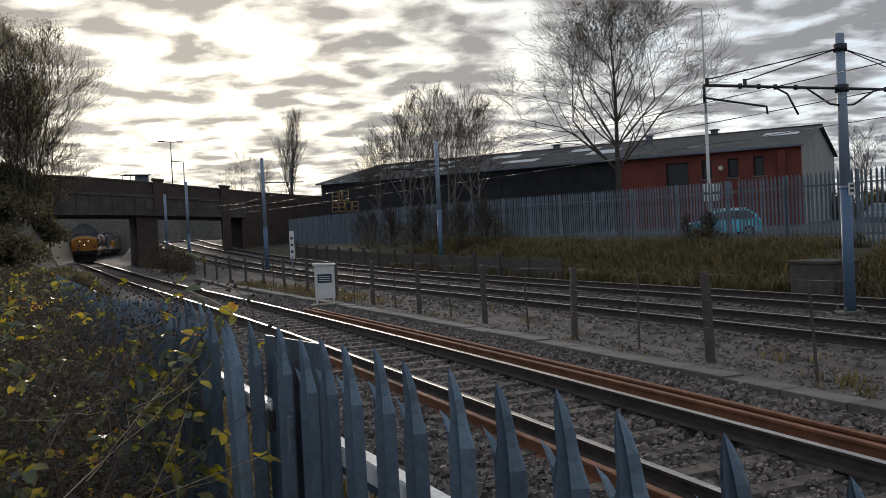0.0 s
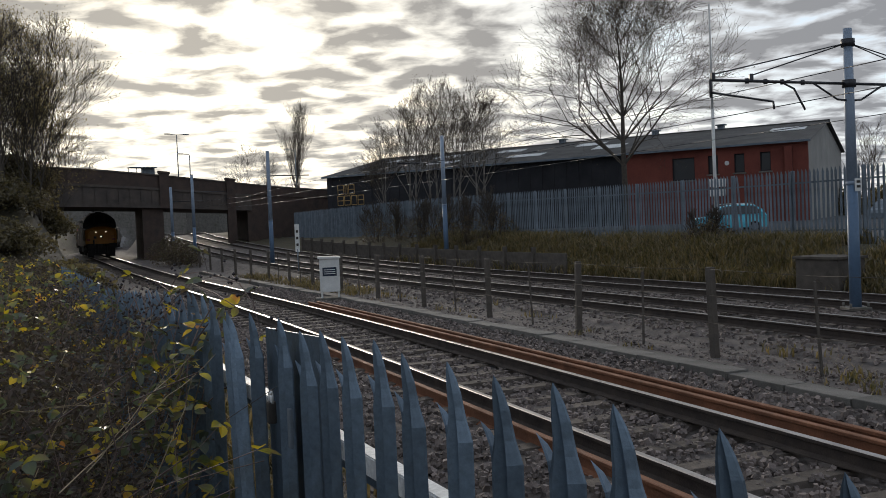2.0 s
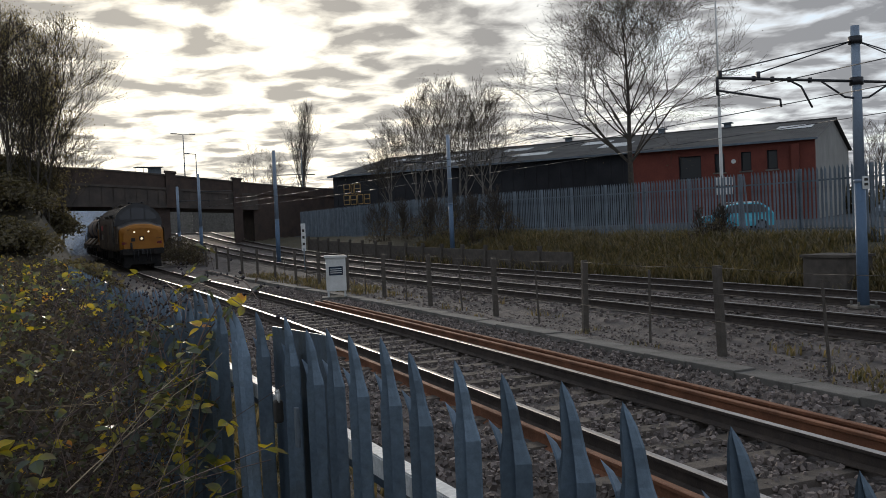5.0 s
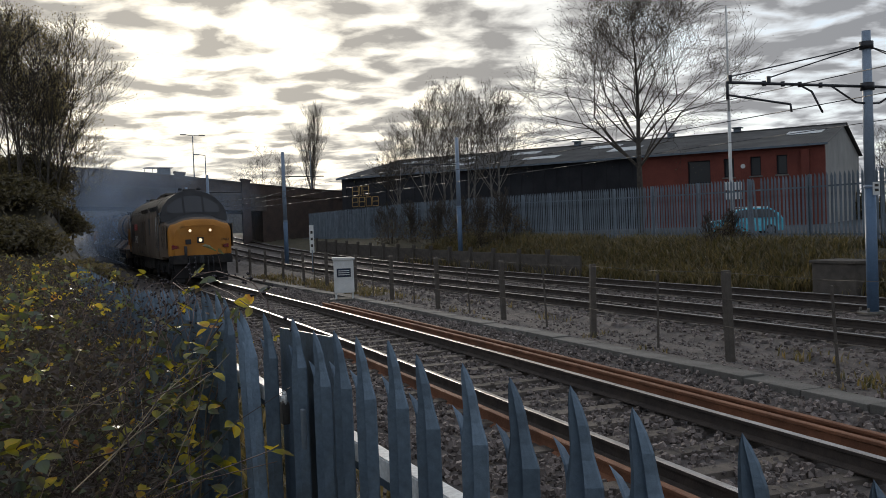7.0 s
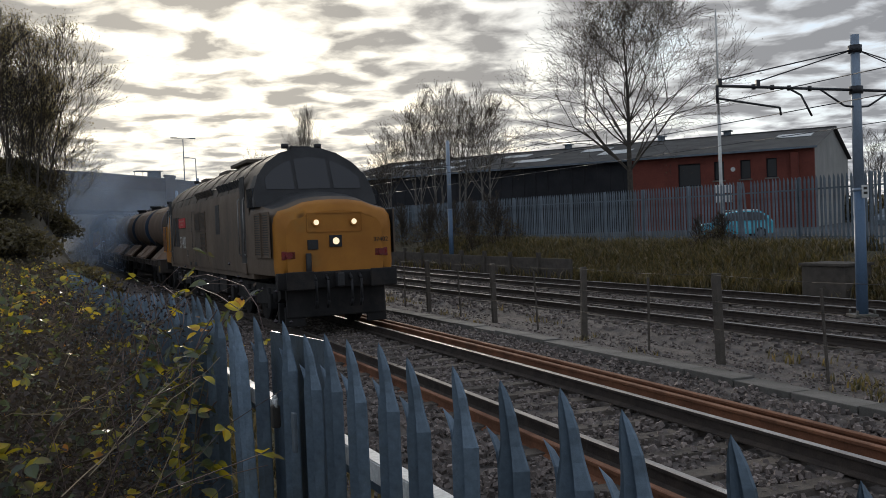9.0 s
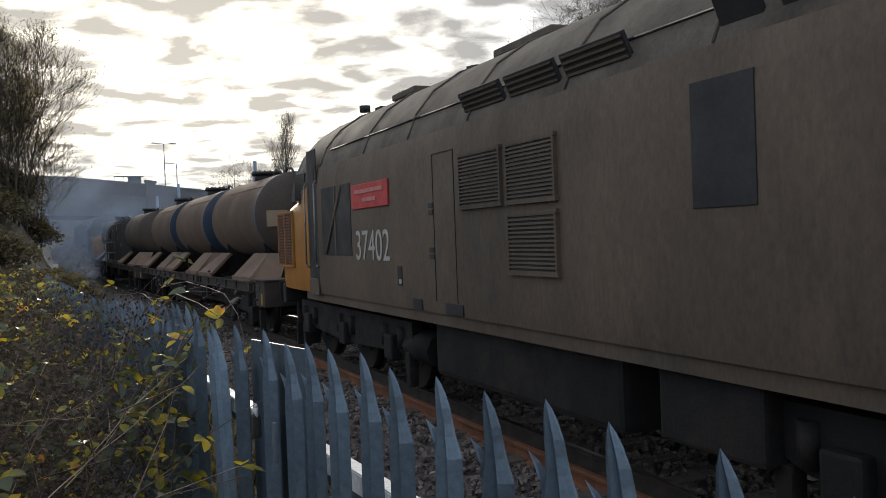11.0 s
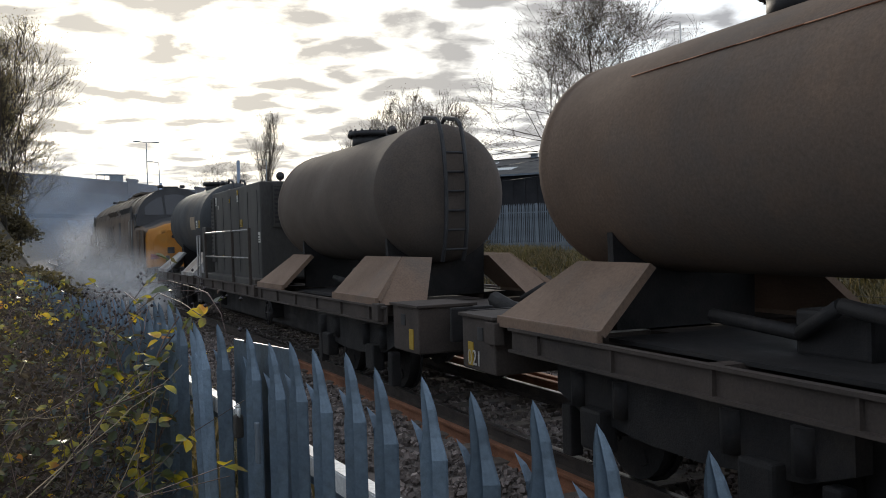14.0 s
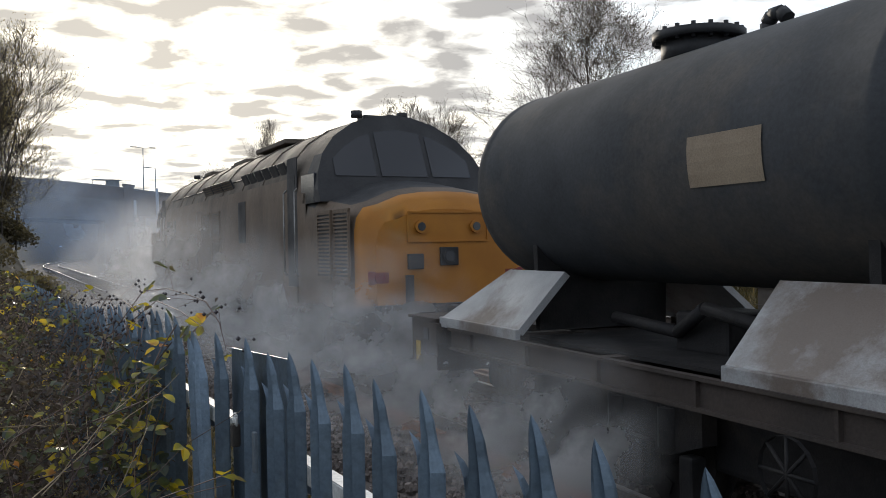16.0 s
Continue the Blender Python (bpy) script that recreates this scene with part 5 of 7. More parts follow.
NEAR = Matrix.Rotation(math.pi, 4, "Z") @ Matrix.Rotation(math.pi / 2, 4, "X")  # writing that faces the near side
FRONT = Matrix.Rotation(-math.pi / 2, 4, "Z") @ Matrix.Rotation(math.pi / 2, 4, "X")  # writing that faces down the line


def wheelset(parent, x, r=0.5):
    bm = BM()
    for y in (-0.7, 0.7):
        tube(bm, (0, y - 0.065, 0), (0, y + 0.065, 0), r, seg=20)
        tube(bm, (0, y - 0.09 * (1 if y > 0 else -1), 0), (0, y - 0.06 * (1 if y > 0 else -1), 0), r + 0.03, seg=20)
        for a in range(4):
            box(bm, (0.27 * math.cos(a * 1.57), y * 1.1, 0.27 * math.sin(a * 1.57)), (0.1, 0.02, 0.1))
    tube(bm, (0, -1.0, 0), (0, 1.0, 0), 0.08)
    ob = part("wheelset", bm, M["under"], parent)
    ob.matrix_basis = pose(x, 0, r + 0.001)
    return ob


def bogie(parent, x, axles, r):
    base = BM()
    reach = max(abs(a) for a in axles) + 0.65
    for y in (-1.0, 1.0):
        prism(base, [(-reach, 0.62), (-reach, 0.9), (reach, 0.9), (reach, 0.62), (reach - 0.35, 0.5), (0.3, 0.42), (-0.3, 0.42), (0.35 - reach, 0.5)], 0.12, Matrix.Translation((x, y - 0.06, 0)))
        for a in axles:
            box(base, (x + a, y * 1.08, r), (0.3, 0.16, 0.32), 0.03)
            for d in (-0.3, 0.3):
                tube(base, (x + a + d, y * 1.05, 0.55), (x + a + d, y * 1.05, 0.82), 0.08)
        box(base, (x + reach - 0.15, y * 1.02, 0.32), (0.14, 0.12, 0.42), 0.02)
        box(base, (x - reach + 0.15, y * 1.02, 0.32), (0.14, 0.12, 0.42), 0.02)
    box(base, (x, 0, 0.72), (reach * 1.4, 1.8, 0.2), 0.02)
    part("bogie_frame", base, M["under"], parent, "oily black bogie frame")
    return [wheelset(parent, x + a, r) for a in axles]


def build_loco(name, label, lamps):
    top = empty(name)
    tagged(top, label, "locomotive", group="diesel locomotives on the train")
    H = 8.85
    # main body
    bm = BM()
    ring = full(BODY)
    vs, fs = loft(bm, [[(x, y, z) for y, z in ring] for x in (-6.95, -6.56, -6.0, -3, 0, 3, 6.0, 6.56, 6.95)], close=False)
    for f in fs:
        c = f.calc_center_median()
        f.material_index = 1 if c.z > 3.0 else 2 if lamps and c.x > 6.55 and c.z < 2.6 else 0
        f.smooth = True
    box(bm, (0, 0, 1.06), (14.0, 2.6, 0.12))
    part("body", bm, [M["loco_grey"], M["loco_roof"], M["loco_yellow"]], top, "grimy grey body side with brown dust")
    for e in (-1, 1):
        # nose: from the front face back to the windscreen's foot
        bm = BM()
        rings = []
        for x, w, t, c in ((8.86, 1.02, 2.28, 0.12), (8.84, 1.17, 2.40, 0.14), (8.72, 1.26, 2.47, 0.17), (8.4, 1.30, 2.52, 0.20), (7.9, 1.33, 2.58, 0.22), (7.3, 1.35, 2.66, 0.24), (6.95, 1.35, 2.70, 0.26)):
            rings.append([(x * e, y, z) for y, z in nose_ring(w, t, c)])
        vs, fs = loft(bm, rings, close=False)
        for f in fs:
            c = f.calc_center_median()
            f.smooth = True
            f.material_index = 1 if (c.z > 2.52 and abs(c.x) < 8.25) else 2 if (not (lamps and e == 1) and abs(c.x) < 8.7) else 0
        cap = bm.faces.new(vs[0])
        cap.material_index = 0
        bmesh.ops.triangulate(bm, faces=[cap])
        bm.normal_update()
        part("nose", bm, [M["loco_yellow"], M["loco_black"], M["loco_grey"]], top, "dirty warning-yellow nose end")
        # cab above the nose: the body's arch carried on to a raked front with three screens
        def rake(z):
            return 7.62 - 0.5 * (z - 2.6)

        arch = full([(1.345, 2.55)] + [(y, z) for y, z in BODY[3:]])
        bm = BM()
        vs, fs = loft(bm, [[(6.93 * e, y, z + 0.003) for y, z in arch], [(max(rake(z), 6.97) * e, y, z + 0.003) for y, z in arch]], close=False)
        front = bm.faces.new(vs[1])
        bmesh.ops.triangulate(bm, faces=[front])
        bmesh.ops.recalc_face_normals(bm, faces=bm.faces[:])
        for q in fs:
            q.material_index = 1 if q.calc_center_median().z > 3.3 else 0
        part("cab", bm, [M["loco_black"], M["loco_roof"]], top, "black cab front round the windscreens")
        ys, zs = [y for y, z in BODY[::-1]], [z for y, z in BODY[::-1]]
        for y0, y1 in ((-1.06, -0.44), (-0.36, 0.36), (0.44, 1.06)):
            bm = BM()

            def on_face(u, v):
                yy = y0 + (y1 - y0) * u
                zh = float(np.interp(abs(yy), ys[:7], zs[:7])) - 0.24
                z = 2.93 + (zh - 2.93) * v
                return ((rake(z) + 0.014) * e, yy, z)

            q = [[bm.verts.new(on_face(u, v)) for u in (0, 0.25, 0.5, 0.75, 1)] for v in (0, 0.5, 1)]
            for a, b in zip(q, q[1:]):
                for k in range(4):
                    bm.faces.new((a[k], a[k + 1], b[k + 1], b[k]))
            part("windscreen", bm, M["screen"], top, "dusty cab windscreen")
        bm = BM()
        for y in (-0.38, 0.38):
            tube(bm, (6.5 * e, y, 3.9), (6.5 * e, y, 4.0), 0.09)
        box(bm, (6.3 * e, 0, 3.91), (0.3, 0.5, 0.1), 0.03)
        part("horn_box", bm, M["loco_black"], top)
        # cab sides: window, recessed door, handrails
        for y in (-1, 1):
            bm = BM()
            box(bm, (7.05 * e, y * 1.33, 2.76), (0.62, 0.04, 0.42), 0.008)
            part("cab_window", bm, M["screen"], top)
            bm = BM()
            box(bm, (6.27 * e, y * 1.345, 2.3), (0.52, 0.014, 1.95), 0.004)
            door = part("cab_door", bm, M["loco_black"], top, "dark recessed cab door")
            bm = BM()
            box(bm, (6.27 * e, y * 1.352, 2.72), (0.3, 0.012, 0.6), 0.004)
            part("door_window", bm, M["loco_black"], door)
            bm = BM()
            for dx in (-0.29, 0.29):
                pipe(bm, [(6.27 * e + dx, y * 1.36, 1.5), (6.27 * e + dx, y * 1.40, 1.55), (6.27 * e + dx, y * 1.40, 2.75), (6.27 * e + dx, y * 1.36, 2.8)], 0.014)
            part("handrail", bm, M["handrail"], top, "bare steel cab handrail")
            bm = BM()
            box(bm, (6.27 * e, y * 1.36, 1.22), (0.52, 0.03, 0.24), 0.01)
            part("step_plate", bm, M["loco_grey"], top)
            for x0, x1 in ((7.56, 8.1), (8.16, 8.72)):
                louvre("nose_grille", top, min(x0 * e, x1 * e), max(x0 * e, x1 * e), 1.5, 2.40, y * (1.348 if x0 < 8 else 1.318), M["rust"] if lamps and e == 1 else M["loco_grey"], 18, y, M["loco_yellow"] if lamps and e == 1 else M["loco_grey"])
        # front face: headcode panel, lamps, tail lamps, pipes, buffers
        F = 8.87 * e
        bm = BM()
        for z in (1.98, 2.36):
            box(bm, (F, 0, z), (0.02, 1.16, 0.022))
        for y in (-0.58, 0.58):
            box(bm, (F, y, 2.17), (0.02, 0.022, 0.38))
        part("headcode_frame", bm, M["loco_yellow"], top)
        lit = lamps and e == -1
        for y, z, r in ((-0.4, 2.17, 0.06), (0.4, 2.17, 0.06), (0.0, 1.78, 0.075)):
            bm = BM()
            if z < 2:
                box(bm, (F, y, z), (0.06, 0.26, 0.24), 0.01)
            tube(bm, (F - 0.02 * e, y, z), (F + 0.04 * e, y, z), r + 0.025, seg=16)
            ring_ob = part("lamp_housing", bm, M["loco_black"] if z < 2 else M["loco_yellow"], top)
            bm = BM()
            tube(bm, (F + 0.03 * e, y, z), (F + 0.046 * e, y, z), r, r * 0.9, seg=16)
            part("lamp_lens", bm, M["lamp_on"] if lit else M["screen"], ring_ob, "lit round headlamp" if lit else "unlit round lamp")
        bm = BM()
        box(bm, (F, 0.48 if e < 0 else -0.48, 1.72), (0.05, 0.22, 0.2), 0.01)
        part("socket_box", bm, M["loco_black"], top)
        for y in (-0.98, 0.98):
            bm = BM()
            box(bm, (F - 0.06 * e, y, 1.52), (0.1, 0.3, 0.18), 0.02)
            tube(bm, (F - 0.02 * e, y, 1.52), (F + 0.03 * e, y, 1.52), 0.07, seg=12)
            part("tail_lamp", bm, [M["lamp_red"]], top, "dark red tail lamp")
        bm = BM()
        box(bm, ((8.85) * e, 0, 1.0), (0.22, 2.5, 0.34), 0.03)
        box(bm, ((8.75) * e, 0, 0.55), (0.1, 2.1, 0.6), 0.03)
        part("buffer_beam", bm, M["under"], top)
        for y in (-0.87, 0.87):
            bm = BM()
            tube(bm, (8.9 * e, y, 1.02), (9.25 * e, y, 1.02), 0.11, seg=12)
            box(bm, (9.28 * e, y, 1.02), (0.05, 0.56, 0.36), 0.02)
            part("buffer", bm, M["under"], top)
            bm = BM()
            box(bm, (8.72 * e, y, 0.28), (0.08, 0.42, 0.4), 0.02)
            part("guard_iron", bm, M["under"], top)
        bm = BM()
        for y in (-0.45, -0.25, 0.25, 0.5):
            pipe(bm, [(8.95 * e, y, 1.1), (9.08 * e, y, 1.0), (9.1 * e, y, 0.6), (9.0 * e, y, 0.45)], 0.03)
        box(bm, (9.05 * e, 0, 1.0), (0.25, 0.16, 0.3), 0.04)
        tube(bm, (8.95 * e, -0.6 * e, 1.0), (8.95 * e, -0.6 * e, 1.55), 0.06)
        part("coupling", bm, M["loco_black"], top)
    for y in (-1, 1):
        # vents along the roof's shoulder
        for k in range(6):
            bm = BM()
            m = Matrix.Translation((-5.6 + k * 0.5, y * 1.275, 3.12)) @ Matrix.Rotation(-0.42 * y, 4, "X")
            box(bm, (0, 0, 0), (0.36, 0.03, 0.3), 0.01, m=m)
            part("roof_vent", bm, M["loco_black"], top)
        for k in range(3):
            bm = BM()
            m = Matrix.Translation((-1.6 + k * 0.95, y * 1.275, 3.12)) @ Matrix.Rotation(-0.42 * y, 4, "X")
            box(bm, (0, 0, 0), (0.85, 0.03, 0.3), 0.01, m=m)
            v = part("roof_grille", bm, M["loco_black"], top)
            for i in range(6):
                bm = BM()
                box(bm, (0, y * 0.02, -0.12 + i * 0.048), (0.8, 0.02, 0.018), m=m)
                part("slat", bm, M["loco_grey"], v)
        for x0, x1, z0, z1 in ((-1.1, -0.29, 2.17, 2.67), (-0.16, 0.7, 2.17, 2.67), (-1.1, -0.29, 1.58, 2.08)):
            louvre("side_grille", top, x0, x1, z0, z1, y * 1.35, M["loco_grey"], 15 if z0 > 2 else 14, y)
        bm = BM()
        box(bm, (5.02, y * 1.352, 2.18), (1.44, 0.012, 0.96), 0.004)
        w = part("body_window", bm, M["loco_black"], top, "dark window opening with a diagonal brace")
        bm = BM()
        box(bm, (5.02, y * 1.362, 2.18), (0.05, 0.012, 0.95))
        tube(bm, (5.5, y * 1.362, 1.72), (4.7, y * 1.362, 2.64), 0.022, seg=6)
        part("brace", bm, M["loco_grey"], w)
        bm = BM()
        box(bm, (-3.0, y * 1.352, 2.4), (0.55, 0.012, 0.75), 0.004)
        part("body_window", bm, M["loco_black"], top)
        bm = BM()
        for z in (2.2, 1.74):
            for dz in (-0.035, 0.035):
                box(bm, (1.5, y * 1.353, z + dz), (0.12, 0.012, 0.05), 0.003)
        part("step_holes", bm, M["loco_black"], top)
        bm = BM()
        box(bm, (2.49, y * 1.353, 1.48), (0.14, 0.012, 0.22), 0.003)
        for x0, w in ((1.98, 0.26), (0.98, 0.42)):
            box(bm, (x0, y * 1.347, 1.19), (w, 0.012, 0.11), 0.003)
        part("filler_recess", bm, M["loco_black"], top)
        bm = BM()
        box(bm, (2.46, y * 1.361, 1.42), (0.07, 0.008, 0.05))
        part("filler_cap", bm, M["number_white"], top, "pale filler cap")
        bm = BM()
        pipe(bm, [(x0, y * 1.222, 3.215) for x0 in (5.6, 4, 2, 0, -2, -5.6)], 0.012, 4)
        part("gutter_strip", bm, M["loco_black"], top)
        bm = BM()
        box(bm, (0.88, y * 1.3525, 2.0), (0.008, 0.008, 1.5))
        box(bm, (1.42, y * 1.3525, 2.0), (0.008, 0.008, 1.5))
        box(bm, (1.15, y * 1.3525, 2.75), (0.54, 0.008, 0.008))
        part("door_seam", bm, M["loco_black"], top)
    if lamps:
        bm = BM()
        box(bm, (3.48, 1.362, 2.45), (1.42, 0.02, 0.31), 0.006)
        plate = part("nameplate", bm, M["nameplate"], top, "red cast nameplate")
        bm = BM()
        for x0, x1, z in ((2.93, 4.03, 2.51), (3.18, 3.73, 2.40)):
            box(bm, ((x0 + x1) / 2, 1.376, z), (x1 - x0, 0.008, 0.05))
        part("plate_lettering", bm, M["plate_text"], plate)
        text_mesh("running_number", "37402", 0.54, Matrix.Translation((3.46, 1.356, 1.81)) @ NEAR, M["number_white"], top, "weathered white running number")
        text_mesh("small_number", "37402", 0.13, Matrix.Translation((-8.875, -0.98, 1.78)) @ FRONT, M["ink"], top)
    # roof seams, exhaust and panels
    for x in (-5.9, -4.4, -2.9, -1.2, 0.6, 2.2, 3.8, 5.9):
        bm = BM()
        pipe(bm, [(x, y, z + 0.008) for y, z in full(BODY[4:])], 0.014, 4)
        part("roof_seam", bm, M["loco_roof"], top)
    for x, w, l in ((1.2, 0.8, 1.3), (-2.2, 1.2, 2.2), (4.6, 0.9, 0.9)):
        bm = BM()
        box(bm, (x, 0, 3.89), (l, w, 0.09), 0.02)
        part("roof_hatch", bm, M["loco_roof"], top)
    bm = BM()
    tube(bm, (3.0, 0, 3.85), (3.0, 0, 3.98), 0.2)
    part("exhaust_port", bm, M["loco_black"], top)
    # tanks and gear under the floor
    bm = BM()
    box(bm, (0.2, 0, 0.72), (3.6, 2.3, 0.62), 0.06)
    box(bm, (-2.6, 0.85, 0.75), (1.0, 0.7, 0.5), 0.03)
    tube(bm, (2.4, 0.9, 0.6), (3.4, 0.9, 0.6), 0.2)
    part("fuel_tank", bm, M["under"], top)
    sets = []
    for x in (-5.65, 5.65):
        sets += bogie(top, x, (-2.05, 0, 2.05), 0.55)
    return top, sets, 5.65, 0.55


# wagon parts; x runs from the wagon's leading end
def leg(parent, foot, head, face, material, y):
    """A saddle leg of plate: a slope from barrel to deck edge, folded round to a gusset on its outer end."""
    bm = BM()
    a = [(head[0], 0.78, 1.68), (head[1], 0.78, 1.68), (foot[1], 1.30, 1.20), (foot[0], 1.30, 1.20)]
    vs = [bm.verts.new((x, yy * y, z)) for x, yy, z in a] + [bm.verts.new((x, (yy - 0.05) * y, z - 0.04)) for x, yy, z in a]
    for q in ((0, 1, 2, 3), (7, 6, 5, 4), (0, 4, 5, 1), (1, 5, 6, 2), (2, 6, 7, 3), (3, 7, 4, 0)):
        bm.faces.new([vs[i] for i in q])
    k = 0 if face < 0 else 1
    g = [(foot[k], 1.28, 1.12), (head[k], 0.76, 1.68), (head[k] + 0.1 * face, 0.4, 1.66), (foot[k] + 0.15 * face, 0.72, 1.12)]
    lo = [bm.verts.new((x, yy * y, z)) for x, yy, z in g]
    hi = [bm.verts.new((x - 0.02 * face, yy * y, z)) for x, yy, z in g]
    for q in ((0, 1, 2, 3),):
        bm.faces.new([lo[i] for i in q])
        bm.faces.new([hi[i] for i in reversed(q)])
    for i in range(4):
        bm.faces.new((lo[i], lo[(i + 1) % 4], hi[(i + 1) % 4], hi[i]))
    box(bm, ((foot[0] + foot[1]) / 2, 1.295 * y, 1.165), (foot[1] - foot[0], 0.05, 0.1), 0.01)
    bmesh.ops.recalc_face_normals(bm, faces=bm.faces[:])
    return part("saddle_leg", bm, material, parent)


def build_tank(parent, x, scheme, notice=False):
    """A water tank module on its frame; its leading end at x."""
    body, band, label = {"dust": (M["tank_brown"], True, "tank barrel coated in brown brake dust, blue leading end"),
                         "plain": (M["tank_umber"], False, "tank barrel coated in dark brown dust"),
                         "dark": (M["tank_dark"], False, "dark grey tank barrel")}[scheme]
    R, ZC, L = 0.93, 2.50, 5.93
    bm = BM()
    seg = 40
    prof = [(a, r * R / 0.8) for a, r in ((0.44, 0.0), (0.45, 0.22), (0.50, 0.46), (0.58, 0.62), (0.68, 0.72), (0.79, 0.78), (0.88, 0.80), (0.89, 0.803), (0.93, 0.803), (0.94, 0.80), (1.4, 0.80), (L - 0.42, 0.80), (L - 0.36, 0.80), (L - 0.33, 0.808), (L - 0.27, 0.808), (L - 0.20, 0.73), (L - 0.12, 0.60), (L - 0.05, 0.35), (L - 0.02, 0.0))]
    rings = [[(x + a, r * math.cos(2 * math.pi * k / seg), ZC + r * math.sin(2 * math.pi * k / seg)) for k in range(seg)] for a, r in prof if r > 0]
    vs, fs = loft(bm, rings)
    for f in fs:
        f.smooth = True
        c = f.calc_center_median().x - x
        f.material_index = 1 if band and c < 0.885 else 2 if band and 0.885 <= c < 0.935 else 0
    bm.faces.new(vs[0][::-1]).material_index = 1 if band else 0
    bm.faces.new(vs[-1])
    bmesh.ops.recalc_face_normals(bm, faces=bm.faces[:])
    barrel = part("tank_barrel", bm, [body, M["tank_blue"], M["tank_band"]], parent, label)
    # manhole, valve, hoop and ladder
    bm = BM()
    tube(bm, (x + 3.4, 0, 3.36), (x + 3.4, 0, 3.54), 0.30, seg=24)
    tube(bm, (x + 3.4, 0, 3.53), (x + 3.4, 0, 3.60), 0.37, seg=24)
    for k in range(16):
        a = k * math.pi / 8
        tube(bm, (x + 3.4 + 0.33 * math.cos(a), 0.33 * math.sin(a), 3.51), (x + 3.4 + 0.33 * math.cos(a), 0.33 * math.sin(a), 3.63), 0.02, seg=6)
    part("manhole", bm, M["loco_black"], barrel, "dark bolted manhole lid")
    bm = BM()
    pipe(bm, [(x + 2.62, 0.0, 3.38), (x + 2.62, 0, 3.50), (x + 2.57, 0, 3.55), (x + 2.48, 0, 3.55), (x + 2.42, 0, 3.49)], 0.055, 8)
    part("vent_valve", bm, M["loco_black"], barrel)
    for dy in (-0.15, 0.15):
        bm = BM()
        pts = []
        for k in range(9):
            a = math.radians(-70 + 160 * k / 8)
            pts.append((x + 0.62 - 0.26 * math.cos(a), dy, ZC + 0.96 * math.sin(a)))
        pts += [(x + 0.98, dy, ZC + 1.02), (x + 1.10, dy, ZC + 0.92)]
        bent_tube(bm, pts, 0.028, 6)
        part("ladder_stile", bm, M["loco_black"], barrel, "dark ladder rail bent over the tank top")
    for k in range(6):
        bm = BM()
        tube(bm, (x + 0.40, -0.15, 1.75 + k * 0.25), (x + 0.40, 0.15, 1.75 + k * 0.25), 0.016, seg=6)
        part("ladder_rung", bm, M["loco_black"], barrel)
    if band:
        bm = BM()
        pts = []
        for k in range(7):
            pts.append((x + 0.95 + 0.6 * k, 0.70, ZC + 0.62))
        pipe(bm, pts, 0.006, 4)
        part("orange_line", bm, M["rust"], barrel)
    wet = scheme == "dark"
    for y in (-1, 1):
        leg(parent, (x - 0.05, x + 1.6), (x + 0.4, x + 1.7), -1, M["leg_wet"] if wet else M["leg_brown"], y)
        leg(parent, (x + 4.15, x + 5.8), (x + 4.25, x + 5.3), 1, M["leg_wet"] if wet else M["leg_brown"], y)
        bm = BM()
        if scheme == "dark":
            for k in range(4):
                a = -0.24 + k * 0.09
                q = [bm.verts.new((x + d, 0.937 * math.cos(w) * y, ZC + 0.937 * math.sin(w))) for d, w in ((1.67, a), (2.37, a), (2.37, a + 0.09), (1.67, a + 0.09))]
                bm.faces.new(q if y < 0 else q[::-1])
            part("notice_plate", bm, M["notice"], barrel, "faded buff notice")
        elif notice and y > 0:
            rows = [[bm.verts.new((x + d, r * y, z)) for d, r in ((0.59, 0.75), (0.52, 0.64), (0.465, 0.50), (0.425, 0.34))] for z in (2.24, 2.58)]
            for k in range(3):
                q = (rows[0][k], rows[0][k + 1], rows[1][k + 1], rows[1][k])
                bm.faces.new(q if y > 0 else q[::-1])
            part("notice_plate", bm, M["notice"], barrel, "faded buff notice")
        else:
            bm.free()
    # cradles, pump and pipe between the legs
    for xx in (x + 1.1, x + L - 1.0):
        bm = BM()
        prism(bm, [(-0.7, 1.12), (0.7, 1.12), (0.72, 1.95), (0.4, 1.68), (0, 1.58), (-0.4, 1.68), (-0.72, 1.95)], 0.08, Matrix.Translation((xx, 0, 0)) @ Matrix.Rotation(math.pi / 2, 4, "Z"))
        part("cradle", bm, M["under"], parent)
    bm = BM()
    pipe(bm, [(x + 1.8, 0.5, 1.3), (x + 2.6, 0.62, 1.45), (x + 3.0, 0.55, 1.25), (x + 3.9, 0.5, 1.3)], 0.05, 8)
    part("pipe", bm, M["under"], parent)
    bm = BM()
    box(bm, (x + 2.8, 0.2, 1.25), (0.6, 0.6, 0.3), 0.03)
    part("pump", bm, M["under"], parent)
    bm = BM()
    box(bm, (x + 2.9, -0.1, 1.1), (3.2, 2.2, 0.03))
    part("deck_plate", bm, M["under"], parent)


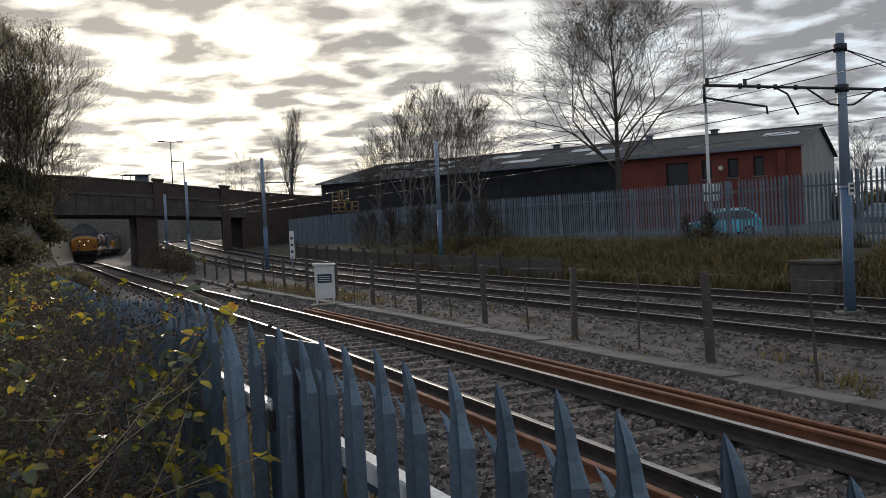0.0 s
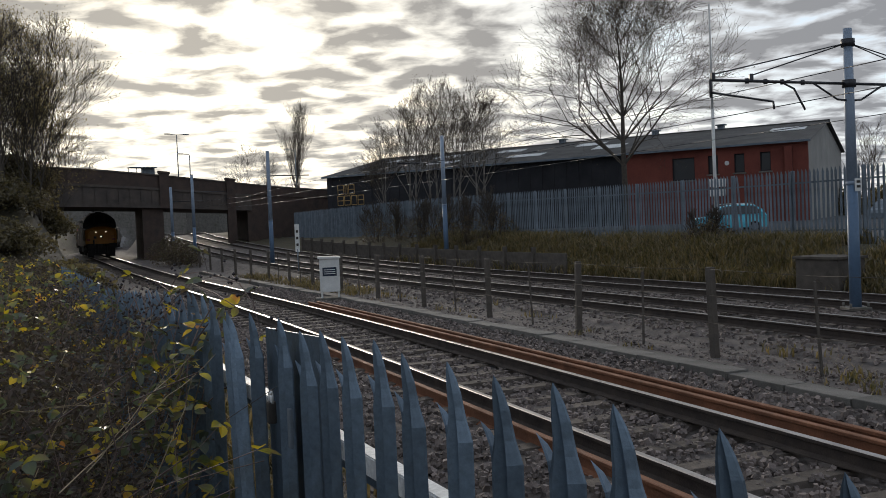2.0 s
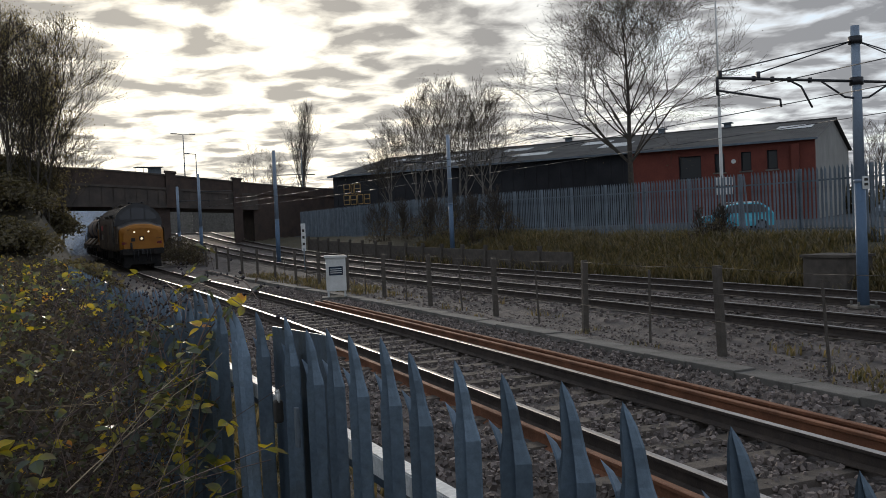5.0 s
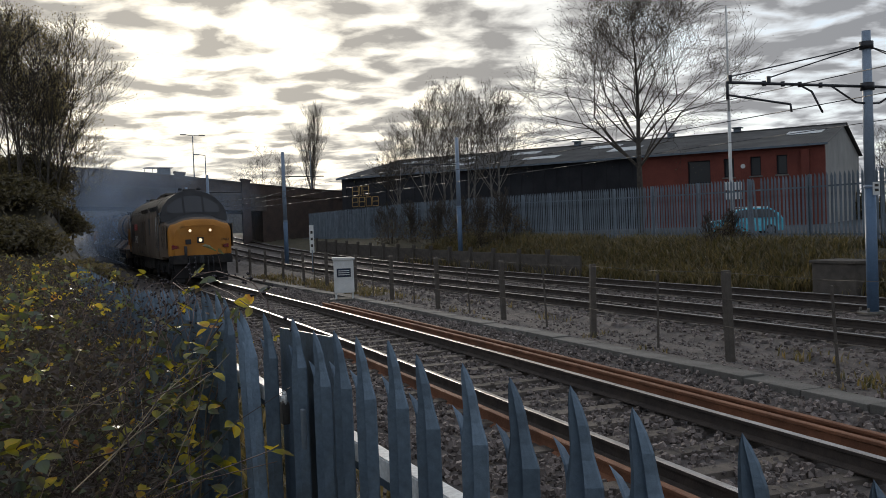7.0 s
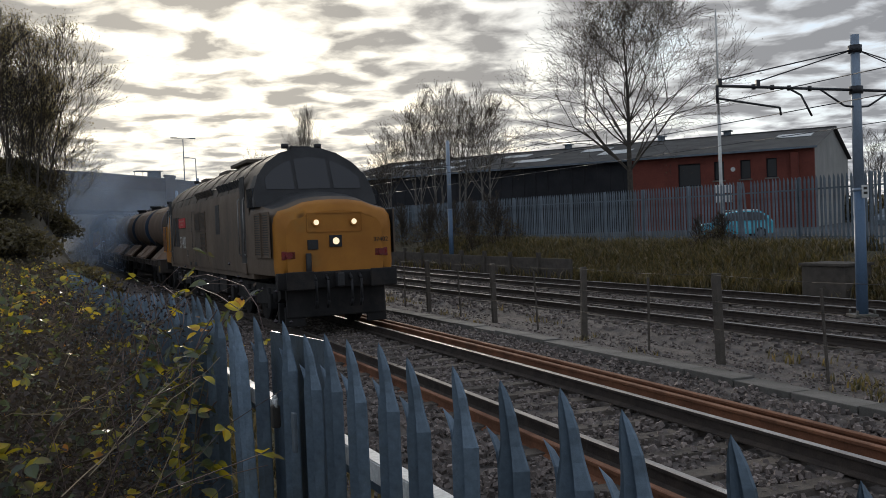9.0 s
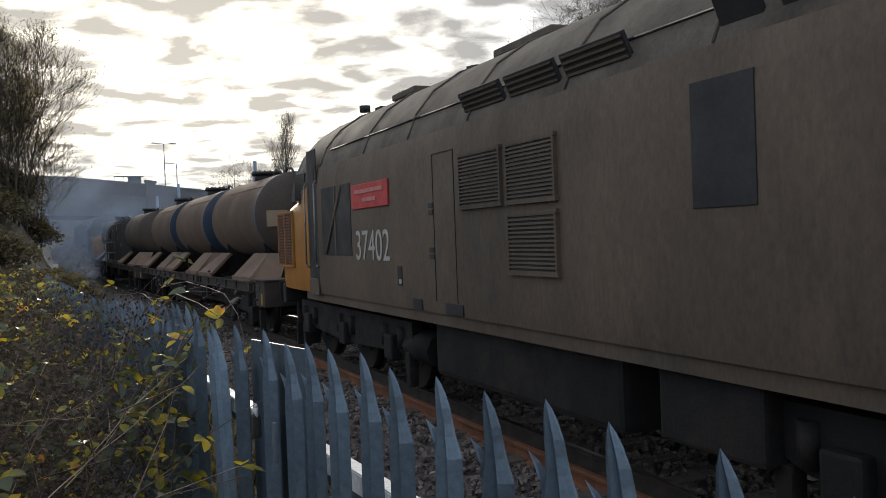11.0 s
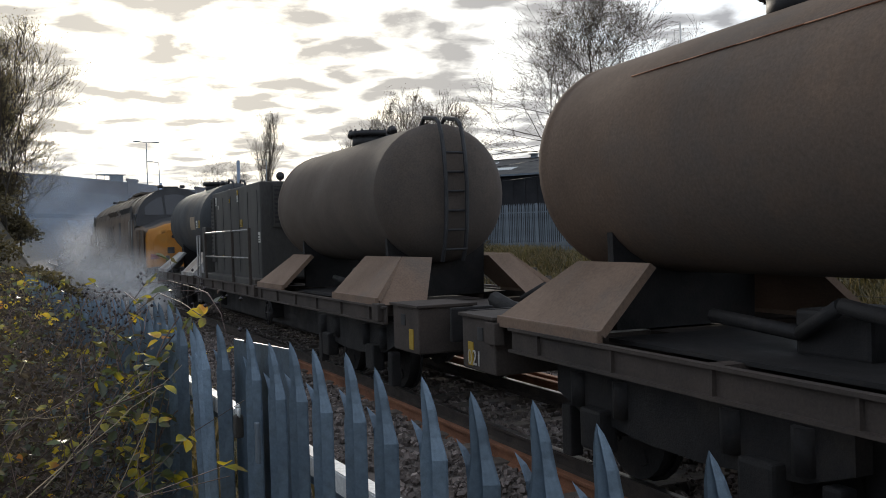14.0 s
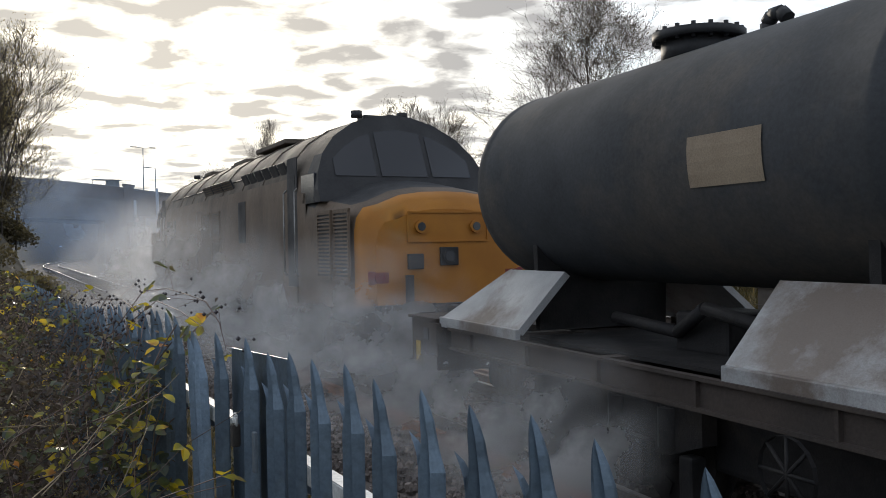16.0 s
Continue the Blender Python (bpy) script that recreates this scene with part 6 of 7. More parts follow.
def build_generator(parent, x):
    """The pump and generator container with louvres and a walkway rail."""
    bm = BM()
    box(bm, (x + 2.79, -0.05, 2.13), (4.5, 2.1, 1.84), 0.03)
    body = part("generator_container", bm, M["module"], parent, "grimy dark grey generator container")
    for k in range(6):
        bm = BM()
        box(bm, (x + 0.75 + k * 0.78, 1.004, 2.1), (0.009, 0.009, 1.6))
        part("panel_seam", bm, M["loco_black"], body)
    louvre("end_louvre", parent, -0.85, 0.75, 2.2, 2.96, x + 0.53, M["module"], 9, -1, across=True)
    for y in (1,):
        louvre("side_louvre", parent, x + 4.75, x + 5.05, 1.5, 2.92, 1.0, M["module"], 16, 1)
    for z in (1.62, 2.14):
        bm = BM()
        pipe(bm, [(x + 0.3, 1.28, z), (x + 4.55, 1.28, z)], 0.018)
        part("walkway_rail", bm, M["handrail"], parent, "worn steel walkway handrail")
    for xx in (0.3, 1.75, 4.55):
        bm = BM()
        box(bm, (x + xx, 1.28, 1.65), (0.05, 0.05, 1.05), 0.008)
        part("rail_post", bm, M["deck"], parent)
    bm = BM()
    box(bm, (x + 2.7, 1.05, 1.16), (5.2, 0.4, 0.14), 0.01)
    part("sill_beam", bm, M["module"], parent)
    bm = BM()
    box(bm, (x + 5.52, 0.95, 1.72), (0.42, 0.36, 1.15), 0.02)
    part("control_box", bm, M["module"], parent)
    bm = BM()
    pipe(bm, [(x + 5.45, 1.3, 0.55), (x + 5.45, 1.3, 2.1)], 0.02)
    pipe(bm, [(x + 5.15, 1.3, 0.55), (x + 5.15, 1.3, 2.1)], 0.02)
    for k in range(5):
        pipe(bm, [(x + 5.15, 1.3, 0.6 + k * 0.26), (x + 5.45, 1.3, 0.6 + k * 0.26)], 0.014)
    part("access_ladder", bm, M["handrail"], parent)
    for xx, z, mt, w, h in ((5.13, 2.36, "notice_yellow", 0.15, 0.17), (5.41, 2.36, "notice_white", 0.13, 0.17), (2.11, 2.30, "notice_yellow", 0.2, 0.15), (2.38, 2.81, "notice_white", 0.10, 0.13), (2.38, 2.93, "notice_yellow", 0.10, 0.1), (3.17, 2.80, "notice_yellow", 0.06, 0.08), (4.57, 2.84, "notice_white", 0.09, 0.19), (3.93, 1.61, "notice_yellow", 0.1, 0.05), (0.62, 2.0, "notice_white", 0.12, 0.2)):
        bm = BM()
        box(bm, (x + xx, 1.012 if xx < 5 else 1.31, z), (w, 0.012, h), 0.002)
        n = part("warning_notice", bm, M[mt], parent)
        bm = BM()
        for dz in (-0.3, -0.1, 0.15):
            box(bm, (x + xx, (1.012 if xx < 5 else 1.31) + 0.008, z + dz * h), (w * 0.6, 0.004, h * 0.09))
        part("print_bar", bm, M["ink"], n)
    text_mesh("module_number", "20", 0.13, Matrix.Translation((x + 4.36, 1.008, 2.70)) @ NEAR, M["number_white"], parent)
    bm = BM()
    box(bm, (x + 1.7, 0.7, 3.03), (1.1, 0.5, 0.06), 0.02)
    tube(bm, (x + 0.9, 0.5, 2.99), (x + 0.9, 0.5, 3.11), 0.02)
    bmesh.ops.create_uvsphere(bm, u_segments=12, v_segments=8, radius=0.085, matrix=Matrix.Translation((x + 0.9, 0.5, 3.17)))
    part("roof_beacon", bm, M["loco_black"], parent)


def build_wagon(name, label, modules):
    top = tagged(empty(name), label, "wagon", group="rail treatment wagons of the train")
    LEN = 20.2
    H = LEN / 2
    bm = BM()
    for y in (-1, 1):
        # channel solebar with a recessed web
        box(bm, (0, y * 1.31, 1.115), (LEN - 2.0, 0.06, 0.025))
        box(bm, (0, y * 1.31, 0.93), (LEN - 2.0, 0.06, 0.025))
        box(bm, (0, y * 1.29, 1.02), (LEN - 2.0, 0.02, 0.17))
        for k in range(17):
            box(bm, (-H + 1.5 + k * (LEN - 3) / 16, y * 1.305, 1.02), (0.025, 0.05, 0.165))
        for k in range(4):
            box(bm, (-H + 1.2 + k * 6.1, y * 1.32, 1.05), (0.2, 0.1, 0.2), 0.01)
    box(bm, (0, 0, 0.98), (LEN - 1.0, 0.7, 0.24))
    for k in range(10):
        box(bm, (-H + 1.6 + k * (LEN - 3.2) / 9, 0, 1.03), (0.14, 2.5, 0.14))
    part("underframe", bm, M["deck"], top, "rust-brown solebar and cross members")
    bm = BM()
    # long block added to shut out light under the wagon; the rest is gear
    box(bm, (0, -0.1, 0.66), (LEN - 8.6, 1.9, 0.5), 0.04)
    box(bm, (-2.6, 0.9, 0.7), (0.7, 0.4, 0.3), 0.03)
    tube(bm, (1.9, 0.8, 0.65), (2.8, 0.8, 0.65), 0.18)
    box(bm, (3.2, 1.28, 0.82), (0.5, 0.04, 0.18), 0.01)
    part("brake_gear_and_filler", bm, M["under"], top, "dark brake gear and reservoirs with an added light-blocking filler block")
    for x in (-3.9, 4.6):
        bm = BM()
        bmesh.ops.create_cone(bm, cap_ends=False, segments=16, radius1=0.2, radius2=0.2, depth=0.03, matrix=Matrix.Translation((x, 1.36, 0.72)) @ Matrix.Rotation(math.pi / 2, 4, "X"))
        for k in range(4):
            a = k * math.pi / 4
            tube(bm, (x - 0.2 * math.cos(a), 1.36, 0.72 - 0.2 * math.sin(a)), (x + 0.2 * math.cos(a), 1.36, 0.72 + 0.2 * math.sin(a)), 0.012, seg=5)
        part("handbrake_wheel", bm, M["under"], top)
    for e in (-1, 1):
        # box-shaped wagon ends with hoses and buffers
        for y in (-1, 1):
            bm = BM()
            box(bm, ((H - 0.36) * e, y * 1.0, 0.92), (0.72, 0.66, 0.5), 0.02)
            box(bm, ((H - 0.36) * e, y * 1.0, 1.18), (0.78, 0.72, 0.03), 0.006)
            eb = part("end_box", bm, M["deck"], top, "dusty box-shaped wagon end")
            bm = BM()
            box(bm, ((H - 0.42) * e, y * 1.332, 1.02), (0.12, 0.012, 0.12), 0.003)
            part("lifting_hole", bm, M["loco_black"], eb)
            bm = BM()
            box(bm, ((H - 0.2) * e, y * 1.334, 0.82), (0.11, 0.01, 0.22), 0.002)
            part("warning_notice", bm, M["notice_yellow"], eb, "yellow and white warning notice")
            bm = BM()
            tube(bm, (H * e, y * 0.87, 1.0), ((H + 0.32) * e, y * 0.87, 1.0), 0.1, seg=12)
            box(bm, ((H + 0.34) * e, y * 0.87, 1.0), (0.05, 0.5, 0.36), 0.02)
            part("buffer", bm, M["under"], top)
        bm = BM()
        box(bm, ((H - 0.4) * e, 0, 0.9), (0.9, 1.4, 0.3), 0.03)
        tube(bm, ((H - 0.2) * e, 0.3, 1.2), ((H + 0.45) * e, 0.3, 1.05), 0.09)
        pipe(bm, [((H - 0.6) * e, -0.3, 1.15), ((H - 0.1) * e, -0.3, 1.32), ((H + 0.25) * e, -0.25, 1.1), ((H + 0.4) * e, -0.2, 0.8)], 0.05, 8)
        box(bm, ((H + 0.2) * e, 0, 0.95), (0.4, 0.14, 0.2), 0.03)
        part("coupler", bm, M["under"], top)
    if modules[0] == "dust":
        text_mesh("wagon_number", "021", 0.2, Matrix.Translation((H - 0.28, 1.336, 0.78)) @ NEAR, M["number_white"], top, "white stencilled number in a frame")
    for k, kind in enumerate(modules):
        x = -H + 1.35 + k * 6.15
        if kind == "generator":
            build_generator(top, x)
        else:
            build_tank(top, x, kind, k == 0 and kind == "dust")
    sets = []
    for x in (-H + 2.9, H - 2.9):
        sets += bogie(top, x, (-0.9, 0.9), 0.42)
    return top, sets, H - 2.9, 0.42


TRAIN = [
    (build_loco("leading_locomotive", "grimy grey diesel locomotive with yellow nose and lit lamps", True), 8.85),
    (build_wagon("tank_wagon", "flat wagon carrying three dust-coated water tanks", ("dust", "dust", "dust")), 29.0),
    (build_wagon("generator_wagon", "flat wagon carrying two tanks and a generator container", ("plain", "generator", "dark")), 50.3),
    (build_loco("trailing_locomotive", "grimy grey diesel locomotive with yellow nose, wreathed in spray", False), 71.15),
]

# ---------- trees and undergrowth ----------
def stuff(name, v, f, material, parent):
    return tagged(raw(name, v, f, material, parent), kind="stuff")


def leaves(verts, faces, rnd, p, size, n, spread_r, long=1.6):
    """A spray of n small folded leaves about p."""
    for _ in range(n):
        c = p + Vector((rnd.gauss(0, spread_r), rnd.gauss(0, spread_r), rnd.gauss(0, spread_r * 0.8)))
        rot = Euler((rnd.uniform(-1.2, 1.2), rnd.uniform(-1.2, 1.2), rnd.uniform(0, 6.3))).to_matrix()
        w = size * rnd.uniform(0.6, 1.3)
        h = w * long
        k = len(verts)
        for q in ((0, -h / 2, 0), (w / 2, -h * 0.1, w * 0.15), (w * 0.3, h * 0.25, w * 0.12), (0, h / 2, -w * 0.1), (-w * 0.3, h * 0.25, w * 0.12), (-w / 2, -h * 0.1, w * 0.15)):
            verts.append(c + rot @ Vector(q))
        faces.append((k, k + 1, k + 2, k + 3))
        faces.append((k, k + 3, k + 4, k + 5))


class Skin:
    """Collects three- to six-sided tapering sticks into one mesh."""

    def __init__(self):
        self.v, self.f = [], []

    def stick(self, a, b, r1, r2, n=3):
        d = b - a
        if d.length < 1e-5:
            return
        x = d.orthogonal().normalized()
        y = d.normalized().cross(x)
        k = len(self.v)
        for p, r in ((a, r1), (b, r2)):
            for i in range(n):
                t = 2 * math.pi * i / n
                self.v.append(p + x * (r * math.cos(t)) + y * (r * math.sin(t)))
        for i in range(n):
            j = (i + 1) % n
            self.f.append((k + i, k + j, k + n + j, k + n + i))


def grow(wood, twigs, tips, rnd, p, way, length, r, depth, spread_a, up, seg=3):
    """One limb that bends as it grows and forks into thinner ones."""
    n = seg
    q = p.copy()
    d = way.copy()
    for i in range(n):
        d = (d + Vector((rnd.gauss(0, 0.10), rnd.gauss(0, 0.10), rnd.gauss(0, 0.06) + up * 0.06))).normalized()
        e = q + d * (length / n)
        ra, rb = r * (1 - 0.35 * i / n), r * (1 - 0.35 * (i + 1) / n)
        (wood if ra > 0.02 else twigs).stick(q, e, max(ra, 0.0075), max(rb, 0.006), 6 if ra > 0.08 else 4 if ra > 0.02 else 3)
        q = e
        if depth > 0 and (i > 0 or depth < 3):
            for _ in range(1 if i < n - 1 else 2):
                ax = Vector((rnd.gauss(0, 1), rnd.gauss(0, 1), rnd.gauss(0, 0.5)))
                side = (ax - d * ax.dot(d)).normalized()
                nd = (d * math.cos(spread_a) + side * math.sin(spread_a) + Vector((0, 0, up * 0.15))).normalized()
                grow(wood, twigs, tips, rnd, q, nd, length * rnd.uniform(0.55, 0.8), rb * rnd.uniform(0.5, 0.72), depth - 1, spread_a * rnd.uniform(0.85, 1.15), up, seg)
    if depth <= 1:
        tips.append(q)


def build_tree(name, label, p, height, trunks, seed, spread_a=0.55, up=0.5, depth=5, r=0.2, lean=0.15, bark="bark", leaf=0, leaf_size=0.07, leaf_mat="treeleaf", first=0.3):
    rnd = random.Random(seed)
    t = tagged(empty(name, Matrix.Translation(p)), label, "tree")
    twigs, tips = Skin(), []
    for k in range(trunks):
        wood = Skin()
        way = Vector((rnd.gauss(0, lean), rnd.gauss(0, lean), 1)).normalized()
        q = Vector((rnd.gauss(0, 0.3 * (trunks > 1)), rnd.gauss(0, 0.3 * (trunks > 1)), -0.2))
        h = height * rnd.uniform(0.85, 1.0)
        # leader with limbs up its length
        n = 9
        d = way
        rr = r * (1.0 if trunks == 1 else rnd.uniform(0.6, 1.0))
        for i in range(n):
            d = (d + Vector((rnd.gauss(0, 0.025), rnd.gauss(0, 0.025), 0.09))).normalized()
            e = q + d * (h * 0.92 / n)
            ra, rb = rr * (1 - 0.9 * i / n), rr * (1 - 0.9 * (i + 1) / n)
            wood.stick(q, e, ra, rb, 8)
            q = e
            f = (i + 1) / n
            if f >= first and depth > 0:
                for _ in range(7 if trunks == 1 else 2):
                    a = rnd.uniform(0, 6.3)
                    side = Vector((math.cos(a), math.sin(a), 0))
                    sp = spread_a * (1.35 - 0.5 * f)
                    nd = (d * math.cos(sp) + side * math.sin(sp)).normalized()
                    grow(wood, twigs, tips, rnd, q, nd, h * 0.30 * (1.15 - 0.75 * f) * rnd.uniform(0.8, 1.15), max(rb * 0.5, 0.015), depth - 2, spread_a, up)
        raw("trunk", wood.v, wood.f, M[bark], t)
    if twigs.v:
        stuff("crown", twigs.v, twigs.f, M["twig"], t)
    if leaf:
        v, f = [], []
        for q in tips:
            leaves(v, f, rnd, q, leaf_size, leaf, 0.22)
        stuff("foliage", v, f, M[leaf_mat], t)
    return t


def build_trees():
    build_tree("bare_tree", "tall bare tree with fine twigs behind the fence", (10.7, 54.5, 0.9), 14.4, 1, 36, 0.70, 0.5, 6, 0.22, 0.0, first=0.26, leaf=1, leaf_size=0.055, leaf_mat="dry_leaf")
    for i, (x, y, h) in enumerate(((-2.6, 64.0, 9.4), (-0.8, 63.0, 10.0), (0.6, 62.0, 9.6), (2.2, 60.0, 9.0), (-4.6, 66, 7.5))):
        build_tree("birch_tree", "slender bare birch with pale stems by the fence", (x, y, 1.1), h, 2, 40 + i, 0.45, 0.6, 5, 0.12, 0.06, "birch", first=0.3, leaf=1, leaf_size=0.05, leaf_mat="dry_leaf")
    build_tree("poplar_tree", "narrow upright bare poplar beyond the bridge", (-22.5, 135.0, 3.0), 16.5, 3, 51, 0.22, 0.9, 5, 0.2, 0.03, first=0.2)
    build_tree("bare_tree", "small rounded bare tree beyond the bridge", (-33.0, 150.0, 4.0), 11.0, 2, 52, 0.6, 0.4, 5, 0.16, 0.08, first=0.3)
    build_tree("bare_tree", "small rounded bare tree beyond the bridge", (-29.0, 152.0, 4.0), 10.0, 2, 53, 0.6, 0.4, 5, 0.16, 0.08, first=0.3)
    # thicket on the bank left of the line
    for i, (x, y, z, h) in enumerate(((51, -4.6, 0, 6.6), (53, -5.6, 0, 7.4), (48, -5.8, 0, 8.6), (50, -6.8, 0, 8.4), (47, -7.0, 0, 8.8))):
        build_tree("hawthorn_tree", "dense many-stemmed thorn tree with few dry leaves", along(x, y, ground_z(x, y) - 0.3), h, 3, 60 + i, 0.42, 0.6, 5, 0.075, 0.13, first=0.2, leaf=2, leaf_size=0.05)
    for i, (x, y) in enumerate(((42, 92), (46, 90), (50, 94), (38, 95), (54, 96), (60, 100))):
        build_tree("bare_tree", "bare tree beyond the yard", (x, y, 0.9), 8.5 + i % 3, 2, 70 + i, 0.5, 0.5, 5, 0.15, 0.08, first=0.25)


def bush(name, label, p, size, seed, n, leaf_size=0.1, leaf_mat="ivy", category="bush"):
    """A loose heap of leaf sprays on thin stems, uneven in outline."""
    rnd = random.Random(seed)
    t = tagged(empty(name, Matrix.Translation(p)), label, category)
    v, f = [], []
    sk = Skin()
    for _ in range(n):
        a = rnd.uniform(0, 6.3)
        u = rnd.random() ** 0.5
        zz = rnd.random() ** 0.7
        k = 1 - 0.55 * zz * zz
        q = Vector((math.cos(a) * u * size[0] * k, math.sin(a) * u * size[1] * k, zz * size[2] * (1 - 0.35 * u * u)))
        q += Vector((noise.noise(q * 0.9 + Vector(p)), noise.noise(q * 0.9 + Vector((9, 0, 0))), noise.noise(q * 0.9))) * 0.35 * size[2] * 0.5
        leaves(v, f, rnd, q, leaf_size, 7, leaf_size * 1.6)
        if rnd.random() < 0.25:
            sk.stick(Vector((q.x * 0.5, q.y * 0.5, 0)), q + Vector((0, 0, 0.2)), 0.015, 0.006)
    stuff("stem_tangle", sk.v, sk.f, M["twig"], t)
    stuff("foliage", v, f, M[leaf_mat], t)
    return t


def build_bushes():
    # dark undergrowth below the thicket, on the bank left of the bridge
    for i, (s, o, sx, h, n) in enumerate(((58, -6.2, 2.2, 1.7, 900), (64, -6.6, 2.4, 2.0, 1100), (52, -6.5, 2.4, 1.6, 1000), (46, -7.0, 2.4, 1.4, 900), (69, -6.6, 2.2, 2.2, 1000), (40, -7.0, 2.4, 1.3, 800), (34, -7.0, 2.6, 1.2, 700), (47, -9.5, 2.8, 1.3, 900), (56, -9, 3.0, 1.6, 1000), (62, -9, 3.0, 2.0, 1000), (60, -4.8, 1.4, 1.4, 500), (66, -4.8, 1.4, 1.6, 500), (52, -4.9, 1.5, 1.2, 450), (30, -4.6, 1.5, 1.0, 500), (36, -4.6, 1.5, 0.9, 500))):
        p = along(s, o, ground_z(s, o) - 0.2)
        bush("undergrowth_bush", "dark tangled evergreen undergrowth on the bank", p, (sx, sx, h), 80 + i, n, 0.11, "ivy")
    bush("lineside_bush", "dark low bush between railway and tramway", along(62, 3.2, 0), (1.9, 1.9, 1.25), 95, 380, 0.07, "dry_leaf")
    bush("lineside_bush", "dark low bush between railway and tramway", along(67, 3.6, 0.2), (2.1, 2.1, 1.7), 96, 420, 0.07, "dry_leaf")
    for i, (s, o) in enumerate(((42, 14.8), (45, 15.0), (48, 14.6), (52, 15.0), (25.5, 15.9), (40, 15.4), (55, 14.6))):
        bush("bank_bush", "dark bare shrub against the palisade fence", along(s, o, ground_z(s, o)), (1.4, 1.1, 1.5 if s > 30 else 0.8), 100 + i, 110, 0.06, "dry_leaf")
        build_tree("bank_sapling", "thin bare sapling on the bank by the fence", along(s + 0.6, o, ground_z(s, o)), 2.6 if s > 30 else 1.4, 3, 130 + i, 0.4, 0.6, 4, 0.025, 0.15, first=0.15)
    for i in range(6):
        bush("yard_hedge", "dark hedge beyond the yard", (34 + i * 4.0, 78 + i * 1.0, 0.8), (2.6, 1.6, 2.6), 110 + i, 300, 0.2, "ivy", "hedge")


def build_grass():
    rnd = random.Random(15)
    v, f = [], []

    def tuft(p, h, n, spread_r):
        for _ in range(n):
            b = p + Vector((rnd.gauss(0, spread_r), rnd.gauss(0, spread_r), 0))
            a = rnd.uniform(0, 6.3)
            l = h * rnd.uniform(0.5, 1.2)
            w = 0.012 + h * 0.018
            d = Vector((math.cos(a), math.sin(a), 0))
            e = Vector((-d.y, d.x, 0)) * w
            k = len(v)
            v.extend((b - e, b + e, b + d * l * 0.18 + Vector((0, 0, l * 0.6)) + e * 0.7, b + d * l * 0.18 + Vector((0, 0, l * 0.6)) - e * 0.7, b + d * l * 0.55 + Vector((0, 0, l * 0.9))))
            f.append((k, k + 1, k + 2, k + 3))
            f.append((k + 3, k + 2, k + 4))

    for _ in range(7600):
        s = rnd.uniform(9, 48)
        o = rnd.uniform(12.7, 16.9)
        if noise.noise(Vector((s * 0.35, o * 0.5, 1.3))) < -0.42:
            continue
        tuft(along(s, o, ground_z(s, o) - 0.03), rnd.uniform(0.3, 0.6), 9, 0.12)
    for _ in range(260):
        s = rnd.uniform(0, 16)
        o = rnd.uniform(-4.1, -2.8)
        tuft(along(s, o, ground_z(s, o) - 0.02), rnd.uniform(0.15, 0.4), 14, 0.06)
    for _ in range(240):
        s = rnd.uniform(2, 40)
        o = rnd.uniform(3.7, 5.3)
        if noise.noise(Vector((s * 0.4, o, 5))) < 0.05:
            continue
        tuft(along(s, o, ground_z(s, o) - 0.02), rnd.uniform(0.08, 0.25), 8, 0.08)
    for _ in range(220):
        s = rnd.uniform(28, 46)
        tuft(along(s, rnd.uniform(3.6, 5.0), -0.25), rnd.uniform(0.12, 0.3), 8, 0.12)
    tagged(raw("rough_grass", v, f, M["blade"]), "rough sere grass on the bank and verges", "grass", kind="stuff")


def fence_point(d, aside, z):
    """A point d metres along the near fence and so far to its outer side."""
    return fence_pose(d / FENCE_STEP, aside, z).translation


def aside_of(p):
    return (p.x - FENCE_X) * -math.cos(FENCE_TURN) + (p.y - FENCE_Y) * math.sin(FENCE_TURN)


def leaflet(v, f, m, w, h):
    """One pointed oval leaf, folded along its midrib and drooping at the tip."""
    k = len(v)
    for x, y, z in ((0, 0, 0), (0.34, 0.16, 0.10), (0.50, 0.42, 0.13), (0.36, 0.74, 0.05), (0, 1.0, -0.16), (-0.36, 0.74, 0.05), (-0.50, 0.42, 0.13), (-0.34, 0.16, 0.10)):
        v.append(m @ Vector((x * w, y * h, z * w)))
    f.append((k, k + 1, k + 2, k + 3, k + 4))
    f.append((k, k + 4, k + 5, k + 6, k + 7))


def trefoil(v, f, rnd, p, size, lift=0.9):
    """A bramble leaf: three leaflets spread from the end of one stalk."""
    m = Matrix.Translation(p) @ Matrix.Rotation(rnd.uniform(0, 6.3), 4, "Z") @ Euler((rnd.gauss(0, lift * 0.6), rnd.gauss(0, lift * 0.5), 0)).to_matrix().to_4x4()
    for a in (0.0, 1.25, -1.25)[:rnd.choice((2, 3, 3, 3))]:
        l = size * rnd.uniform(0.8, 1.2) * (1.15 if a == 0 else 0.9)
        turn = Matrix.Rotation(a + rnd.uniform(-0.2, 0.2), 4, "Z") @ Matrix.Rotation(rnd.uniform(-0.5, 0.35), 4, "X")
        leaflet(v, f, m @ turn @ Matrix.Translation((0, size * 0.15, 0)), l * 0.78, l)


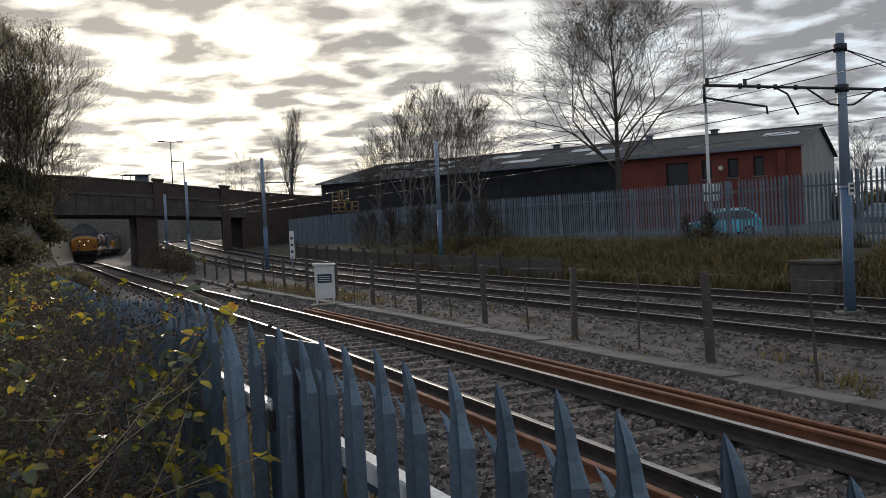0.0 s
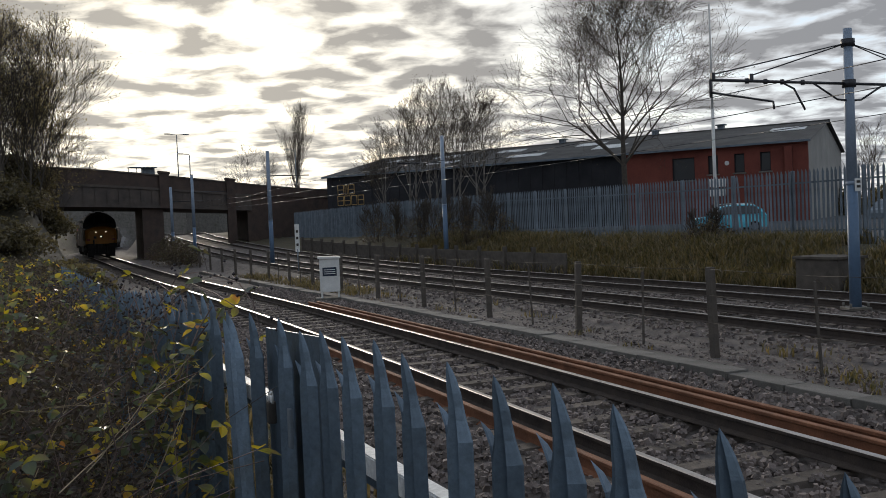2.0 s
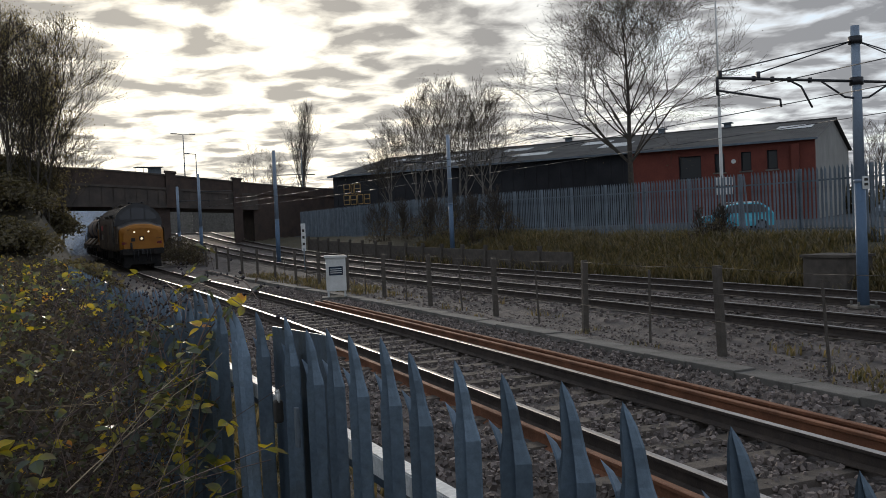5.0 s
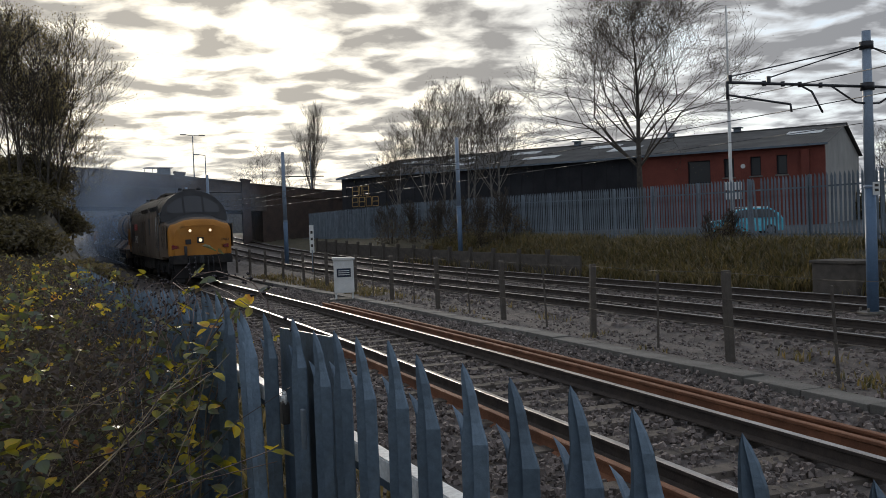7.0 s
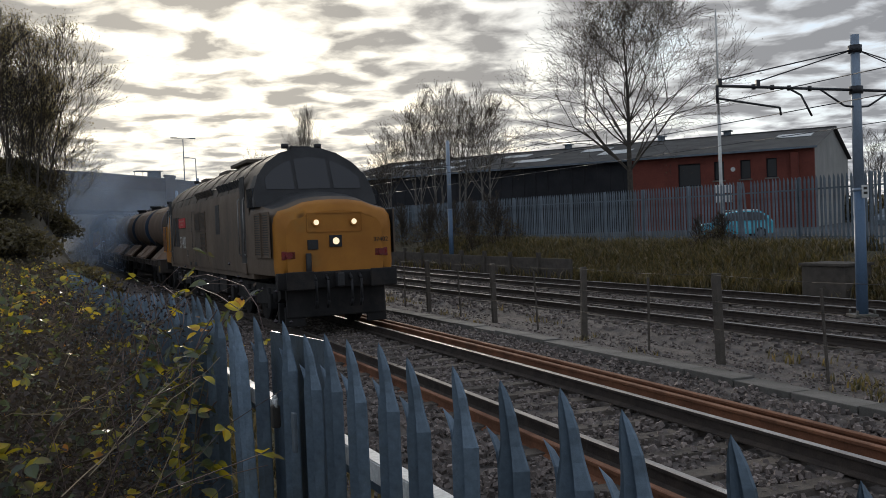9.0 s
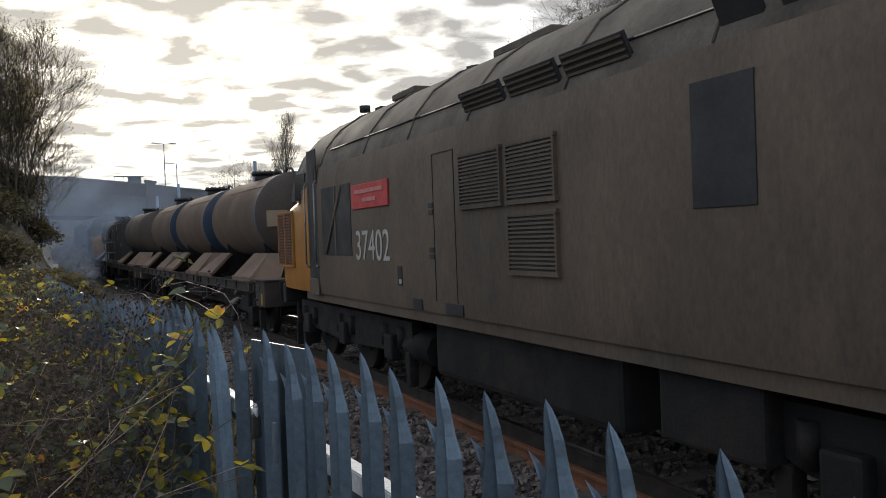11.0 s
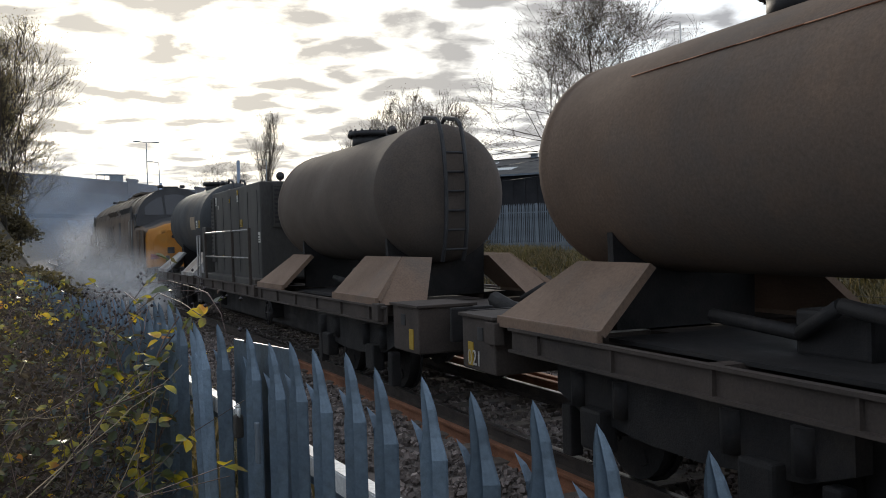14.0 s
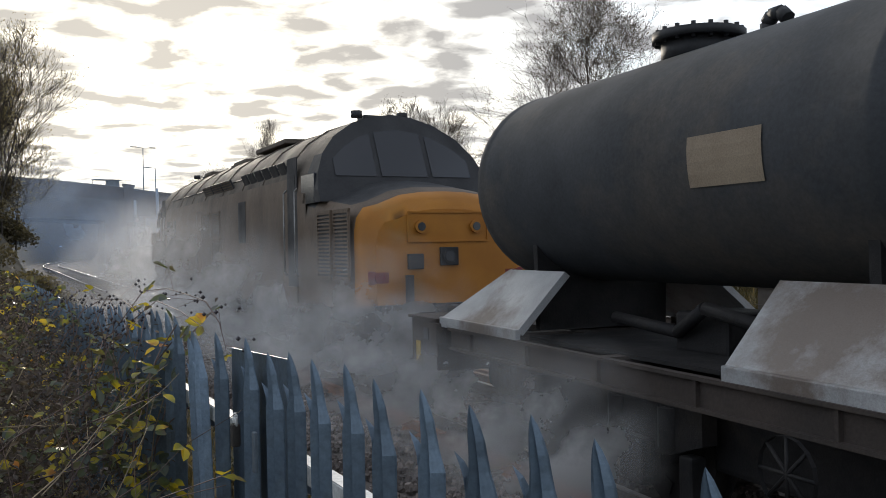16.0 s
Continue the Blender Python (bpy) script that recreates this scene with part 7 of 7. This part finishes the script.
def berries(v, f, rnd, q, n):
    for _ in range(n):
        c = q + Vector((rnd.gauss(0, 0.016), rnd.gauss(0, 0.016), rnd.gauss(0, 0.016)))
        r = rnd.uniform(0.004, 0.0075)
        k = len(v)
        v.extend(c + Vector(p) * r for p in ((1, 0, 0), (0, 1, 0), (-1, 0, 0), (0, -1, 0), (0, 0, 1), (0, 0, -1)))
        f.extend((k + a, k + b, k + c1) for a, b, c1 in ((0, 1, 4), (1, 2, 4), (2, 3, 4), (3, 0, 4), (1, 0, 5), (2, 1, 5), (3, 2, 5), (0, 3, 5)))


def clear_of_fence(d):
    """How far outside the fence the thicket keeps, d metres along it."""
    return max(0.07, (2.75 - d) * 0.62)


def build_brambles():
    """Bramble thickets on the outer side of the fence: arching canes, trefoil leaves, withered leaves, berries and dry stalks."""
    rnd = random.Random(17)
    clumps = ((1.7, 0.95, 0.6), (2.2, 0.6, 0.7), (2.9, 1.1, 0.8), (3.6, 0.5, 0.8), (4.4, 1.2, 0.9), (5.2, 0.5, 0.9), (6.4, 1.3, 1.1), (7.4, 0.4, 1.0), (8.8, 1.4, 1.3), (10.0, 0.3, 1.2), (11.8, 1.5, 1.5), (13.6, 0.4, 1.5), (16.0, 1.2, 1.8), (19.0, 0.6, 2.2), (23, 1.4, 2.5))
    for i, (d, a, r) in enumerate(clumps):
        t = tagged(empty("bramble_bush", Matrix.Translation(fence_point(d, a, 0))), "tangled bramble with yellowing leaves and dry canes", "bramble bush", group="brambles along the fence")
        o = t.matrix_basis.translation
        v, f, w, g = [], [], Skin(), Skin()
        dv, df = [], []
        near = d < 9
        peak = 1.62 + 0.06 * noise.noise(Vector((d, a, 0)))
        # withered leaves fill the thicket's depth, their colour darkened for the shade inside
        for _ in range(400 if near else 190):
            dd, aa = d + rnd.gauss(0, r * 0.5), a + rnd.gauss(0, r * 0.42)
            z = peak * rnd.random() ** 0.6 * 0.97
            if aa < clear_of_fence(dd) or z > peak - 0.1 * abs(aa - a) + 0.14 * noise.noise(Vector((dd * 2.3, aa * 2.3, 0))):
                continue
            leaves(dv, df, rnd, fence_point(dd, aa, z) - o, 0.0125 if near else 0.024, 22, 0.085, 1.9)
        # living leaves in loose sprays, thickest where light reaches
        for _ in range(240 if near else 110):
            dd, aa = d + rnd.gauss(0, r * 0.5), a + rnd.gauss(0, r * 0.42)
            z = peak * (0.25 + 0.77 * rnd.random() ** 0.6)
            if aa < clear_of_fence(dd) or z > peak + 0.12 * noise.noise(Vector((dd * 2.3, aa * 2.3, 0))) + 0.03 or noise.noise(Vector((dd * 1.7, aa * 1.7, z * 2.2 + 4))) < 0.0:
                continue
            q = fence_point(dd, aa, z) - o
            for _ in range(rnd.choice((1, 2, 3))):
                trefoil(v, f, rnd, q + Vector((rnd.gauss(0, 0.05), rnd.gauss(0, 0.05), rnd.gauss(0, 0.04))), 0.040 if near else 0.052)
        for _ in range(210 if near else 60):
            dd, aa = d + rnd.gauss(0, r * 0.5), a + rnd.gauss(0, r * 0.4)
            if aa < clear_of_fence(dd):
                continue
            q = fence_point(dd, aa, 0.1) - o
            way = Vector((rnd.gauss(0, 0.35), rnd.gauss(0, 0.35), 1)).normalized()
            l = rnd.uniform(1.2, 1.95)
            sk = g if rnd.random() < 0.08 else w
            rr = rnd.uniform(0.0009, 0.0024)
            for k in range(8):
                e = q + way * (l / 8)
                if e.z > peak + 0.05 or aside_of(e + o) < 0.05:
                    break
                sk.stick(q, e, rr, rr * 0.85)
                if k > 4 and rnd.random() < 0.3:
                    trefoil(v, f, rnd, e, 0.034 if near else 0.05)
                way = (way + Vector((rnd.gauss(0, 0.2), rnd.gauss(0, 0.2), -0.16))).normalized()
                q = e
        stuff("cane_tangle", w.v, w.f, M["cane"], t)
        stuff("stalk_tangle", g.v, g.f, M["straw"], t)
        stuff("foliage", v, f, M["bramble"], t)
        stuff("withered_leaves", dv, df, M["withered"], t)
    # sprigs of dark berries above the thicket
    for i, (d, a) in enumerate(((3.4, 0.3), (3.0, 0.25), (5.0, 0.35), (6.2, 0.6), (7.2, 0.3), (8.2, 0.9), (4.2, 0.5), (4.0, 1.1), (5.4, 1.2), (3.4, 0.9))):
        t = tagged(empty("berry_sprig", Matrix.Translation(fence_point(d, a, 1.25))), "thin dry sprig with small black berries", "bramble sprig", group="berry sprigs")
        w, v, f = Skin(), [], []
        for _ in range(8):
            q = Vector((rnd.gauss(0, 0.12), rnd.gauss(0, 0.12), 0.1))
            way = Vector((rnd.gauss(0, 0.3), rnd.gauss(0, 0.3), 1)).normalized()
            for k in range(6):
                e = q + way * 0.07
                w.stick(q, e, 0.0022, 0.0018)
                q = e
                way = (way + Vector((rnd.gauss(0, 0.25), rnd.gauss(0, 0.25), -0.08))).normalized()
                if k > 2:
                    berries(v, f, rnd, q, 3)
        stuff("stalk_tangle", w.v, w.f, M["cane"], t)
        stuff("berry", v, f, M["berry"], t)
    # long pale dry stalks across the thicket
    for i, (p, q, bow) in enumerate((((1.45, 0.584, 1.41), (2.28, 0.09, 1.55), 0.0), ((1.62, 0.52, 1.40), (2.3, 0.12, 1.58), 0.02), ((1.8, 0.72, 1.52), (1.5, 0.46, 1.57), 0.01), ((1.9, 0.66, 1.25), (2.2, 0.5, 1.5), 0.02))):
        t = tagged(empty("dry_stalk", Matrix.Translation(fence_point(*p))), "long pale dry stalk leaning over the brambles", "dry stalk", group="dry stalks")
        w = Skin()
        b = fence_point(*q) - fence_point(*p)
        pts = [b * (k / 10) + Vector((0, 0, bow * math.sin(math.pi * k / 10) + rnd.uniform(-0.006, 0.006))) for k in range(11)]
        for k in range(10):
            w.stick(pts[k], pts[k + 1], 0.0014 - 0.00006 * k, 0.00134 - 0.00006 * k, 4)
            if k in (3, 5, 7):
                w.stick(pts[k], pts[k] + b.normalized() * 0.09 + Vector((rnd.gauss(0, 0.03), rnd.gauss(0, 0.03), rnd.uniform(-0.02, 0.05))), 0.0008, 0.0005)
        stuff("stalk", w.v, w.f, M["straw"], t)
    # shoots that lean on the fence and one long cane that arches over it
    t = tagged(empty("bramble_spray", Matrix.Translation(fence_point(3.0, 0.15, 0))), "leafy bramble shoots arching over the fence", "bramble bush", group="brambles along the fence")
    v, f, w, bv, bf = [], [], Skin(), [], []
    o = t.matrix_basis.translation
    for k in range(14):
        q = fence_point(2.85 + rnd.uniform(-0.25, 0.7), rnd.uniform(0.08, 0.3), 1.15) - o
        way = Vector((rnd.uniform(-0.2, 0.4), rnd.gauss(0, 0.25), 1.0)).normalized()
        l = rnd.uniform(0.35, 0.62)
        for i in range(6):
            e = q + way * (l / 6)
            w.stick(q, e, 0.003, 0.0024)
            q = e
            way = (way + Vector((rnd.gauss(0.03, 0.14), rnd.gauss(0, 0.14), -0.22))).normalized()
            if i > 0 and rnd.random() < 0.75:
                trefoil(v, f, rnd, q + Vector((rnd.gauss(0, 0.02), rnd.gauss(0, 0.02), 0)), 0.045)
    for k in range(120):
        q = fence_point(rnd.uniform(2.2, 3.5), rnd.uniform(0.06, 0.24), rnd.uniform(0.45, 1.6)) - o
        if noise.noise((q + o) * 3.0) > -0.1:
            trefoil(v, f, rnd, q, 0.046)
    for run_of in (((3.5, 0.22, 1.2), (3.25, 0.14, 1.62), (2.95, 0.08, 1.78), (2.6, 0.06, 1.80), (2.3, 0.05, 1.79), (2.08, 0.05, 1.78), (1.93, 0.05, 1.73), (1.86, 0.05, 1.66)),
                   ((3.2, 0.2, 1.3), (3.1, 0.1, 1.66), (2.8, 0.06, 1.75), (2.5, 0.04, 1.73), (2.25, 0.03, 1.70)),
                   ((4.4, 0.3, 1.3), (4.0, 0.2, 1.64), (3.6, 0.15, 1.72), (3.2, 0.12, 1.74), (2.9, 0.1, 1.70))):
        pts = [fence_point(*q) - o for q in run_of]
        for a, b in zip(pts, pts[1:]):
            w.stick(a, b, 0.0017, 0.0014, 4)
            for u in (0.3, 0.8):
                q = a + (b - a) * u
                tip = q + Vector((rnd.gauss(0, 0.05), rnd.gauss(0, 0.05), rnd.uniform(-0.02, 0.07)))
                w.stick(q, tip, 0.0009, 0.0007)
                if rnd.random() < 0.35:
                    trefoil(v, f, rnd, tip, 0.042)
                else:
                    berries(bv, bf, rnd, tip, 3)
    stuff("cane_tangle", w.v, w.f, M["cane"], t)
    stuff("foliage", v, f, M["bramble"], t)
    stuff("berry", bv, bf, M["berry"], t)


build_trees()
build_bushes()
build_grass()
build_brambles()


# ---------- steam and fumes ----------
def build_puff(name, label, m, r, material, seed):
    """A puff of vapour: one billowing round sheet."""
    rnd = random.Random(seed)
    t = tagged(empty(name, m), label, "vapour")
    rings, seg = 6, 20
    verts, faces = [(0, 0.2, 0)], []
    for i in range(1, rings + 1):
        for j in range(seg):
            a, q = 2 * math.pi * j / seg, i / rings
            u, w = q * math.cos(a), q * math.sin(a)
            verts.append((u, 0.2 * (1 - q * q) + 0.1 * math.sin(3 * u + seed) * math.cos(2.6 * w), w))
    for j in range(seg):
        faces.append((0, 1 + j, 1 + (j + 1) % seg))
    for i in range(rings - 1):
        for j in range(seg):
            a, b = 1 + i * seg + j, 1 + i * seg + (j + 1) % seg
            faces.append((a, a + seg, b + seg, b))
    ob = raw("billow", verts, faces, material, t)
    for p in ob.data.polygons:
        p.use_smooth = True
    ob.matrix_basis = Matrix.Rotation(1.25 + rnd.uniform(-0.3, 0.3), 4, "Z") @ Matrix.Diagonal((r * rnd.uniform(1.0, 1.3), r * 0.9, r * rnd.uniform(0.8, 1.0), 1))
    return t


def build_vapour():
    """Spray about the train's tail, riding with it; exhaust that drifts out from under the bridge."""
    rnd = random.Random(23)
    made = []
    for k, (S, o, z, r) in enumerate(((56.5, -1.9, 0.55, 0.8), (58.2, -1.7, 0.6, 1.0), (60.0, -1.9, 0.8, 1.1), (61.6, -1.4, 1.0, 1.2), (63.5, -2.0, 0.9, 1.3), (66.0, -1.9, 1.2, 1.6), (69.0, -2.2, 1.3, 1.8), (73.0, -2.2, 1.3, 2.0), (78.0, -2.0, 1.4, 2.1), (83.0, -0.5, 1.6, 2.3), (89.0, 0.0, 1.8, 2.6), (64.5, -1.7, 0.4, 1.0))):
        made.append((build_puff("steam_puff", "white spray drifting round the train's wheels", Matrix(), r, M["steam"], 200 + k), "tail", (S, o, z)))
    for k, (s0, s1, o, z0, z1, r) in enumerate(((205, 63, -1.0, 3.0, 4.0, 5.2), (212, 66, 4.5, 3.0, 4.4, 5.4), (216, 61, -5.0, 3.0, 3.8, 5.4), (202, 55, -2.5, 3.0, 3.0, 4.4), (222, 62, -8.0, 3.2, 4.0, 5.0))):
        made.append((build_puff("exhaust_puff", "thin blue exhaust haze near the bridge", Matrix(), r, M["fumes"], 230 + k), "drift", (s0, s1, o, z0, z1)))
    return made


VAPOUR = build_vapour()


# ---------- what moves ----------
def motions():
    times = [k * 0.5 for k in range(33)]
    for (top, sets, half, r), mid in TRAIN:
        rows = []
        for t in times:
            c = run(t) + mid
            a, b = along(c - half, 0, rail_rise(c - half)), along(c + half, 0, rail_rise(c + half))
            d = b - a
            m = Matrix.Translation((a + b) / 2) @ d.to_track_quat("X", "Z").to_matrix().to_4x4()
            rows.append((t, m))
        walk(top, rows)
        # wheels roll without slipping
        total = run(0) - run(16)
        n = int(total / r / radians(80)) + 1
        grid = np.linspace(0, 16, 481)
        gone = np.array([run(0) - run(float(t)) for t in grid])
        spots = [0.0] + [float(np.interp(total * k / n, gone, grid)) for k in range(1, n)] + [16.0]
        keys, last = [], -1
        for t in spots:
            fr = frame(t)
            if fr != last:
                keys.append((fr - 1) / FPS)
                last = fr
        turns = [float(np.interp(t, grid, gone)) / r for t in keys]
        for w in sets:
            x, z = w.matrix_basis.translation.x, w.matrix_basis.translation.z
            walk(w, [(t, Matrix.Translation((x, 0, z)) @ Matrix.Rotation(-a, 4, "Y")) for t, a in zip(keys, turns)])
    for ob, way, v in VAPOUR:
        if way == "tail":
            S, o, z = v
            walk(ob, [(t, on_line(min(run(t) + S, 180), o, z + 0.12 * math.sin(1.3 * t + S), 0.12 * math.sin(0.9 * t + S))) for t in times])
        else:
            s0, s1, o, z0, z1 = v
            walk(ob, [(t, on_line(s0 + (s1 - s0) * smooth(t, 0.5, 8.0), o * smooth(t, 2, 9), z0 + (z1 - z0) * smooth(t, 2, 9) + 0.03 * t, 0.02 * t)) for t in times])


motions()
